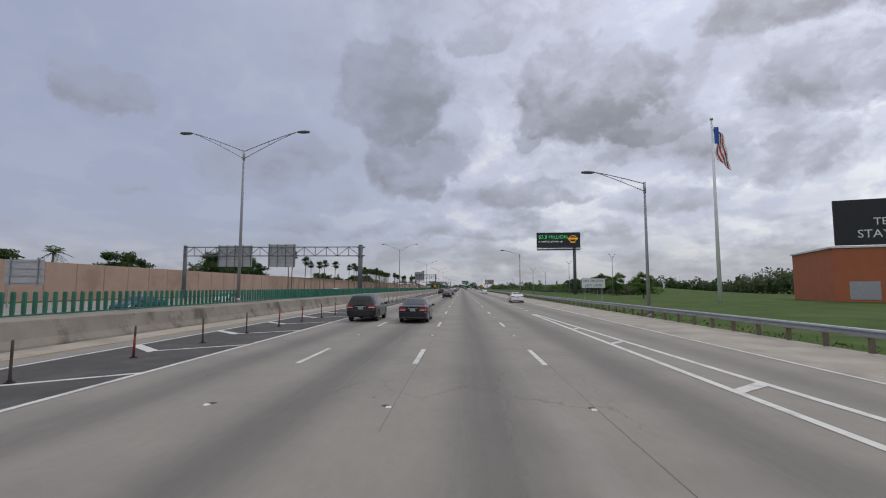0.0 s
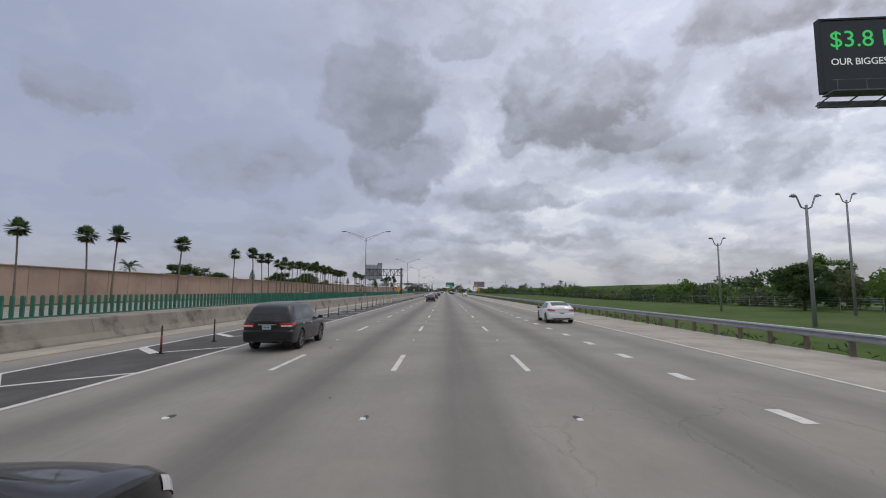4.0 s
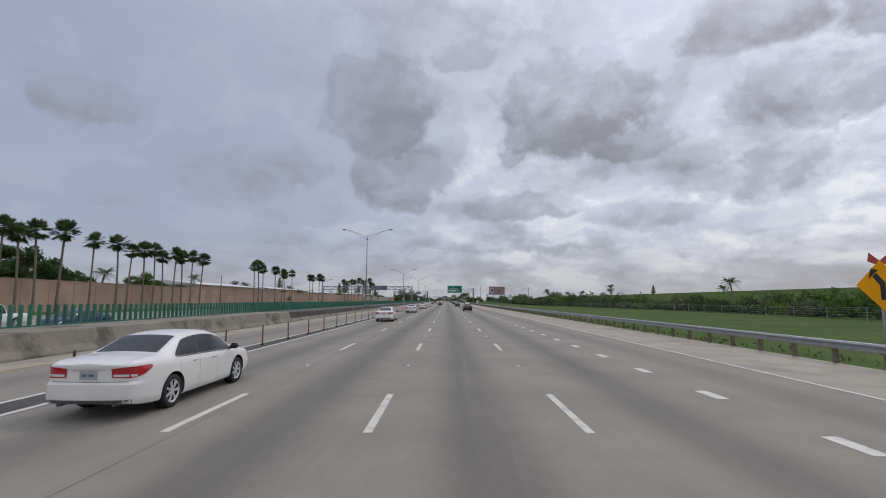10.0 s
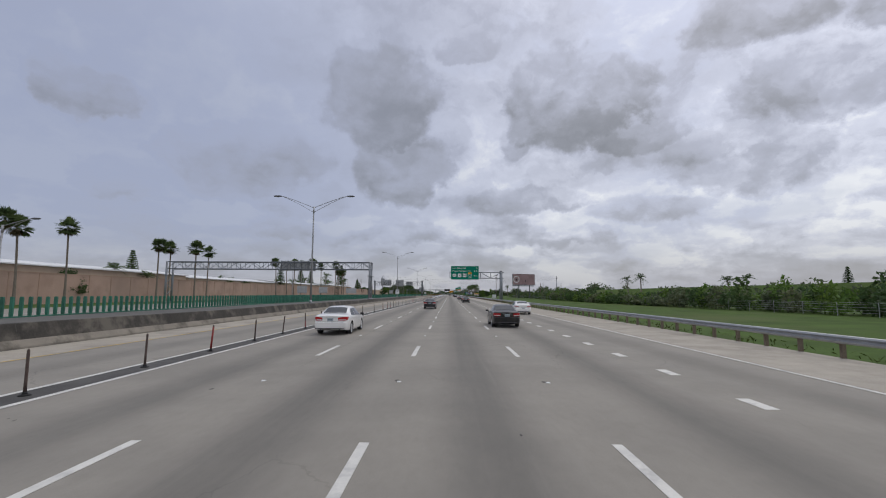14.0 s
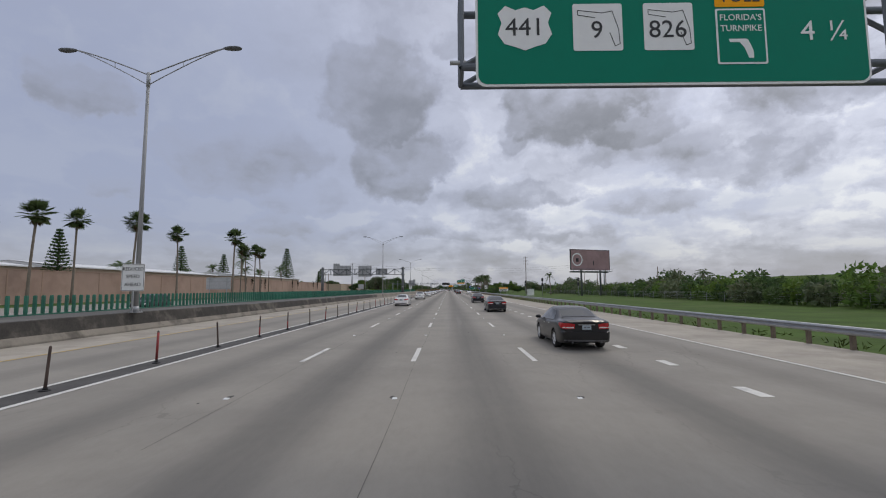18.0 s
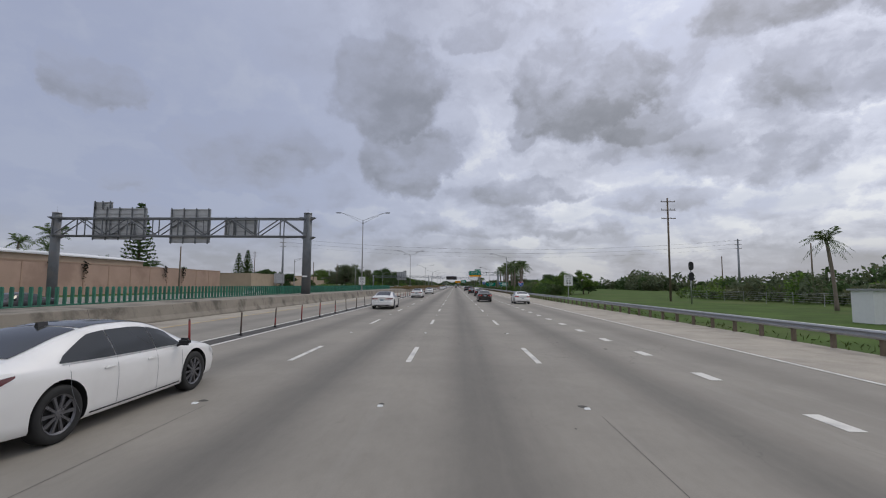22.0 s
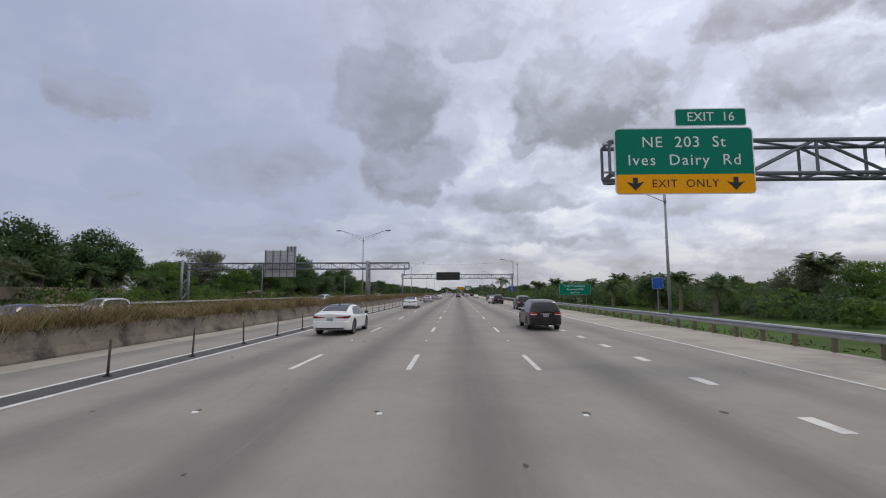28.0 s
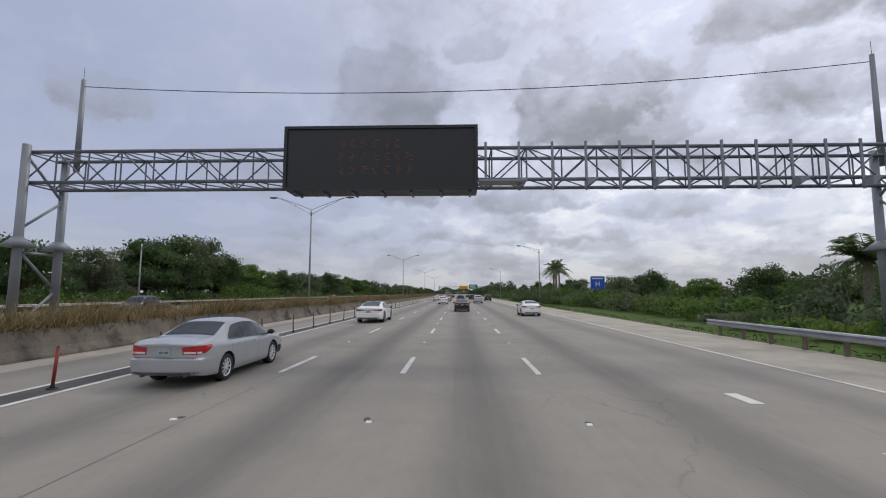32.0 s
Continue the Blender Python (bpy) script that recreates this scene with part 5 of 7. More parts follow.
def build_studs():
    bm = bmesh.new()
    pts = [(-0.05, -0.05, 0.0), (0.05, -0.05, 0.0), (0.05, 0.05, 0.0), (-0.05, 0.05, 0.0), (-0.04, -0.02, 0.02), (0.04, -0.02, 0.02), (0.04, 0.02, 0.02), (-0.04, 0.02, 0.02)]
    v = [bm.verts.new(p) for p in pts]
    for f in ((4, 5, 6, 7), (0, 1, 5, 4), (1, 2, 6, 5), (2, 3, 7, 6), (3, 0, 4, 7)):
        bm.faces.new([v[i] for i in f])
    stud = to_mesh("road_stud", bm, M_SIGNWHITE)
    holder = thing("road_studs", (0, 0, 0), "white reflective studs glued between lane dashes", "road marking", kind="structure")
    for x in LINES:
        for k in range(-1, 84):
            a = part("road_stud", stud, None, holder)
            a.location = (x, k * 12.192 + 7.6, 0.003)
    rng = random.Random(17)
    bm = bmesh.new()
    for x in LINES:
        for k in range(-1, 84):
            y = k * 12.192 + 7.6 + rng.uniform(0.08, 0.2)
            u, v, w = x + rng.uniform(-0.08, 0.05), rng.uniform(0.05, 0.09), rng.uniform(0.06, 0.13)
            n = 9
            bm.faces.new([bm.verts.new((u + v * rng.uniform(0.75, 1.2) * math.cos(2 * math.pi * q / n), y + w * rng.uniform(0.75, 1.2) * math.sin(2 * math.pi * q / n), 0.0028)) for q in range(n)])
    part("stud_scars", bm, material("stud_scar", (0.075, 0.07, 0.062), 0.85, vary=0.35), holder)["kind"] = "stuff"
    # sealed lengthwise joints beside the lane lines
    rng = random.Random(8)
    bm = bmesh.new()
    for x in (-4.42, -1.19, 2.46):
        y = Y0
        while y < 1200:
            n = rng.uniform(8, 40)
            if rng.random() < 0.3:
                w = rng.uniform(0.003, 0.006)
                a = [(x + 0.03 * math.sin(t * 0.4) - w, t, 0.0035) for t in np.arange(y, y + n, 2.0)]
                if len(a) > 1:
                    extrude_profile(bm, [[(p[0] + 2 * w, p[1], p[2]), p] for p in a])
            y += n
    structure("road_joints", bm, M_JOINT, "dark sealed joints along the concrete lanes")
    # litter and tar spots
    rng = random.Random(12)
    M_TAR = material("tar_spots", (0.06, 0.056, 0.05), 0.85, vary=0.3)
    bm = bmesh.new()
    for i in range(380):
        x, y = rng.uniform(-7.6, 9.3), rng.uniform(-10, 1100)
        r = rng.choice((0.02, 0.03, 0.04, 0.06)) * rng.uniform(0.6, 1.3)
        n = 7
        bm.faces.new([bm.verts.new((x + r * rng.uniform(0.6, 1.2) * math.cos(2 * math.pi * k / n), y + 1.8 * r * rng.uniform(0.6, 1.2) * math.sin(2 * math.pi * k / n), 0.0032)) for k in range(n)])
    ob = structure("tar_spots", bm, M_TAR, "scattered tar spots and scuffs on the lanes")
    ob["kind"] = "stuff"


def build_wall():
    """Precast noise wall: panels between posts, with a cap."""
    def wall_top(y):
        return 6.0 if y < 340 else 5.65

    holder = thing("noise_wall", (0, 0, 0), "tan precast concrete noise wall with posts and cap", "wall", kind="structure")
    bm = bmesh.new()
    quad_box(bm, (-0.1, 0, -0.2), (0.1, 5.9, 6.0))
    panel = to_mesh("wall_panel", bm, M_WALL)
    bm = bmesh.new()
    quad_box(bm, (-0.16, -0.12, -0.2), (0.16, 0.12, 6.1))
    post = to_mesh("wall_post", bm, M_WALLCAP)
    y = -70.0
    i = 0
    bm = bmesh.new()
    extrude_profile(bm, [[(lerp(WALL, t) + 0.19, t, wall_top(t)), (lerp(WALL, t) + 0.19, t, wall_top(t) + 0.16), (lerp(WALL, t) - 0.19, t, wall_top(t) + 0.16)] for t in [-70.0, 338.0] + [w[0] for w in WALL if -70 < w[0] < 800] + [800.0]])
    part("wall_cap", bm, M_WALLCAP, holder)
    while y < 800:
        x = lerp(WALL, y)
        slope = math.degrees(math.atan2(x - lerp(WALL, y + 5.9), 5.9))
        for me, nm in ((panel, "wall_panel"), (post, "wall_post")):
            ob = part(nm, me, None, holder)
            ob.matrix_basis = pose(x, y, 0, 0, 0, slope) @ Matrix.Diagonal((1, 1, wall_top(y) / 6.0, 1))
        y += 6.0
        i += 1
    # vines hanging over the top
    rng = random.Random(4)
    M_VINE = material("dark_vine", (0.035, 0.03, 0.018), 0.9, vary=0.4, island=0.5)
    pts = []
    for y in (700, 705, 712, 716, 745, 752, 775, 782):
        for k in range(70):
            z = 6.2 - abs(rng.gauss(0, 1.6))
            pts.append((lerp(WALL, y) + 0.28 + rng.uniform(0, 0.2), y + rng.gauss(0, 0.35), z, 0.22))
    leaf_object("wall_vines", pts, M_VINE, "dark vines hanging down the noise wall", rng)


def leaf_object(name, pts, mat, label, rng, stretch=1.0, parent=None):
    """Many small leaf clusters as one joined mesh."""
    me = leaf_mesh(name, pts, mat, rng, stretch)
    ob = new(name, me)
    return tagged(ob, label, "vegetation", "", "stuff")


def leaf_mesh(name, pts, mat, rng, stretch=1.0):
    g = np.random.default_rng(rng.randrange(1 << 30))
    c = np.array([p[:3] for p in pts])
    s = np.array([p[3] for p in pts])[:, None]
    n = len(c)
    u = g.normal(size=(n, 3))
    u /= np.linalg.norm(u, axis=1)[:, None]
    v = np.cross(u, g.normal(size=(n, 3)))
    v /= np.linalg.norm(v, axis=1)[:, None]
    v *= 0.55 * stretch
    w = np.cross(u, v) * 0.35
    q = np.stack([c - u * s, c - v * s + w * s, c + u * s * 1.1, c + v * s + w * s], 1).reshape(-1, 3)
    me = bpy.data.meshes.new(name)
    me.from_pydata(q.tolist(), [], [(4 * i, 4 * i + 1, 4 * i + 2, 4 * i + 3) for i in range(n)])
    me.materials.append(mat)
    return me


# ---- plants ----


def fan_palm(rng, h):
    """Meshes of a tall fan palm: trunk, green head, dead skirt."""
    bm = bmesh.new()
    bx, by = rng.uniform(-0.6, 0.6), rng.uniform(-0.5, 0.5)
    pts = [(bx * (i / 8) ** 2, by * (i / 8) ** 2, h * i / 8 - 0.2) for i in range(9)]
    sweep(bm, pts, [0.30, 0.24, 0.2, 0.18, 0.17, 0.165, 0.16, 0.16, 0.19], 9)
    trunk = to_mesh("trunk", bm, M_TRUNK)
    top = Vector((bx, by, h - 0.1))

    def fans(n, lo, hi, mat, size, droop):
        bm = bmesh.new()
        for i in range(n):
            az = rng.uniform(0, 2 * math.pi)
            el = radians(rng.uniform(lo, hi))
            d = Vector((math.cos(az) * math.cos(el), math.sin(az) * math.cos(el), math.sin(el)))
            side = d.cross(Vector((0, 0, 1))).normalized()
            up = side.cross(d)
            stem = rng.uniform(0.55, 0.95) * size
            c = top + d * stem
            tube(bm, top, c, 0.02, 0.015, 4, caps=False)
            m = 13
            for k in range(m):
                a = radians(-105 + 210 * k / (m - 1))
                ln = size * rng.uniform(0.75, 1.0) * (0.75 + 0.25 * math.cos(a))
                e = d * math.cos(a) + side * math.sin(a)
                mid = c + e * ln * 0.6 - Vector((0, 0, droop * 0.12 * ln))
                tip = c + e * ln - Vector((0, 0, droop * ln * 0.55))
                wv = e.cross(up).normalized() * 0.075 * size + up * 0.03
                v = [bm.verts.new(p) for p in (c, mid - wv, tip, mid + wv)]
                bm.faces.new(v)
        return to_mesh("fronds", bm, mat, False)

    return trunk, fans(44, -48, 88, M_PALM, 1.42, 0.12), fans(14, -78, -42, M_PALM_DRY, 0.85, 0.9)


def feather_palm(rng, h, lean=0.0, n=16, ln=3.0, thick=0.2):
    bm = bmesh.new()
    pts = [(lean * (i / 8) ** 1.6, 0, h * i / 8 - 0.2) for i in range(9)]
    sweep(bm, pts, [thick * 1.35, thick * 1.15, thick, thick, thick, thick, thick * 0.95, thick * 0.9, thick * 0.8], 9)
    trunk = to_mesh("trunk", bm, M_TRUNK)
    top = Vector((lean, 0, h))
    bm = bmesh.new()
    for i in range(n):
        az = 2 * math.pi * (i + rng.random() * 0.6) / n
        el = radians(rng.uniform(-15, 72))
        d = Vector((math.cos(az) * math.cos(el), math.sin(az) * math.cos(el), math.sin(el)))
        flat = Vector((math.cos(az), math.sin(az), 0))
        side = Vector((-math.sin(az), math.cos(az), 0))
        m = 15
        prev = top
        length = ln * rng.uniform(0.8, 1.1)
        for k in range(1, m + 1):
            t = k / m
            p = top + d * length * t + flat * 0.1 * t - Vector((0, 0, length * 0.62 * t * t * (0.6 + 0.5 * math.cos(el))))
            wv = side * 0.02
            bm.faces.new([bm.verts.new(q) for q in (prev - wv, p - wv, p + wv, prev + wv)])
            f = (p - prev).normalized()
            w = length * 0.27 * math.sin(math.pi * min(1, 0.15 + t * 0.85)) ** 0.6
            for s in (-1, 1):
                out = (side * s * 0.85 + f * 0.6 - Vector((0, 0, 0.45))).normalized()
                a = prev + f * rng.uniform(0, 0.1)
                b = a + out * w * rng.uniform(0.8, 1.1)
                g = f * 0.05 * length / 3
                bm.faces.new([bm.verts.new(q) for q in (a - g, a + out * w * 0.5 - g * 1.3, b, a + out * w * 0.5 + g * 1.3)])
            prev = p
    return trunk, to_mesh("fronds", bm, M_PALM, False), None


def put_palm(name, meshes, at, turn, label, group, size=1.0):
    ob = thing(name, at, label, "palm tree", group, turn=turn)
    ob.scale = (size, size, size)
    part("trunk", meshes[0], None, ob)
    part("crown", meshes[1], None, ob)
    if meshes[2]:
        part("dead_fronds", meshes[2], None, ob, "hanging dry brown fronds")
    return ob


def broad_tree(rng, h, r, mat, lobes=14, leaves=3600, size=0.24, trunk_h=None):
    """Trunk with limbs and an uneven crown of leaf clusters."""
    th = trunk_h or h * 0.22
    bm = bmesh.new()
    sweep(bm, [(0, 0, -0.2), (0.05, 0.05, th * 0.5), (0.0, 0.1, th)], [0.3, 0.22, 0.18], 8)
    centres = []
    lobes *= 2
    lean = rng.uniform(0, 2 * math.pi)
    for i in range(lobes):
        a = 2.4 * i + rng.uniform(-0.5, 0.5)
        rr = r * math.sqrt((i + 0.5) / lobes) * rng.uniform(0.55, 1.0) * (1 + 0.22 * math.cos(a - lean))
        dome = 1 - 0.55 * (rr / (r * 1.1)) ** 2
        z = th * 0.9 + (h * 0.93 * dome - th * 0.9) * rng.uniform(0.02, 1.0) ** 0.75
        c = Vector((rr * math.cos(a), rr * math.sin(a), z))
        centres.append((c, r * rng.uniform(0.17, 0.34), (h - th) * rng.uniform(0.07, 0.15)))
        mid = Vector((c.x * 0.4, c.y * 0.4, th + (z - th) * 0.45))
        if i % 2 == 0:
            sweep(bm, [(0, 0.05, th * 0.85), mid, c], [0.13, 0.08, 0.025], 5)
    trunk = to_mesh("trunk", bm, M_BARK)
    pts = []
    per = leaves // lobes
    for c, a, b in centres:
        for k in range(per):
            v = Vector((rng.gauss(0, 1), rng.gauss(0, 1), rng.gauss(0, 1)))
            v.normalize()
            q = rng.uniform(0.35, 1.05) if rng.random() < 0.82 else rng.uniform(1.0, 1.3)
            pts.append((c.x + v.x * a * q, c.y + v.y * a * q, max(0.15, c.z + v.z * b * q * (1.0 if v.z > 0 else 0.7)), size * rng.uniform(0.6, 1.25)))
    return trunk, leaf_mesh("crown", pts, mat, rng)


def put_tree(meshes, at, turn, label, group, size=1.0, name="tree"):
    ob = thing(name, at, label, "tree", group, turn=turn)
    ob.scale = (size, size, size)
    part("trunk", meshes[0], None, ob)
    part("crown", meshes[1], None, ob)
    return ob


def norfolk_pine(rng, h):
    bm = bmesh.new()
    sweep(bm, [(0, 0, -0.2), (0, 0, h * 0.5), (0, 0, h)], [0.32, 0.2, 0.03], 8)
    pts = []
    z = h * 0.22
    while z < h:
        f = (h - z) / h
        reach = 0.25 + 3.4 * f ** 0.85
        for k in range(7):
            a = 2 * math.pi * k / 7 + z
            tipz = z + reach * 0.18
            tube(bm, (0, 0, z), (reach * math.cos(a), reach * math.sin(a), tipz), 0.035, 0.01, 4, caps=False)
            for j in range(11):
                s = (j + 0.5) / 11
                for q in range(2):
                    pts.append((reach * s * math.cos(a) + rng.gauss(0, 0.09), reach * s * math.sin(a) + rng.gauss(0, 0.09), z + reach * 0.18 * s + rng.uniform(-0.16, 0.12), 0.24 * rng.uniform(0.6, 1.2)))
        z += 0.62
    return to_mesh("trunk", bm, M_BARK), leaf_mesh("crown", pts, M_LEAF, rng)


def woods(name, y0, y1, fx, depth, h0, h1, mats, label, rng, step=2.2, per=150, size=0.42):
    """A belt of trees or shrubs too dense to count, as joined leaf clusters."""
    groups = {i: [] for i in range(len(mats))}
    y = y0
    while y < y1:
        for d in np.arange(0, depth, 3.0):
            h = rng.uniform(h0, h1) * (0.75 + 0.25 * math.sin(y * 0.13 + d) + 0.2 * math.sin(y * 0.041 + 1.0))
            cx, cy = fx(y) + d * (1 if fx(y) > 0 else -1) + rng.uniform(-1, 1), y + rng.uniform(-1.2, 1.2)
            r = rng.uniform(1.2, 2.2) * max(1.0, h / 4.5)
            k = rng.randrange(len(mats))
            for i in range(per if d < 4 else per // 2):
                v = Vector((rng.gauss(0, 1), rng.gauss(0, 1), rng.gauss(0, 1)))
                v.normalize()
                q = rng.uniform(0.6, 1.08)
                groups[k].append((cx + v.x * r * q, cy + v.y * r * q, max(0.05, h * 0.5 + v.z * h * 0.5 * q), size * rng.uniform(0.6, 1.3)))
        y += step * rng.uniform(0.8, 1.3)
    for i, pts in groups.items():
        if pts:
            leaf_object(name, pts, mats[i], label, rng)


def build_plants():
    rng = random.Random(21)
    fans = [fan_palm(rng, h) for h in (13.4, 14.2, 12.8, 14.8)]
    row = [(147.5, -62.6, 14.5), (151, -62.8, 13.9), (166.7, -63.4, 12.6), (176, -63.9, 11.6), (190, -64.5, 12.2), (197, -65, 13.2), (221.7, -66.9, 13.8), (250, -65.7, 13.6), (265.7, -67, 15.1), (273.5, -67, 13.9), (279.7, -67.5, 14.3), (288, -67.5, 13.0), (292.5, -67.5, 12.3), (297.5, -67.5, 14.3), (301.5, -67.5, 12.5), (306.5, -67.5, 13.4), (313, -67.5, 13.7), (318.5, -67.5, 14.0), (324, -67.5, 13.4), (330, -67.5, 14.2), (335.5, -67.5, 13.6), (339, -67.5, 14.4), (343, -67.5, 13.2), (347, -67.5, 15.6), (351.5, -67.5, 14.2), (356, -67.5, 13.8), (361, -67.5, 14.4), (366, -67.5, 13.6), (369.5, -67.5, 13.0), (373, -67.5, 14.2), (378, -67.5, 14.6), (386, -67.5, 14.0), (394, -67.5, 14.4), (397.5, -67.5, 13.2), (403, -67.5, 14.0), (407, -67.5, 14.4), (410.5, -67.5, 13.0), (415, -67.5, 14.2), (419, -67.5, 13.6), (423.5, -67.5, 14.4), (428.5, -67.5, 14.0),
           (463.5, -67.2, 14.6), (468, -67.2, 15.2), (471.7, -67.2, 14.0), (485, -67.4, 14.5), (493, -67.4, 14.0), (496.6, -67.4, 13.2), (506.6, -67.5, 14.5), (532.6, -67.5, 13.8), (537, -67.5, 13.6), (548, -67.5, 14.6), (554, -67.5, 14.2), (602, -67.5, 14.4), (612, -67.5, 14.0), (619, -67.5, 15.0), (627, -67.5, 15.2),
           (642.5, -66.2, 17.0), (657, -66.6, 16.0), (684.7, -66.2, 18.4), (690, -66.5, 15.2), (693.7, -66.5, 14.6), (700, -66.5, 15.5), (705, -66.5, 15.2)]
    for i, (y, x, z) in enumerate(row):
        x = lerp(WALL, y) + (4.6 if 440 < y < 630 else 3.2) if y > 240 else x
        m = fans[i % 4]
        base = (13.4, 14.2, 12.8, 14.8)[i % 4]
        put_palm("fan_palm", m, (x, y, -0.12), rng.uniform(0, 360), "tall slender fan palm in front of the noise wall", "fan palms along the wall", z / base)
    feathers = [feather_palm(rng, h, lean, n) for h, lean, n in ((7.0, 0.8, 18), (8.5, -0.6, 20), (6.0, 0.3, 17))]
    spots = []
    for i in range(46):
        y = rng.uniform(0, 830)
        spots.append((rng.uniform(-112, -78), y, rng.uniform(0.95, 1.45)))
    spots += [(-78, 756, 1.65), (-85, 729, 1.7), (-85, 736, 1.5), (-75, 66, 1.0), (-74, 110, 1.1), (-73.5, 215, 1.15)]
    for x, y, s in spots:
        put_palm("coconut_palm", feathers[rng.randrange(3)], (x, y, -0.12), rng.uniform(0, 360), "coconut palm rising behind the noise wall", "palms behind the wall", s)
    royals = [feather_palm(rng, h, 0.2, 26, 3.7, 0.24) for h in (8.2, 9.2)]
    for x, y, s in ((17.6, 821, 1.0), (18.4, 829, 0.95), (20.5, 833, 1.05), (19.0, 840, 1.0), (22.0, 845, 1.1), (19.5, 852, 0.95), (21.5, 858, 1.0), (24.5, 838, 1.05), (26, 850, 1.0), (28.5, 866, 0.8), (21.5, 1075, 1.0), (23, 1085, 1.0), (26, 1092, 0.95), (19.2, 817, 1.0), (23.4, 848, 0.9), (17.8, 846, 0.9), (21.0, 812, 0.95), (25.5, 862, 0.8), (22.5, 826, 1.1)):
        put_palm("royal_palm", royals[rng.randrange(2)], (x, y, -0.12), rng.uniform(0, 360), "royal palm with a smooth grey trunk by the road", "royal palms", s)
    for x, y, s in ((62, 470, 0.85), (66, 478, 0.9), (60, 520, 0.8), (70, 530, 0.9), (58, 560, 0.9), (66, 590, 0.95), (38, 716, 0.85), (62, 395, 0.9), (64, 360, 0.85), (75, 420, 0.8), (52, 640, 0.9)):
        put_palm("coconut_palm", feathers[rng.randrange(3)], (x, y, -0.12), rng.uniform(0, 360), "coconut palm above the shrub belt", "palms beyond the verge", s)
    pine = norfolk_pine(rng, 14.0)
    for x, y, s in ((-90, 795, 1.8), (-92, 700, 1.25), (-100, 745, 1.3), (-82, 640, 1.1), (-88, 850, 1.05), (-86, 853, 0.9), (-90, 862, 1.2), (-95, 330, 0.9), (-98, 560, 1.1), (120, 560, 0.8)):
        put_tree(pine, (x, y, -0.12), rng.uniform(0, 360), "dark layered norfolk pine behind the wall", "norfolk pines", s, "norfolk_pine")
    dates = [feather_palm(rng, h, 0.1, 44, 3.4, 0.3) for h in (3.6, 4.6)]
    for x, y, s in ((-54.5, 906, 1.25), (-55.5, 911, 1.35), (-54, 917, 1.1), (-56, 924, 1.3), (-54.5, 931, 1.15), (-55, 940, 1.2), (-54, 949, 1.0), (-55, 990, 1.1), (-54, 1010, 1.2)):
        put_palm("date_palm", dates[rng.randrange(2)], (x, y, -0.12), rng.uniform(0, 360), "bushy date palm beside the far carriageway", "date palms", s)
    for i in range(18):
        y = 893 + i * 6.5 + rng.uniform(-2, 2)
        put_palm("date_palm", dates[rng.randrange(2)], (rng.uniform(25, 32), y, -0.12), rng.uniform(0, 360), "bushy date palm among the roadside trees", "roadside date palms", rng.uniform(0.75, 1.05))
    trees = [broad_tree(rng, 8.0, 4.6, M_LEAF, 16, 7500, 0.22), broad_tree(rng, 7.0, 4.2, M_LEAF, 15, 6500, 0.22), broad_tree(rng, 8.5, 4.0, M_LEAF_LIGHT, 15, 7000, 0.2), broad_tree(rng, 9.5, 5.2, M_LEAF, 18, 9000, 0.23)]
    full = [broad_tree(rng, 8.0, 4.6, M_LEAF, 18, 9500, 0.155), broad_tree(rng, 7.0, 4.4, M_LEAF_LIGHT, 17, 9000, 0.15), broad_tree(rng, 8.5, 4.2, M_LEAF, 18, 9500, 0.155), broad_tree(rng, 9.0, 5.2, M_LEAF_GREY, 20, 10000, 0.155)]
    for x, y, s, k in ((-80, 60, 1.2, 0), (-76, 78, 1.0, 1), (-82, 92, 1.2, 3), (-62, -2, 1.1, 2), (-78, 30, 1.0, 0), (-78, 127, 1.5, 3), (-80, 138, 1.55, 0), (-79, 148, 1.45, 3), (-80, 160, 1.3, 1), (-78, 262, 1.15, 0), (-84, 252, 1.2, 3), (-80, 190, 0.9, 1), (-78, 345, 1.2, 0), (-84, 338, 1.3, 3), (-84, 376, 1.25, 3), (-85, 385, 1.45, 3), (-84, 394, 1.3, 0), (-86, 402, 1.0, 1), (-84, 419, 1.2, 2), (-85, 428, 1.1, 0), (-84, 437, 0.95, 0),
                       (-80, 515, 1.0, 1), (-84, 606, 1.0, 0), (-56.5, 844, 0.55, 1), (-58, 824, 0.8, 0), (-88, 790, 1.2, 0), (-86, 812, 0.9, 2), (-84, 868, 1.2, 0), (-83, 880, 1.1, 1), (26, 782, 0.7, 2), (30, 788, 0.75, 1), (35, 794, 0.8, 2), (27, 798, 0.75, 0), (39, 803, 0.6, 1), (33, 808, 0.5, 3), (45, 120, 0.8, 2), (49, 150, 1.0, 1), (44, 165, 0.8, 0), (60, 180, 1.0, 2), (40, 88, 0.7, 2)):
        put_tree(trees[k], (x, y, -0.12), rng.uniform(0, 360), ("dark green broad tree behind the noise wall" if x < 0 else "bushy green roadside tree beyond the verge"), "broad trees", s)
    # near trees of the last stretch
    for i in range(52):
        y = 888 + i * 6.8 + rng.uniform(-2, 2)
        k = rng.randrange(4)
        put_tree(full[k], (rng.uniform(-59, -53) if i % 2 else rng.uniform(-68, -61), y, -0.12), rng.uniform(0, 360), "dense green tree beside the far carriageway", "far side trees", rng.uniform(1.1, 1.55))
    for x, y, s, k in ((-54, 998, 1.9, 0), (-56, 1008, 1.75, 2), (-55, 1056, 1.7, 0), (-57, 1066, 1.75, 3), (-56, 1078, 1.5, 0)):
        put_tree(full[k], (x, y, -0.12), rng.uniform(0, 360), "tall spreading dark tree beside the far carriageway", "far side trees", s)
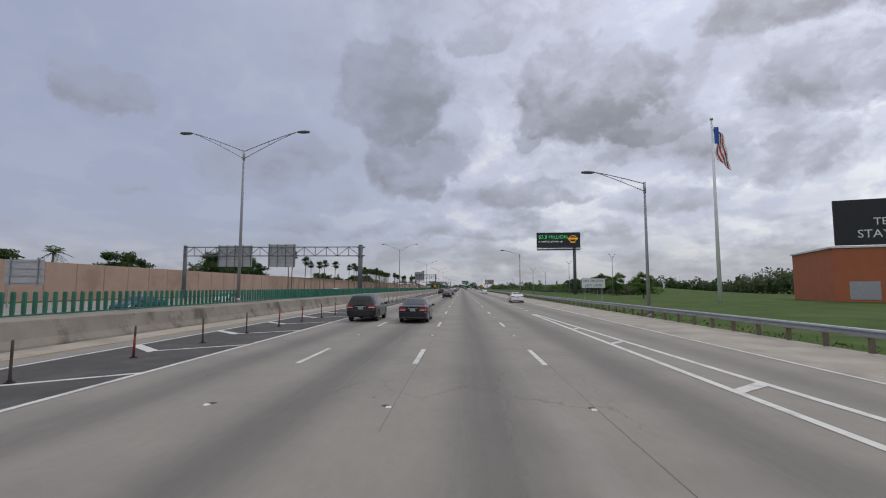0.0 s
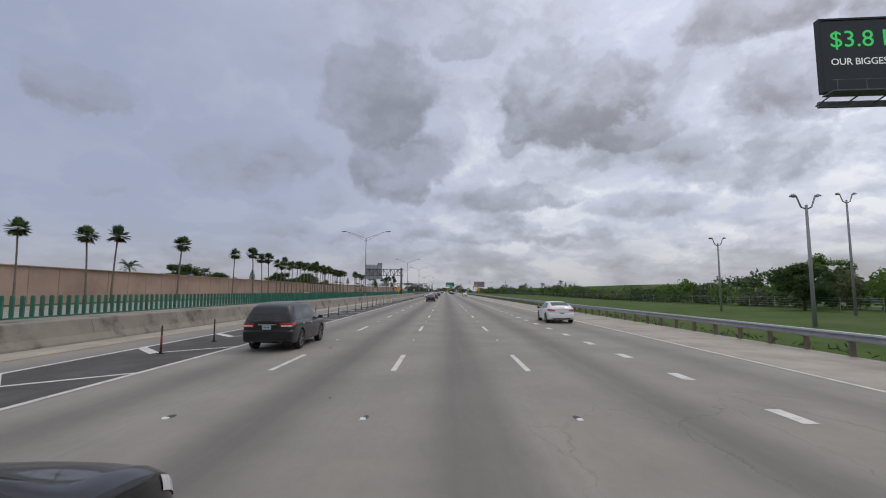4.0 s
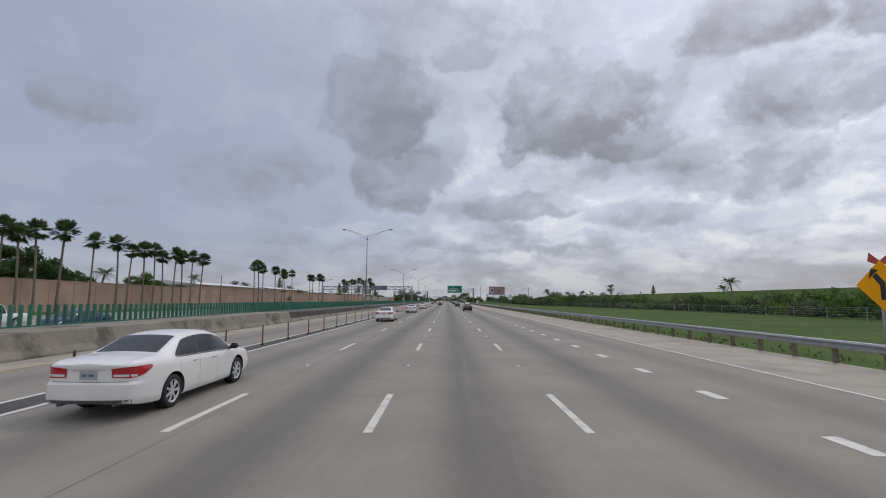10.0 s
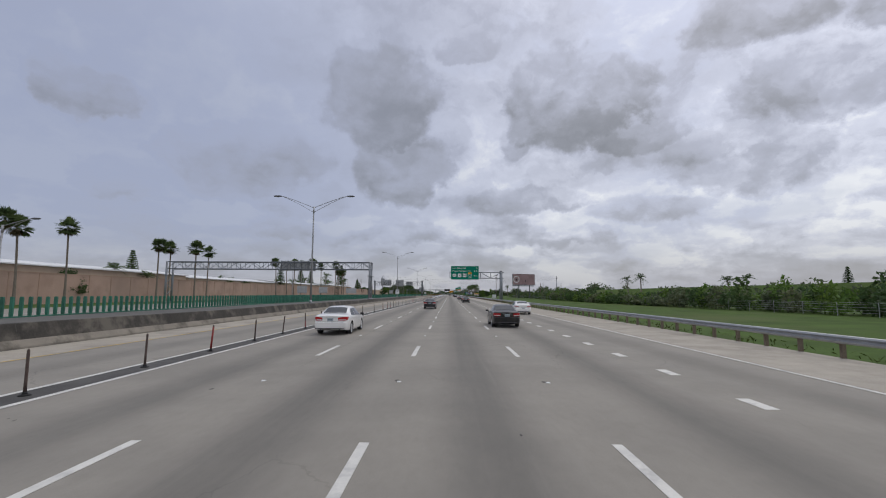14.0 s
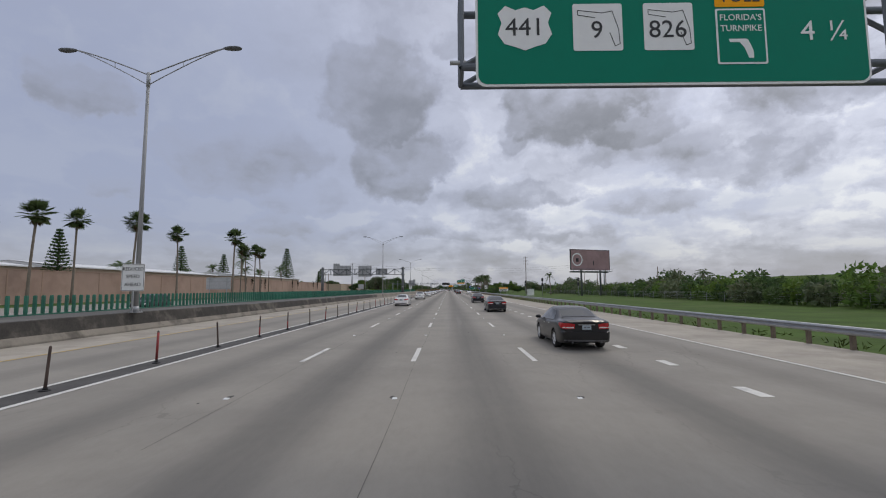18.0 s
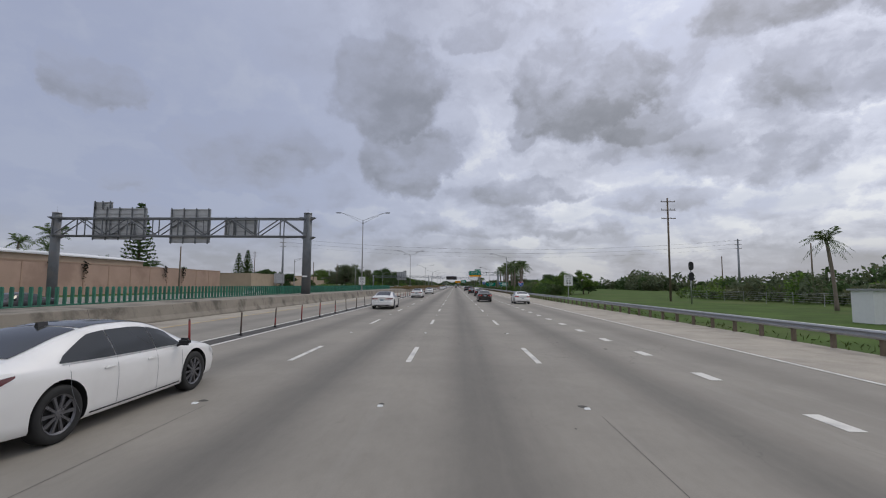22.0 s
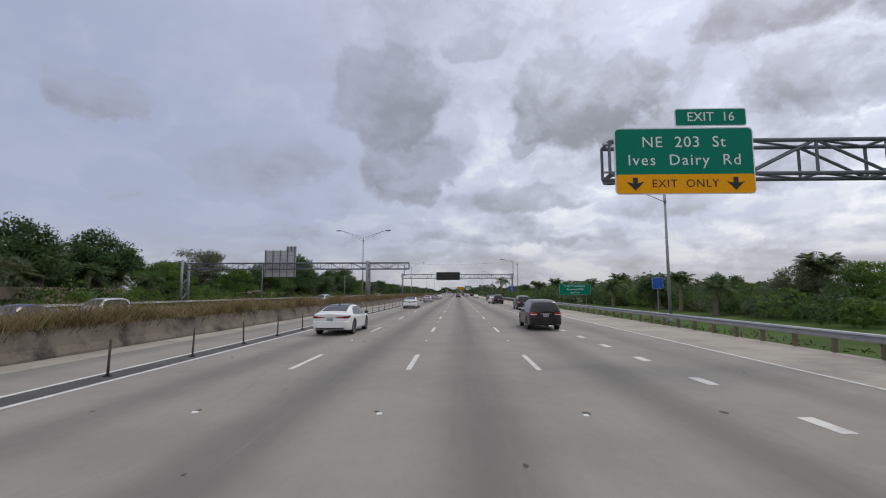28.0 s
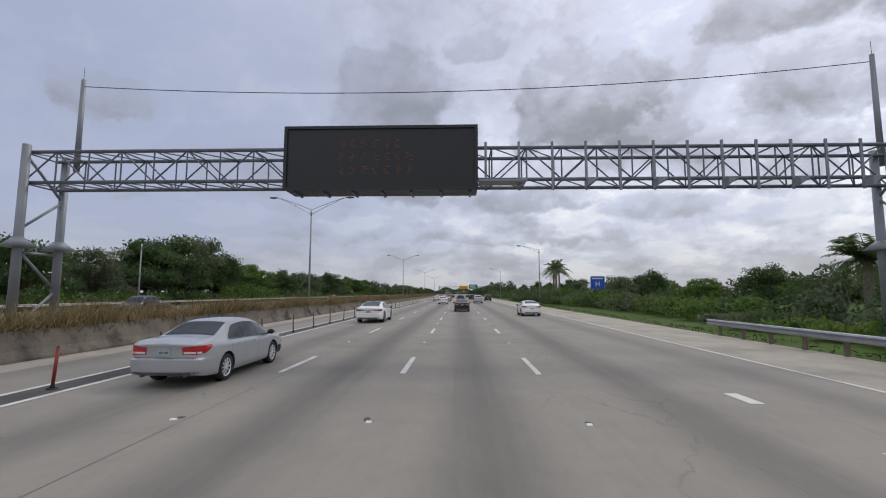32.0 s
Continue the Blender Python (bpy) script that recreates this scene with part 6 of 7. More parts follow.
    for i in range(44):
        y = 868 + i * 8.0 + rng.uniform(-2.5, 2.5)
        put_tree(full[rng.randrange(4)], (rng.uniform(25, 42), y, -0.12), rng.uniform(0, 360), "dense green tree beyond the guardrail", "roadside trees", rng.uniform(0.5, 0.85))
    woods("shrub_belt", 130, 760, lambda y: 52 + 5 * math.sin(y * 0.02) - 0.012 * (y - 130), 9, 2.6, 5.0, (M_LEAF, M_LEAF_GREY, M_LEAF_LIGHT), "dense mixed green shrub belt beyond the grass verge", rng, 2.8, 170, 0.36)
    woods("roadside_shrubs", 778, 1250, lambda y: 19.5 + 2.0 * math.sin(y * 0.05) + (6.5 if 862 < y < 950 else 0), 8, 1.6, 3.6, (M_LEAF, M_LEAF_LIGHT, M_LEAF_GREY), "dense green roadside shrubs behind the guardrail", rng, 2.4, 330, 0.19)
    woods("far_shrubs", 840, 1250, lambda y: -50.0, 8, 1.4, 4.0, (M_LEAF, M_LEAF_LIGHT), "green shrubs along the far carriageway", rng, 2.6, 180, 0.25)
    woods("distant_woods", 1250, 1690, lambda y: 22 + 0.0 * y, 14, 6, 9.5, (M_LEAF, M_LEAF_GREY), "distant dark woods beside the road", rng, 8.0, 160, 0.9)
    woods("distant_woods", 1250, 1690, lambda y: -50, 14, 6, 10, (M_LEAF, M_LEAF_GREY), "distant dark woods beside the road", rng, 8.0, 160, 0.9)
    woods("backdrop_woods", -40, 850, lambda y: -100, 8, 4.5, 8.5, (M_LEAF, M_LEAF_GREY), "dark woods behind the houses", rng, 7.0, 110, 0.8)
    woods("far_tree_line", -60, 330, lambda y: 135 + 12 * math.sin(y * 0.03), 8, 6.0, 10.0, (M_LEAF, M_LEAF_GREY), "distant green tree line beyond the grass", rng, 5.0, 120, 0.8)
    woods("far_tree_line", 700, 1250, lambda y: 118 - 0.05 * (y - 700) + 8 * math.sin(y * 0.04), 8, 6.0, 11.0, (M_LEAF, M_LEAF_GREY), "distant green tree line beyond the grass", rng, 5.0, 120, 0.8)
    pts = []
    for i in range(9000):
        x = rng.uniform(-70, 60)
        h = 8.5 + 2.5 * math.sin(x * 0.21) + 1.6 * math.sin(x * 0.07 + 2)
        pts.append((x, rng.uniform(1706, 1730), rng.uniform(0, 1) ** 0.7 * h, 0.9 * rng.uniform(0.6, 1.2)))
    leaf_object("vista_woods", pts, M_LEAF, "distant dark woods closing the view along the road", rng)
    # weeds along the barrier
    for name, count, mat, lab, tall in (("dry_weeds", 170000, M_DRY, "brown dry grass matted along the median barrier top", 1.0), ("green_weeds", 26000, M_WEED, "scattered green weeds along the median", 0.75)):
        g = np.random.default_rng(len(name))
        y = 806 + 440 * g.random(count) ** 1.3
        x = np.interp(y, [q[0] for q in TOE], [q[1] for q in TOE]) - 0.27 - np.where(g.random(count) < 0.6, np.abs(g.normal(0, 0.8, count)), g.uniform(0, 6.0, count))
        clump = 0.55 + 0.75 * np.sin(y * 0.21 + 1.5 * np.sin(y * 0.05) + x) ** 2
        h = g.uniform(0.25, 0.9, count) * clump * tall
        a = g.uniform(0, 2 * np.pi, count)
        w = g.uniform(0.009, 0.026, count)
        lean = g.normal(0, 0.55, (count, 2)) * h[:, None]
        z = 0.92 - np.where(g.random(count) < 0.3, g.random(count) * 0.4, 0.0) * np.clip((x - np.interp(y, [q[0] for q in TOE], [q[1] for q in TOE]) + 0.75) / 0.4, 0, 1)
        p = np.stack([np.stack([x - w * np.cos(a), y - w * np.sin(a), z], 1), np.stack([x + w * np.cos(a), y + w * np.sin(a), z], 1), np.stack([x + lean[:, 0], y + lean[:, 1], z + h], 1)], 1)
        me = bpy.data.meshes.new(name)
        me.from_pydata(p.reshape(-1, 3).tolist(), [], [(3 * i, 3 * i + 1, 3 * i + 2) for i in range(count)])
        me.materials.append(mat)
        tagged(new(name, me), lab, "vegetation", "", "stuff")
    pts = []
    for i in range(9000):
        y = rng.uniform(-20, 1100)
        pts.append((RAIL_X + rng.uniform(0.15, 1.2), y, 0.0 + rng.uniform(0, 0.22), 0.13))
    leaf_object("rail_grass", pts, M_WEED, "tufts of grass under the guardrail", rng, 0.4)


build_guardrail()
build_delineators()
build_studs()
build_wall()
build_plants()


def build_edges():
    """Banks, houses, poles and wires beside the road."""
    bm = bmesh.new()
    extrude_profile(bm, [[(lerp(TOE, y) - 0.5, y, 0.97), (-16.5, y, 1.05), (-19.0, y, 0.9), (-20.4, y, 0.2)] for y in (806, 830, 842, 900, 1000, 1300)])
    structure("median_bank", bm, M_DIRT, "dry weedy bank of the median")
    bm = bmesh.new()
    extrude_profile(bm, [[(82, y, -0.4), (91, y, -0.4 + 5.6 * k), (112, y, -0.4 + 6.0 * k), (135, y, -0.4)] for y, k in ((150, 0.0), (230, 0.35), (320, 1.0), (420, 1.0), (560, 1.0), (700, 1.0), (800, 0.0))])
    structure("grass_embankment", bm, M_GRASS, "grassy embankment beyond the shrub belt")
    rng = random.Random(31)
    # long low buildings behind the wall
    for x, y, w, ln, h, lab in ((-92, 442, 22, 52, 6.6, "long low building with a white roof behind the wall"), (-92, 500, 22, 60, 6.8, "long low building with a white roof behind the wall"), (-94, 566, 20, 70, 6.4, "long low building with a white roof behind the wall"), (-92, 640, 22, 62, 6.6, "long low building with a white roof behind the wall"), (-90, 716, 24, 64, 6.9, "long low building with a white roof behind the wall"), (-98, 300, 18, 50, 5.8, "low house with a white roof behind the wall")):
        h += 1.1
        ob = thing("warehouse", (x, y, -0.12), lab, "building", "low buildings behind the wall")
        bm = bmesh.new()
        quad_box(bm, (-w / 2, 0, 0), (w / 2, ln, h - 0.4))
        part("wall", bm, M_STUCCO, ob)
        bm = bmesh.new()
        extrude_profile(bm, [[(w / 2 + 0.5, t, h - 0.5), (w / 2 + 0.5, t, h - 0.25), (0, t, h + 1.1), (-w / 2 - 0.5, t, h - 0.25), (-w / 2 - 0.5, t, h - 0.5)] for t in (-0.5, ln + 0.5)])
        prism(bm, [(w / 2 + 0.5, h - 0.45), (0, h + 1.05), (-w / 2 - 0.5, h - 0.45)], -0.5, -0.4)
        part("roof", bm, M_ROOF, ob, "white low-pitched roof")
    ob = thing("roadside_building", (-62, 805, -0.12), "long windowless tan stucco building along the far carriageway", "building")
    bm = bmesh.new()
    quad_box(bm, (-18, 0, 0), (0, 65, 5.3))
    part("wall", bm, M_STUCCO, ob)
    bm = bmesh.new()
    quad_box(bm, (-18.15, -0.15, 5.3), (0.12, 65.15, 5.5))
    part("parapet", bm, M_STUCCO, ob)
    bm = bmesh.new()
    for t in (17, 32, 47, 60):
        quad_box(bm, (0.0, t - 0.12, 0), (0.1, t + 0.12, 5.3))
    part("pilaster", bm, M_STUCCO, ob)
    bm = bmesh.new()
    quad_box(bm, (0.0, 22.2, 3.0), (0.05, 23.9, 4.2))
    part("window", bm, M_GLASS_DARK, ob)
    bm = bmesh.new()
    for t in range(7):
        quad_box(bm, (0.05, 22.2 + t * 0.27, 3.0), (0.1, 22.28 + t * 0.27, 4.2))
    part("window_grille", bm, M_SIGNWHITE, ob)
    ob = thing("roadside_shed", (-63, 873, -0.12), "low tan stucco building beyond a gap", "building")
    bm = bmesh.new()
    quad_box(bm, (-12, 0, 0), (0, 15, 3.9))
    part("wall", bm, M_STUCCO, ob)
    bm = bmesh.new()
    quad_box(bm, (-12.1, -0.1, 3.9), (0.1, 15.1, 4.1))
    part("parapet", bm, M_STUCCO, ob)
    bm = bmesh.new()
    quad_box(bm, (-54.5, 900, -0.1), (-54.1, 925, 2.9))
    quad_box(bm, (-54.5, 960, -0.1), (-54.1, 1000, 2.9))
    structure("garden_wall", bm, M_STUCCO, "low stained garden wall beyond the far road")
    for x, y, h, lean in ((-59.5, 823, 18.4, 1.0), (-86, 860, 16, -0.5), (-56, 846, 11, 0), (-64, 706, 9, 0), (-58, 763, 10, 0), (-72, 440, 10, 0), (95, 823, 18.4, 0), (33, 740, 16, 0), (60, 720, 10, 0), (70, 760, 11, 0), (76, 800, 11, 0), (66, 690, 9, 0), (-53, 870, 11.5, 0)):
        ob = thing("utility_pole", (x, y, -0.12), "weathered timber utility pole with cross arms", "utility pole", "utility poles")
        bm = bmesh.new()
        big = h > 17
        tube(bm, (0, 0, 0), (0.02 * lean, 0.02, h), 0.42 if big else 0.17, 0.24 if big else 0.12, 12)
        part("pole", bm, M_GANTRY_PALE if big else M_WOOD, ob)
        if h > 12:
            for dz in (0.6, 1.9, 3.2):
                bm = bmesh.new()
                quad_box(bm, (-1.1, -0.2, h - dz - 0.06), (1.1, -0.1, h - dz + 0.06))
                arm = part("cross_arm", bm, M_WOOD, ob)
                for s in (-1.0, 0.35, 1.0):
                    bm = bmesh.new()
                    tube(bm, (s, -0.15, h - dz + 0.06), (s, -0.15, h - dz + 0.26), 0.05, 0.03, 6)
                    part("insulator", bm, M_GALV, arm)
    for dz, s in ((0.6, -1.0), (0.6, 1.0), (1.9, -1.0), (1.9, 1.0), (3.2, 1.0)):
        bm = bmesh.new()
        pts = [(-59.5 + s + 154.5 * k / 30, 822.85, 18.28 - dz + 0.2 - 3.6 * (1 - (2 * k / 30 - 1) ** 2)) for k in range(31)]
        sweep(bm, pts, [0.013] * 31, 5)
        ob = part("power_line", bm, M_CABLE)
        tagged(ob, "thin power line spanning the motorway between poles", "cable", "power lines")
    for x, y in ((29.5, 690), (38.5, 682), (31, 730)):
        ob = thing("rail_signal", (x, y, -0.12), "black railway signal on a slim mast", "signal", "railway signals")
        bm = bmesh.new()
        tube(bm, (0, 0, 0), (0, 0, 5.6), 0.09, n=8)
        part("mast", bm, M_GALV, ob)
        for z in (5.0, 3.6):
            bm = bmesh.new()
            prism(bm, rounded(-0.3, z - 0.55, 0.3, z + 0.55, 0.28), -0.2, -0.05)
            part("signal_head", bm, M_INK, ob)
    ob = thing("equipment_hut", (27.5, 700, -0.12), "small pale equipment hut on the verge", "hut")
    bm = bmesh.new()
    quad_box(bm, (-1.1, -0.8, 0), (1.1, 0.8, 2.1))
    part("body", bm, M_SIGNWHITE, ob)
    bm = bmesh.new()
    quad_box(bm, (-1.25, -0.95, 2.1), (1.25, 0.95, 2.22))
    part("roof", bm, M_GALV, ob)
    # steel rail on the outer side of the far road
    far = thing("far_guardrail", (0, 0, 0), "weathered steel guardrail beyond the far carriageway", "guardrail", kind="structure")
    bm = bmesh.new()
    extrude_profile(bm, [[(-47.0 + a, t, b) for a, b in ((0.0, 0.50), (0.07, 0.56), (0.02, 0.65), (0.07, 0.74), (0.0, 0.80))] for t in np.arange(800.0, 1300.0, 20.0)])
    part("rail_beam", bm, M_GALV, far)
    bm = bmesh.new()
    for t in np.arange(800.0, 1280.0, 3.8):
        quad_box(bm, (-47.2, t - 0.07, -0.1), (-47.02, t + 0.07, 0.78))
    part("rail_posts", bm, M_WOOD, far, recalc=False)["kind"] = "stuff"
    # wire fence along the verge
    holder = thing("verge_fence", (0, 0, 0), "low wire fence along the back of the grass verge", "fence", kind="structure")
    bm = bmesh.new()
    tube(bm, (0, 0, -0.1), (0, 0, 1.5), 0.035, n=6)
    post = to_mesh("fence_post", bm, M_GALV)
    y = 120
    while y < 760:
        ob = part("fence_post", post, None, holder)
        ob.location = (44.0, y, 0)
        y += 5.0
    bm = bmesh.new()
    for z in (0.35, 0.65, 0.95, 1.25, 1.45):
        tube(bm, (44.0, 120, z), (44.0, 760, z), 0.012, n=4)
    part("fence_wires", bm, M_GALV, holder)


build_edges()

# ---- vehicles ----
# stations from tail to nose: y, half width, sill, shoulder height, roof half width, top height
SEDAN = ((-2.43, 0.72, 0.33, 0.95, 0.60, 0.99), (-2.38, 0.795, 0.29, 0.985, 0.66, 1.025), (-2.25, 0.86, 0.25, 1.00, 0.69, 1.055), (-2.00, 0.895, 0.22, 1.00, 0.70, 1.075), (-1.62, 0.91, 0.20, 0.99, 0.69, 1.10), (-1.30, 0.915, 0.19, 0.98, 0.655, 1.215), (-0.85, 0.92, 0.19, 0.965, 0.60, 1.385), (-0.45, 0.92, 0.19, 0.955, 0.59, 1.445), (-0.05, 0.92, 0.19, 0.945, 0.59, 1.46), (0.35, 0.92, 0.19, 0.935, 0.59, 1.43), (0.68, 0.915, 0.19, 0.925, 0.605, 1.345), (1.05, 0.91, 0.195, 0.915, 0.655, 1.15), (1.38, 0.905, 0.20, 0.90, 0.69, 0.985), (1.80, 0.89, 0.21, 0.85, 0.68, 0.905), (2.15, 0.85, 0.23, 0.75, 0.65, 0.81), (2.34, 0.77, 0.27, 0.63, 0.60, 0.69), (2.43, 0.64, 0.33, 0.53, 0.50, 0.57))
FASTBACK = ((-2.43, 0.72, 0.33, 0.95, 0.60, 1.00), (-2.38, 0.80, 0.29, 0.98, 0.66, 1.035), (-2.25, 0.865, 0.25, 0.99, 0.68, 1.055), (-2.00, 0.90, 0.22, 0.985, 0.68, 1.085), (-1.62, 0.92, 0.20, 0.965, 0.655, 1.175), (-1.20, 0.925, 0.18, 0.945, 0.615, 1.295), (-0.80, 0.925, 0.18, 0.93, 0.59, 1.375), (-0.40, 0.925, 0.18, 0.92, 0.58, 1.41), (0.00, 0.925, 0.18, 0.91, 0.58, 1.41), (0.40, 0.92, 0.18, 0.905, 0.585, 1.37), (0.75, 0.915, 0.18, 0.90, 0.60, 1.28), (1.10, 0.91, 0.185, 0.89, 0.645, 1.11), (1.45, 0.905, 0.19, 0.875, 0.68, 0.955), (1.85, 0.89, 0.20, 0.83, 0.67, 0.88), (2.18, 0.85, 0.22, 0.73, 0.64, 0.79), (2.35, 0.77, 0.26, 0.61, 0.59, 0.67), (2.43, 0.64, 0.32, 0.51, 0.50, 0.55))
COUPE = ((-2.10, 0.74, 0.35, 0.95, 0.58, 1.00), (-2.05, 0.81, 0.30, 1.00, 0.64, 1.07), (-1.92, 0.87, 0.25, 1.015, 0.665, 1.13), (-1.70, 0.905, 0.22, 1.01, 0.65, 1.215), (-1.30, 0.92, 0.20, 0.985, 0.61, 1.335), (-0.85, 0.92, 0.19, 0.96, 0.585, 1.405), (-0.40, 0.92, 0.19, 0.945, 0.58, 1.43), (0.00, 0.915, 0.19, 0.93, 0.58, 1.42), (0.35, 0.91, 0.19, 0.92, 0.59, 1.355), (0.70, 0.905, 0.195, 0.91, 0.63, 1.18), (1.05, 0.90, 0.20, 0.895, 0.67, 0.99), (1.45, 0.885, 0.21, 0.84, 0.65, 0.90), (1.82, 0.84, 0.23, 0.73, 0.62, 0.79), (2.03, 0.75, 0.27, 0.61, 0.58, 0.67), (2.12, 0.62, 0.33, 0.51, 0.50, 0.56))
SUV = ((-2.36, 0.78, 0.40, 1.02, 0.64, 1.10), (-2.32, 0.85, 0.35, 1.05, 0.68, 1.20), (-2.22, 0.90, 0.31, 1.07, 0.68, 1.40), (-2.05, 0.93, 0.28, 1.075, 0.66, 1.58), (-1.75, 0.94, 0.26, 1.07, 0.645, 1.675), (-1.20, 0.945, 0.25, 1.055, 0.64, 1.72), (-0.60, 0.945, 0.25, 1.04, 0.64, 1.735), (-0.05, 0.945, 0.25, 1.025, 0.64, 1.725), (0.32, 0.945, 0.25, 1.02, 0.635, 1.685), (0.62, 0.94, 0.25, 1.01, 0.645, 1.57), (0.92, 0.935, 0.25, 1.005, 0.68, 1.36), (1.20, 0.93, 0.26, 1.00, 0.72, 1.13), (1.65, 0.92, 0.27, 0.97, 0.73, 1.06), (2.05, 0.88, 0.30, 0.87, 0.69, 0.96), (2.27, 0.80, 0.36, 0.74, 0.63, 0.82), (2.36, 0.70, 0.43, 0.63, 0.55, 0.69))
PICKUP = ((-2.85, 0.86, 0.48, 1.02, 0.78, 1.05), (-2.80, 0.93, 0.44, 1.06, 0.85, 1.10), (-2.60, 0.965, 0.41, 1.07, 0.87, 1.11), (-1.90, 0.98, 0.40, 1.08, 0.87, 1.12), (-1.20, 0.98, 0.40, 1.085, 0.87, 1.125), (-1.06, 0.98, 0.40, 1.09, 0.74, 1.16), (-0.97, 0.98, 0.40, 1.10, 0.67, 1.72), (-0.70, 0.98, 0.40, 1.10, 0.66, 1.83), (0.00, 0.98, 0.40, 1.095, 0.68, 1.86), (0.55, 0.98, 0.40, 1.09, 0.675, 1.83), (0.90, 0.98, 0.40, 1.08, 0.68, 1.70), (1.20, 0.975, 0.40, 1.07, 0.74, 1.38), (1.42, 0.97, 0.40, 1.06, 0.79, 1.19), (2.00, 0.96, 0.41, 1.03, 0.80, 1.14), (2.55, 0.93, 0.43, 0.97, 0.78, 1.05), (2.78, 0.87, 0.47, 0.86, 0.73, 0.93), (2.86, 0.78, 0.52, 0.74, 0.66, 0.80))
# wheel radius, front and rear axle, window splits, rear screen, windscreen, plate height, lamp outline
KINDS = {"sedan": (SEDAN, 0.325, 1.42, -1.38, (-1.30, -0.45, 0.33, 1.12), (-1.56, -0.86), (0.66, 1.34), 0.80, ((0.58, 0.755, 0.915), (1.0, 0.745, 0.945), (1.45, 0.80, 0.96), (1.9, 0.90, 0.955))),
         "fastback": (FASTBACK, 0.36, 1.50, -1.42, (-1.42, -0.48, 0.40, 1.12), (-1.86, -0.84), (0.70, 1.38), 0.74, ((0.40, 0.83, 0.87), (1.0, 0.80, 0.90), (1.35, 0.82, 0.93), (2.0, 0.925, 0.95))),
         "coupe": (COUPE, 0.33, 1.25, -1.28, (-1.40, -0.60, 0.10, 0.85), (-1.80, -1.10), (0.40, 1.0), 0.66, ((0.62, 0.80, 0.90), (1.0, 0.78, 0.94), (1.4, 0.84, 0.97), (1.8, 0.92, 0.97))),
         "suv": (SUV, 0.36, 1.36, -1.36, (-1.95, -1.0, -0.05, 0.98), (-2.27, -2.02), (0.50, 1.16), 0.86, ((0.62, 0.88, 1.00), (1.0, 0.86, 1.02), (1.35, 0.89, 1.03), (1.7, 0.97, 1.03))),
         "pickup": (PICKUP, 0.40, 1.75, -1.75, (-0.90, -0.1, 0.0, 1.22), (-1.03, -0.965), (0.80, 1.38), 0.64, ((0.86, 0.70, 1.02), (1.0, 0.70, 1.03), (1.15, 0.70, 1.03), (1.3, 0.71, 1.02)))}


def station(st, y):
    """The cross section's numbers at y, on a smooth curve through the stations."""
    y = min(max(y, st[0][0]), st[-1][0])
    i = max(k for k in range(len(st) - 1) if st[k][0] <= y)
    a, b = st[i], st[i + 1]
    h = b[0] - a[0]
    t = (y - a[0]) / h
    out = [y]

    def slope(k, c):
        if k == 0 or k == len(st) - 1:
            q = 1 if k == 0 else -1
            return (st[k + q][c] - st[k][c]) / (st[k + q][0] - st[k][0])
        d0 = (st[k][c] - st[k - 1][c]) / (st[k][0] - st[k - 1][0])
        d1 = (st[k + 1][c] - st[k][c]) / (st[k + 1][0] - st[k][0])
        return 0.0 if d0 * d1 <= 0 else 2 * d0 * d1 / (d0 + d1)

    for c in range(1, 6):
        m0, m1 = slope(i, c) * h, slope(i + 1, c) * h
        out.append((2 * t ** 3 - 3 * t ** 2 + 1) * a[c] + (t ** 3 - 2 * t ** 2 + t) * m0 + (3 * t ** 2 - 2 * t ** 3) * b[c] + (t ** 3 - t ** 2) * m1)
    return out


def section(st, y):
    """Half of the cross section at y, from the sill up to the middle of the roof."""
    _, w, s, sh, rw, top = station(st, y)
    g = top - sh
    lo = [(w * 0.82, s), (w * 0.93, s + 0.012), (w * 0.972, s + 0.06), (w * 0.988, s + 0.16), (w * 0.997, s + (sh - s) * 0.42), (w, s + (sh - s) * 0.50), (w, s + (sh - s) * 0.535), (w, s + (sh - s) * 0.57), (w * 0.999, s + (sh - s) * 0.63), (w * 0.992, sh - 0.16), (w * 0.98, sh - 0.085), (w * 0.968, sh - 0.04), (w * 0.945, sh)]
    edge = (rw + (w * 0.945 - rw) * 0.10, top - g * 0.13)
    mid = (w * 0.945 * 0.5 + edge[0] * 0.5 + 0.02 * min(1, g / 0.4), (sh + edge[1]) / 2)
    up = [mid, edge, (rw * 0.97, top - g * 0.05 - 0.004), (rw * 0.86, top - 0.006), (rw * 0.6, top + 0.009), (rw * 0.3, top + 0.016), (0.0, top + 0.018)]
    return lo + up


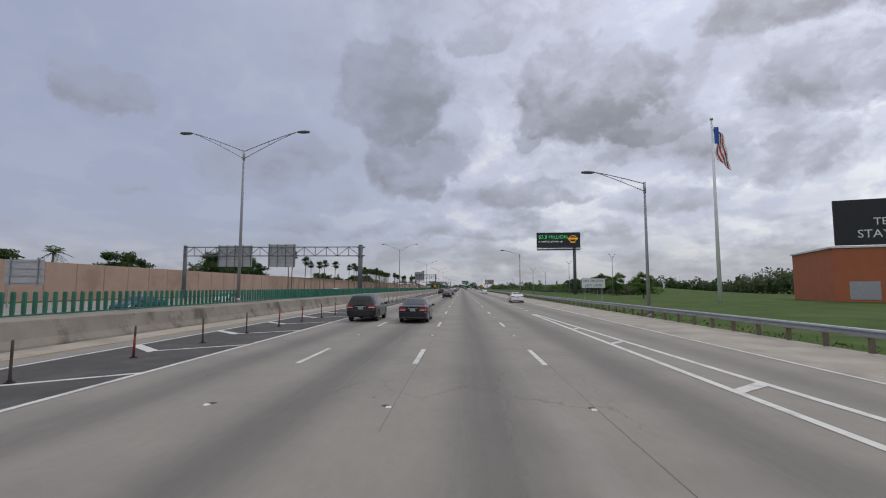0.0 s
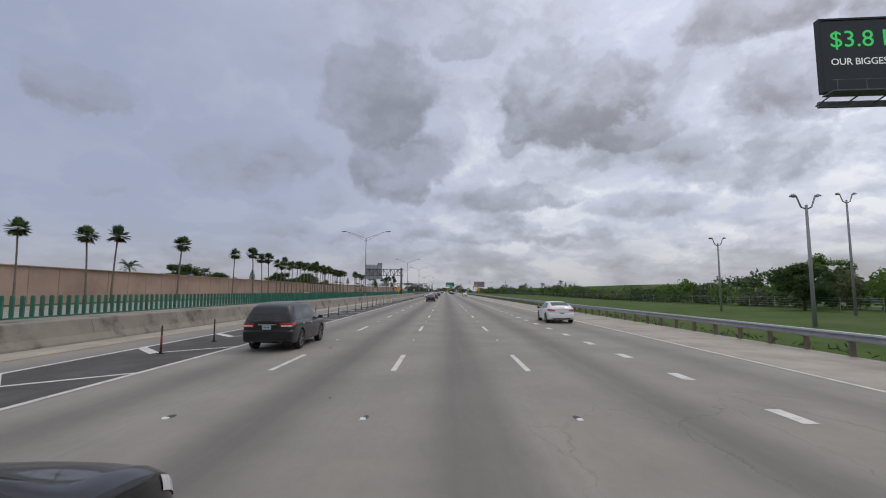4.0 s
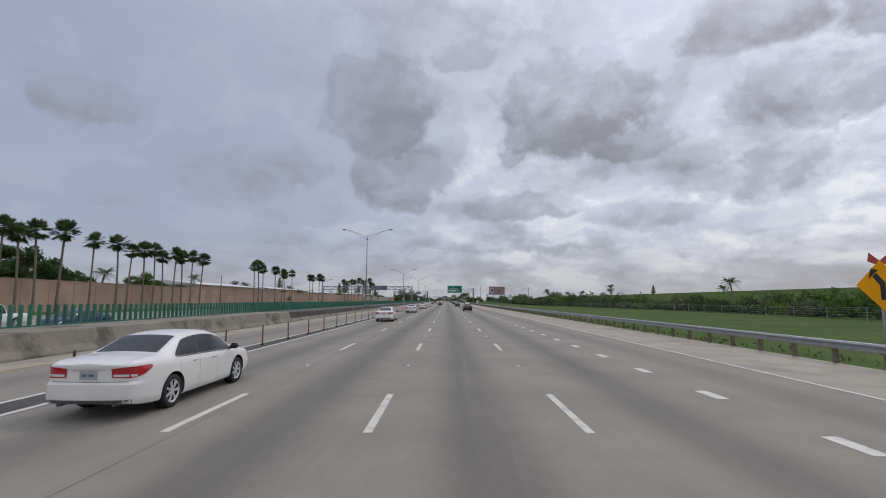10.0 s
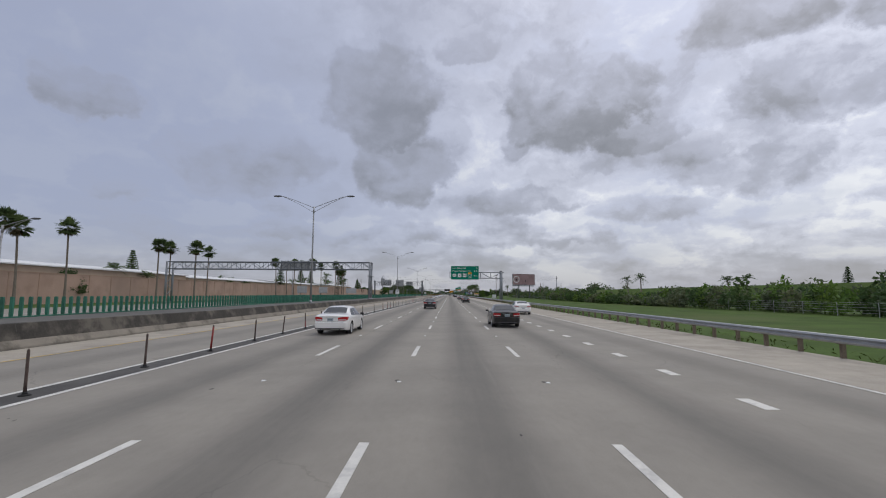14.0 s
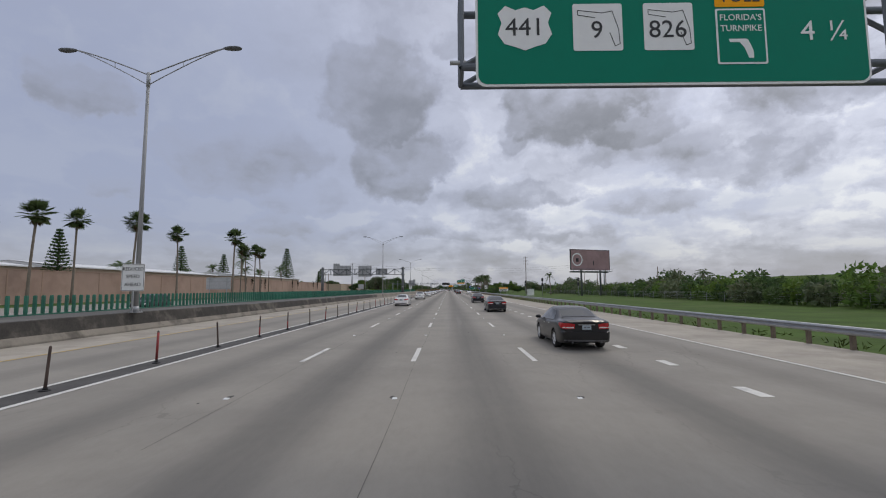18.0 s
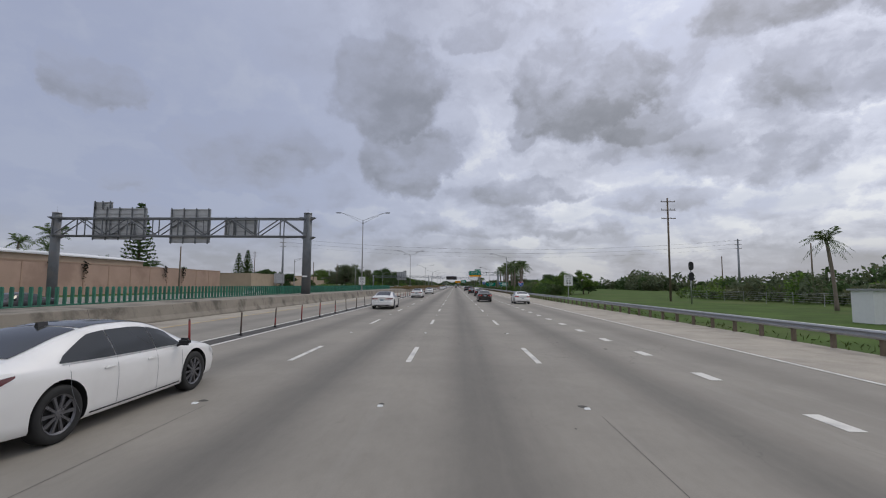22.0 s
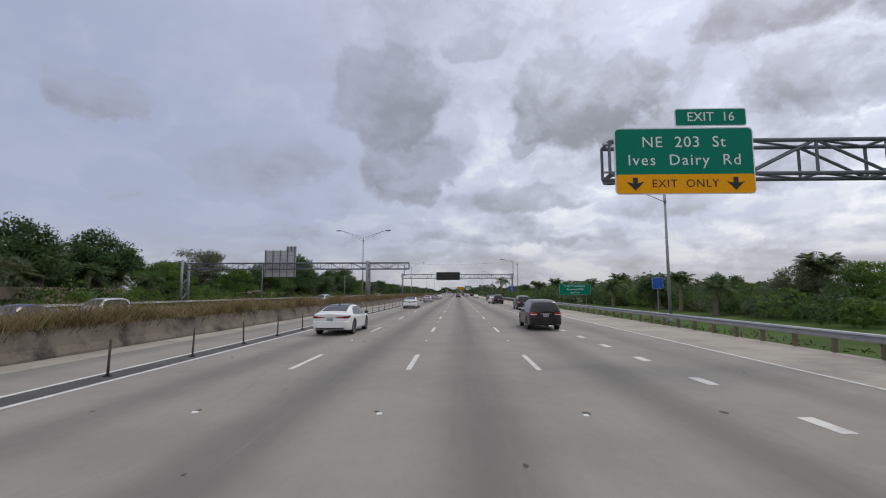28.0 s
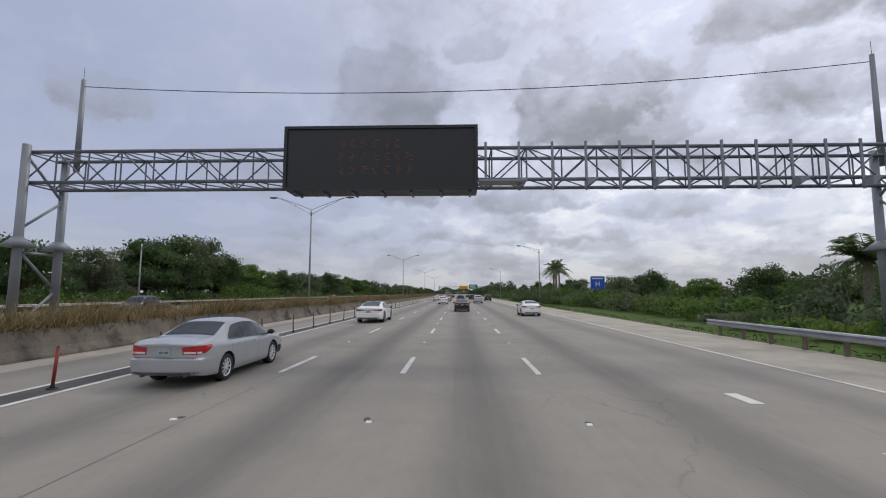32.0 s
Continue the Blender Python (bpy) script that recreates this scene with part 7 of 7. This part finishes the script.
def wheel_meshes(r, alloy, spokes=7):
    bm = bmesh.new()
    n = 26
    prof = ((-0.10, r * 0.68), (-0.112, r * 0.80), (-0.112, r * 0.94), (-0.085, r), (0.085, r), (0.112, r * 0.94), (0.112, r * 0.80), (0.10, r * 0.68))
    rings = [[bm.verts.new((x, q * math.cos(2 * math.pi * i / n), q * math.sin(2 * math.pi * i / n))) for i in range(n)] for x, q in prof]
    for a, b in zip(rings, rings[1:]):
        for i in range(n):
            bm.faces.new((a[i], a[(i + 1) % n], b[(i + 1) % n], b[i])).smooth = True
    tyre = to_mesh("tyre", bm, M_RUBBER)
    bm = bmesh.new()
    tube(bm, (0.05, 0, 0), (0.102, 0, 0), r * 0.17, r * 0.13, 12)
    for k in range(spokes):
        a = 2 * math.pi * k / spokes
        d = Vector((0, math.cos(a), math.sin(a)))
        w = Vector((0, -math.sin(a), math.cos(a)))
        rows = []
        for q, e, x in ((0.10, 0.10, 0.098), (0.35, 0.085, 0.096), (0.66, 0.13, 0.090)):
            e *= min(1.0, 5.6 / spokes)
            rows.append([Vector((x - 0.02, 0, 0)) + d * q * r - w * e * r * 1.15, Vector((x, 0, 0)) + d * q * r - w * e * r * 0.8, Vector((x, 0, 0)) + d * q * r + w * e * r * 0.8, Vector((x - 0.02, 0, 0)) + d * q * r + w * e * r * 1.15])
        extrude_profile(bm, rows)
    for i in range(n):
        a, b = 2 * math.pi * i / n, 2 * math.pi * (i + 1) / n
        bm.faces.new([bm.verts.new((x, q * math.cos(t), q * math.sin(t))) for x, q, t in ((0.104, r * 0.69, a), (0.104, r * 0.69, b), (0.085, r * 0.62, b), (0.085, r * 0.62, a))])
    rim = to_mesh("rim", bm, alloy)
    bm = bmesh.new()
    tube(bm, (-0.045, 0, 0), (0.045, 0, 0), r * 0.68, n=18)
    hub = to_mesh("brake_disc", bm, M_RUBBER)
    return tyre, rim, hub


def build_car(kind, paint, label, alloy=None, glass_roof=False, lamp=None, dented=False, spokes=7):
    """One car with its parts, nose along +y, standing on z = 0."""
    lamp = lamp or M_TAIL
    st, r, yf, yr, panes, rear, front, zp, lamp_shape = KINDS[kind]
    ob = thing("car" if kind != "pickup" else "pickup_truck", (0, 0, -500), label, "car" if kind != "pickup" else "truck")
    tail, nose = st[0][0], st[-1][0]
    zb = {"suv": 0.74, "pickup": 0.62}.get(kind, 0.665)

    def swell(z):
        """How far the bumper stands out behind the boot lid, with a lip at the lid's top."""
        t = min(max((zb + 0.02 - z) / 0.05, 0.0), 1.0)
        low = min(max((z - 0.22) / 0.14, 0.0), 1.0)
        return 0.075 * t * t * (3 - 2 * t) * (0.35 + 0.65 * low) + (0.03 if kind not in ("suv", "pickup") else 0.0) * min(max((z - 0.86) / 0.1, 0.0), 1.0)

    def shifted(y, z):
        return y - swell(z) * min(max(1 - (y - tail) / 0.45, 0.0), 1.0)

    def side_x(y, z):
        """Half width of the body at a height."""
        pts = section(st, y)
        for (x0, z0), (x1, z1) in zip(pts, pts[1:]):
            if z <= z1 or (x1, z1) == pts[-1]:
                t = 0.0 if z1 == z0 else min(max((z - z0) / (z1 - z0), 0.0), 1.0)
                return x0 + (x1 - x0) * t
        return pts[-1][0]

    def rear_skin(t, z, sign, off=0.008):
        """A point on the rear: t runs from the middle (0) to the corner (1) and on along the side."""
        if t <= 1:
            return Vector((sign * t * side_x(tail, z), tail - 0.05 * (1 - t * t) - swell(z) - off, z))
        y = tail + (t - 1) * 0.42
        return Vector((sign * (side_x(y, z) + off), shifted(y, z) - off * 0.5, z))

    ys = sorted(set([q[0] for q in st] + [tail + (nose - tail) * i / 52 for i in range(53)]))
    ys = [y for i, y in enumerate(ys) if i == 0 or y - ys[i - 1] > 0.012]
    rows = []
    for y in ys:
        half = section(st, y)
        rows.append([(x, shifted(y, z), z) for x, z in half[:-1]] + [(0, shifted(y, half[-1][1]), half[-1][1])] + [(-x, shifted(y, z), z) for x, z in half[-2::-1]])
    bm = bmesh.new()
    made = extrude_profile(bm, rows)
    n = len(made[0])
    for a, b in zip(made, made[1:]):
        bm.faces.new((a[0], a[-1], b[-1], b[0]))
    for ring, d in ((made[0], -1), (made[-1], 1)):
        prev = None
        for i in range(n // 2):
            p, q = ring[i], ring[n - 1 - i]
            row = [p]
            for k in range(1, 6):
                u = 1 - k / 3
                row.append(bm.verts.new((p.co.x * u, p.co.y + d * 0.05 * (1 - u * u), p.co.z)))
            row.append(q)
            if prev:
                for k in range(6):
                    bm.faces.new((prev[k], prev[k + 1], row[k + 1], row[k]))
            else:
                bm.faces.new(row)
            prev = row
        bm.faces.new(prev + [ring[n // 2]])
    bmesh.ops.recalc_face_normals(bm, faces=bm.faces)
    shell = new("body", to_mesh("body", bm, paint))
    cut = bmesh.new()
    for y in (yf, yr):
        for sign in (-1, 1):
            w = station(st, y)[1]
            tube(cut, (sign * (w - 0.27), y, r + 0.015), (sign * (w + 0.2), y, r + 0.015), r + 0.05, n=30)
    cutter = new("cutter", to_mesh("cutter", cut, M_RUBBER))
    mod = shell.modifiers.new("arches", "BOOLEAN")
    mod.operation, mod.object, mod.solver, mod.material_mode = "DIFFERENCE", cutter, "EXACT", "TRANSFER"
    bpy.context.view_layer.update()
    me = bpy.data.meshes.new_from_object(shell.evaluated_get(bpy.context.evaluated_depsgraph_get()))
    bpy.data.objects.remove(shell)
    bpy.data.objects.remove(cutter)
    bm = bmesh.new()
    bm.from_mesh(me)
    for f in bm.faces:
        f.smooth = True
    for e in bm.edges:
        if len(e.link_faces) == 2 and e.calc_face_angle(0.0) > radians(32):
            e.smooth = False
    bm.to_mesh(me)
    bm.free()
    part("body", me, None, ob)

    def side_point(y, s, sign, off=0.006):
        pts = section(st, y)
        a, m, b = pts[12], pts[13], pts[14]
        p, q, t = (a, m, s * 2) if s < 0.5 else (m, b, s * 2 - 1)
        return Vector((sign * (p[0] + (q[0] - p[0]) * t + off), y, p[1] + (q[1] - p[1]) * t + off * 0.5))

    first, last = panes[0], panes[3]
    bow = {"fastback": 0.62, "sedan": 0.45, "coupe": 0.6}.get(kind, 0.25)
    for sign in (-1, 1):
        for a, b in ((panes[0], panes[1] - 0.007), (panes[1] + 0.007, panes[2] - 0.007), (panes[2] + 0.007, panes[3])):
            if b - a < 0.12:
                continue
            bm = bmesh.new()
            m = 9
            rows2 = []
            for i in range(m + 1):
                y = a + (b - a) * i / m
                g = max(0.02, station(st, y)[5] - station(st, y)[3])
                hi = min(0.97, 1 - 0.035 / g)
                rear_cut = min(1.0, max(0.0, (y - first) / bow)) ** 0.48 if kind != "pickup" else 1.0
                front_cut = min(1.0, max(0.0, (last - y) / 0.25)) ** 0.8
                lo = min(0.4, 0.03 / g)
                top_s = lo + max(0.02, (hi - lo)) * max(0.06, rear_cut) * max(0.1, front_cut)
                rows2.append([side_point(y, lo + (top_s - lo) * k / 4, sign) for k in range(5)])
            extrude_profile(bm, rows2)
            for f in bm.faces:
                f.smooth = True
            part("side_window", bm, M_GLASS_DARK, ob)
        if kind not in ("sedan", "fastback"):
            continue
        # strip along the waist line
        bm = bmesh.new()
        rows2 = []
        for i in range(13):
            y = first + 0.02 + (last - first - 0.04) * i / 12
            g = max(0.02, station(st, y)[5] - station(st, y)[3])
            rows2.append([side_point(y, 0.0, sign, 0.004), side_point(y, min(0.35, 0.018 / g), sign, 0.012)])
        extrude_profile(bm, rows2)
        part("waist_trim", bm, M_ALLOY_DARK if paint.name not in ("paint_pearl_white",) else M_CHROME, ob)
    us = (-0.9, -0.75, -0.5, -0.25, 0.0, 0.25, 0.5, 0.75, 0.9)

    def roof_point(y, u):
        _, w, _, sh, rw, top = station(st, y)
        pts = section(st, y)[14:]
        x = abs(u) * rw
        for (x1, z1), (x0, z0) in zip(pts, pts[1:]):
            if x0 <= x <= x1:
                t = (x - x0) / (x1 - x0)
                return Vector((u * rw, shifted(y, z0 + (z1 - z0) * t), z0 + (z1 - z0) * t))
        return Vector((u * rw, y, pts[0][1]))

    def on_roof(name, a, b, text=""):
        bm = bmesh.new()
        rows2 = []
        for i in range(9):
            y = a + (b - a) * i / 8
            row = []
            for u in us:
                p = roof_point(y, u)
                d = roof_point(min(nose, y + 0.03), u) - roof_point(max(tail, y - 0.03), u)
                nrm = Vector((0, -d.z, d.y)).normalized()
                row.append(p + nrm * 0.009)
            rows2.append(row)
        extrude_profile(bm, rows2)
        for f in bm.faces:
            f.smooth = True
        part(name, bm, M_GLASS_DARK, ob, text)

    on_roof("rear_window", *rear)
    on_roof("windscreen", *front)
    if glass_roof:
        on_roof("roof_panel", rear[1] + 0.06, front[0] - 0.06, "black glass roof panel")
        bm = bmesh.new()
        prism(bm, [(-0.03, 0.0), (0.03, 0.0), (0.012, 0.07), (-0.012, 0.07)], -0.1, 0.06, pose(0, rear[1] + 0.05, station(st, rear[1] + 0.05)[5] + 0.01))
        part("roof_aerial", bm, M_INK, ob)
    for sign in (-1, 1):
        bm = bmesh.new()
        rows2 = []
        for (t0, l0, h0), (t1, l1, h1) in zip(lamp_shape, lamp_shape[1:]):
            for i in range(5):
                q = i / 5
                t, lo, hi = t0 + (t1 - t0) * q, l0 + (l1 - l0) * q, h0 + (h1 - h0) * q
                rows2.append([rear_skin(t, lo + (hi - lo) * k / 4, sign) for k in range(5)])
        t, lo, hi = lamp_shape[-1]
        rows2.append([rear_skin(t, lo + (hi - lo) * k / 4, sign) for k in range(5)])
        extrude_profile(bm, rows2)
        for f in bm.faces:
            f.smooth = True
        tail_lamp = part("tail_lamp", bm, lamp, ob)
        bm = bmesh.new()
        t0, lo, hi = lamp_shape[0]
        zz = lo + (hi - lo) * 0.24
        rows2 = [[rear_skin(t0 + 0.04 + (1.12 - t0) * i / 6, zz - 0.02, sign, 0.011), rear_skin(t0 + 0.04 + (1.12 - t0) * i / 6, zz + 0.02, sign, 0.011)] for i in range(7)]
        extrude_profile(bm, rows2)
        part("clear_lens", bm, M_HEAD if lamp is M_TAIL else M_TAIL, tail_lamp)
        bm = bmesh.new()
        rows2 = []
        for i in range(6):
            y = nose - 0.38 + 0.34 * i / 5
            zt = station(st, y)[3]
            rows2.append([Vector((sign * (side_x(y, zt - d) + 0.007), y + 0.006, zt - d)) for d in (0.13, 0.09, 0.04, 0.015)])
        extrude_profile(bm, rows2)
        part("head_lamp", bm, M_HEAD, ob)
        bm = bmesh.new()
        ym = panes[3] - 0.14
        _, w, _, sh, _, _ = station(st, ym)
        quad_box(bm, (-0.11, -0.06, -0.055), (0.11, 0.06, 0.075), pose(sign * (w + 0.085), ym, sh + 0.065, 0, 0, sign * -8))
        bmesh.ops.bevel(bm, geom=bm.edges[:], offset=0.04, segments=3, affect="EDGES")
        tube(bm, (sign * (w - 0.06), ym, sh + 0.0), (sign * (w + 0.03), ym, sh + 0.04), 0.025, n=6)
        part("door_mirror", bm, M_INK, ob)
        for yh in (panes[1] - 0.17 if panes[1] - panes[0] > 0.5 else panes[1], panes[2] - 0.16):
            bm = bmesh.new()
            zh = station(st, yh)[3] - 0.115
            quad_box(bm, (-0.014, -0.095, -0.014), (0.022, 0.095, 0.014), pose(sign * side_x(yh, zh), yh, zh))
            bmesh.ops.bevel(bm, geom=bm.edges[:], offset=0.008, segments=2, affect="EDGES")
            part("door_handle", bm, M_CHROME if not glass_roof else paint, ob)
        bm = bmesh.new()
        for yd, bend in ((panes[0] + 0.12, 0.20), (panes[1], 0.0), (panes[2], 0.0), (panes[3] - 0.04, 0.0)):
            if bend and kind in ("coupe", "pickup"):
                continue
            s0, sh0 = station(st, yd)[2], station(st, yd)[3]
            rows2 = []
            for k in range(9):
                z = s0 + 0.10 + (sh0 - s0 - 0.105) * k / 8
                y = yd + bend * max(0.0, 1 - k / 5) ** 1.4
                rows2.append([Vector((sign * (side_x(y, z) + 0.002), y - 0.004, z)), Vector((sign * (side_x(y, z) + 0.002), y + 0.004, z))])
            extrude_profile(bm, rows2)
        part("door_seam", bm, M_GANTRY, ob)
        if glass_roof:
            bm = bmesh.new()
            rows2 = []
            for k in range(9):
                y = yr + r + 0.10 + (yf - yr - 2 * r - 0.20) * k / 8
                s0 = station(st, y)[2]
                rows2.append([Vector((sign * (side_x(y, s0 + d) + 0.004), y, s0 + d)) for d in (0.065, 0.085)])
            extrude_profile(bm, rows2)
            part("sill_trim", bm, M_RUBBER, ob)

    def rear_strip(name, z0, z1, t1, mat, off=0.006, parent=None, text=""):
        bm = bmesh.new()
        rows2 = [[rear_skin(abs(u) * t1, z0, -1 if u < 0 else 1, off), rear_skin(abs(u) * t1, (z0 + z1) / 2, -1 if u < 0 else 1, off), rear_skin(abs(u) * t1, z1, -1 if u < 0 else 1, off)] for u in [-1 + k / 10 for k in range(21)]]
        extrude_profile(bm, rows2)
        part(name, bm, mat, parent or ob, text)

    s0 = station(st, tail + 0.1)[2]
    if kind != "pickup":
        rear_strip("boot_gap", zb + 0.012, zb + 0.022, 0.97, M_INK, 0.004)
    rear_strip("rear_valance", s0 + 0.045, s0 + 0.105, 1.0 if glass_roof or kind != "sedan" else 1.15, M_RUBBER if glass_roof or kind in ("suv", "pickup") else M_ALLOY_DARK, 0.005)
    rear_strip("boot_trim", zp + 0.083, zp + 0.103, 0.42, M_CHROME if not glass_roof else M_ALLOY_DARK, 0.008)
    yp = tail - 0.05 - swell(zp)
    bm = bmesh.new()
    quad_box(bm, (-0.155, yp - 0.018, zp - 0.075), (0.155, yp - 0.004, zp + 0.075))
    pl = part("number_plate", bm, M_PLATE, ob)
    bars(pl, [(-0.11, zp - 0.022, -0.02, zp + 0.022), (0.01, zp - 0.022, 0.11, zp + 0.022)], M_GANTRY, yp - 0.023)
    bm = bmesh.new()
    zg = st[-1][2]
    prism(bm, rounded(-0.42, zg + 0.02, 0.42, st[-1][3] - 0.03, 0.05), nose + 0.03, nose + 0.056)
    part("grille", bm, M_INK, ob)
    for sx in (-0.5, 0.5):
        bm = bmesh.new()
        if glass_roof:
            prism(bm, [(sx - 0.15, s0 + 0.02), (sx + 0.15, s0 + 0.02), (sx + 0.10, s0 + 0.11), (sx - 0.10, s0 + 0.11)], tail - 0.10, tail + 0.05)
        else:
            tube(bm, (sx, tail - 0.06, s0 + 0.015), (sx, tail + 0.2, s0 + 0.015), 0.035, n=10)
        part("exhaust", bm, M_ALLOY_DARK, ob)
    if dented:
        bm = bmesh.new()
        rows2 = []
        for i in range(7):
            y = yf + r + 0.06 + (nose - yf - r - 0.08) * i / 6
            rows2.append([Vector((side_x(y, z) + 0.012 + 0.01 * math.sin(i * 2.1 + z * 20), y, z)) for z in (0.27, 0.36, 0.45, 0.53 - 0.02 * i)])
        extrude_profile(bm, rows2)
        part("torn_bumper_corner", bm, M_RUBBER, ob, "torn dark bumper corner")
    tyre, rim, hub = wheel_meshes(r, alloy or M_CHROME, spokes)
    for y in (yf, yr):
        for sign in (-1, 1):
            w = station(st, y)[1]
            wh = part("wheel", hub, None, ob)
            wh.matrix_basis = pose(sign * (w - 0.125), y, r, 0, 0, 0 if sign > 0 else 180)
            part("tyre", tyre, None, wh)
            part("rim", rim, None, wh)
    return ob


def drop_small(car):
    """Leaves out the small fittings of a car that is only seen from afar."""
    for o in [c for c in car.children_recursive if c.name.split(".")[0] in ("waist_trim", "clear_lens", "door_handle", "exhaust", "boot_gap")]:
        bpy.data.objects.remove(o)


def build_traffic():
    black, graphite, white, pearl, silver, red, blue, brown = (car_paint("paint_black", (0.006, 0.006, 0.007)), car_paint("paint_graphite", (0.014, 0.015, 0.020), 0.2), car_paint("paint_white", (0.86, 0.845, 0.82)), car_paint("paint_pearl_white", (0.88, 0.87, 0.85)),
                                                             car_paint("paint_silver", (0.46, 0.48, 0.50), 0.5), car_paint("paint_dark_red", (0.10, 0.008, 0.012), 0.2), car_paint("paint_blue", (0.012, 0.03, 0.13), 0.3), car_paint("paint_brown", (0.022, 0.019, 0.018), 0.2))
    proto = {
        "black_sedan": build_car("sedan", black, "black saloon car driving in a motorway lane"),
        "grey_sedan": build_car("sedan", graphite, "dark grey saloon car driving in a motorway lane"),
        "white_sedan": build_car("sedan", white, "white saloon car beside the lane delineators"),
        "pearl_sedan": build_car("fastback", pearl, "pearl white saloon car with dark alloy wheels", M_ALLOY_DARK, True, M_TAIL_DARK, spokes=10),
        "silver_sedan": build_car("sedan", silver, "silver saloon car with a torn front bumper corner", dented=True, spokes=10),
        "red_sedan": build_car("sedan", red, "dark red saloon car driving in a motorway lane"),
        "brown_sedan": build_car("sedan", brown, "dark grey-brown saloon car in a motorway lane"),
        "black_suv": build_car("suv", black, "black sport utility car driving in a motorway lane", M_ALLOY_DARK),
        "grey_suv": build_car("suv", graphite, "dark grey sport utility car in the exit lane"),
        "silver_suv": build_car("suv", silver, "silver sport utility car on the far carriageway"),
        "white_coupe": build_car("coupe", white, "white hatchback coupe in the exit lane", M_ALLOY_DARK),
        "white_pickup": build_car("pickup", white, "white pickup truck on the far carriageway"),
        "black_pickup": build_car("pickup", black, "dark pickup truck on the far carriageway"),
        "blue_sedan": build_car("sedan", blue, "blue saloon car on the far carriageway"),
    }
    L2, L1, L0, R1, R2 = -6.25, -2.9, 0.55, 4.2, 7.9
    spots = (
        ("black_suv", L2, 17.5), ("grey_sedan", L1, 16.7), ("white_coupe", R2, 53), ("grey_sedan", L1, 79), ("black_sedan", L1, 111), ("black_suv", L2, 128), ("grey_sedan", L1, 202), ("white_sedan", L2 - 0.1, 271.9), ("white_coupe", R2 + 0.1, 296), ("black_sedan", L1, 233.5), ("grey_sedan", L1, 296),
        ("white_sedan", L2 - 0.22, 307.9), ("white_sedan", L2, 378), ("white_sedan", L2, 415.2), ("white_sedan", L2, 449), ("black_sedan", R1, 390), ("black_sedan", R1 - 0.5, 455), ("white_coupe", R2, 474), ("black_sedan", R1, 539), ("grey_sedan", R1 + 0.1, 591.5),
        ("white_sedan", L2, 607), ("white_coupe", R2, 725), ("pearl_sedan", L2, 643.9), ("pearl_sedan", L2 - 0.15, 711.9), ("brown_sedan", R1 - 0.3, 731), ("pearl_sedan", L2, 780), ("brown_sedan", R1, 784), ("black_suv", R1, 835), ("white_coupe", R2, 838),
        ("pearl_sedan", L2, 878), ("black_suv", R1 + 0.9, 881), ("grey_suv", R2 - 0.2, 938.5), ("white_coupe", R2 - 0.6, 944), ("grey_sedan", R2 + 1.2, 978), ("pearl_sedan", L2, 916.0), ("black_sedan", R1 + 0.4, 565.5), ("pearl_sedan", L2, 677.6), ("pearl_sedan", L2 - 0.1, 746.9), ("brown_sedan", R1 + 0.5, 760), ("white_sedan", L2 - 0.1, 345.2), ("silver_sedan", L2 - 0.1, 952.5), ("grey_sedan", R1 + 0.2, 619.4), ("grey_suv", R2 + 0.6, 912), ("silver_sedan", L2 - 0.2, 987.8), ("pearl_sedan", L2, 1010), ("white_coupe", R2 - 0.9, 1020),
        ("black_sedan", L0, 1030), ("grey_suv", L0, 1078), ("white_sedan", L1, 1064), ("black_suv", L1 - 0.2, 1116), ("silver_suv", R1, 1072), ("black_sedan", L1, 1180), ("white_sedan", L0, 1205), ("grey_sedan", R1, 1190), ("white_sedan", L2, 1105), ("silver_sedan", L1, 1092), ("black_suv", R1, 1120), ("grey_suv", R2, 1098), ("black_sedan", L0, 1140), ("white_coupe", R2, 142), ("grey_sedan", L1, 491),
    )
    for key, x, y in spots:
        ob = copy_thing(proto[key], pose(x, y, 0.0, 0, 0, 0.4 * math.sin(y)) @ Matrix.Scale(1.07 if key == "pearl_sedan" else 1.0, 4))
        ob["group"] = "cars on the near carriageway"
        if y > 1060:
            drop_small(ob)
    far = (("red_sedan", -26, 4), ("blue_sedan", -27, 24), ("white_sedan", -30, 44), ("white_pickup", -34, 108), ("white_pickup", -29, 204), ("blue_sedan", -26, 224), ("white_pickup", -34, 330), ("silver_sedan", -30, 290), ("blue_sedan", -27, 330), ("white_pickup", -30, 397), ("grey_sedan", -26, 380), ("grey_suv", -34, 428), ("silver_sedan", -26, 545), ("black_suv", -34, 598), ("silver_sedan", -30, 640),
           ("grey_sedan", -30, 700), ("white_sedan", -34, 745), ("silver_sedan", -30, 754), ("white_sedan", -31, 762), ("red_sedan", -28, 768), ("blue_sedan", -28, 881), ("silver_suv", -29, 889), ("silver_suv", -27, 943), ("silver_suv", -30, 954), ("silver_sedan", -32, 985), ("white_sedan", -29, 990), ("black_pickup", -29, 1016), ("white_sedan", -31, 1085))
    for key, x, y in far:
        ob = copy_thing(proto[key], pose(x, y, -0.02, 0, 0, 180))
        ob["group"] = "cars on the far carriageway"
        drop_small(ob)
        ob["label"] = ob["label"].replace("driving in a motorway lane", "on the far carriageway").replace("beside the lane delineators", "on the far carriageway").replace("in the exit lane", "on the far carriageway")
    for ob in proto.values():
        for o in (*ob.children_recursive, ob):
            bpy.data.objects.remove(o)


build_traffic()
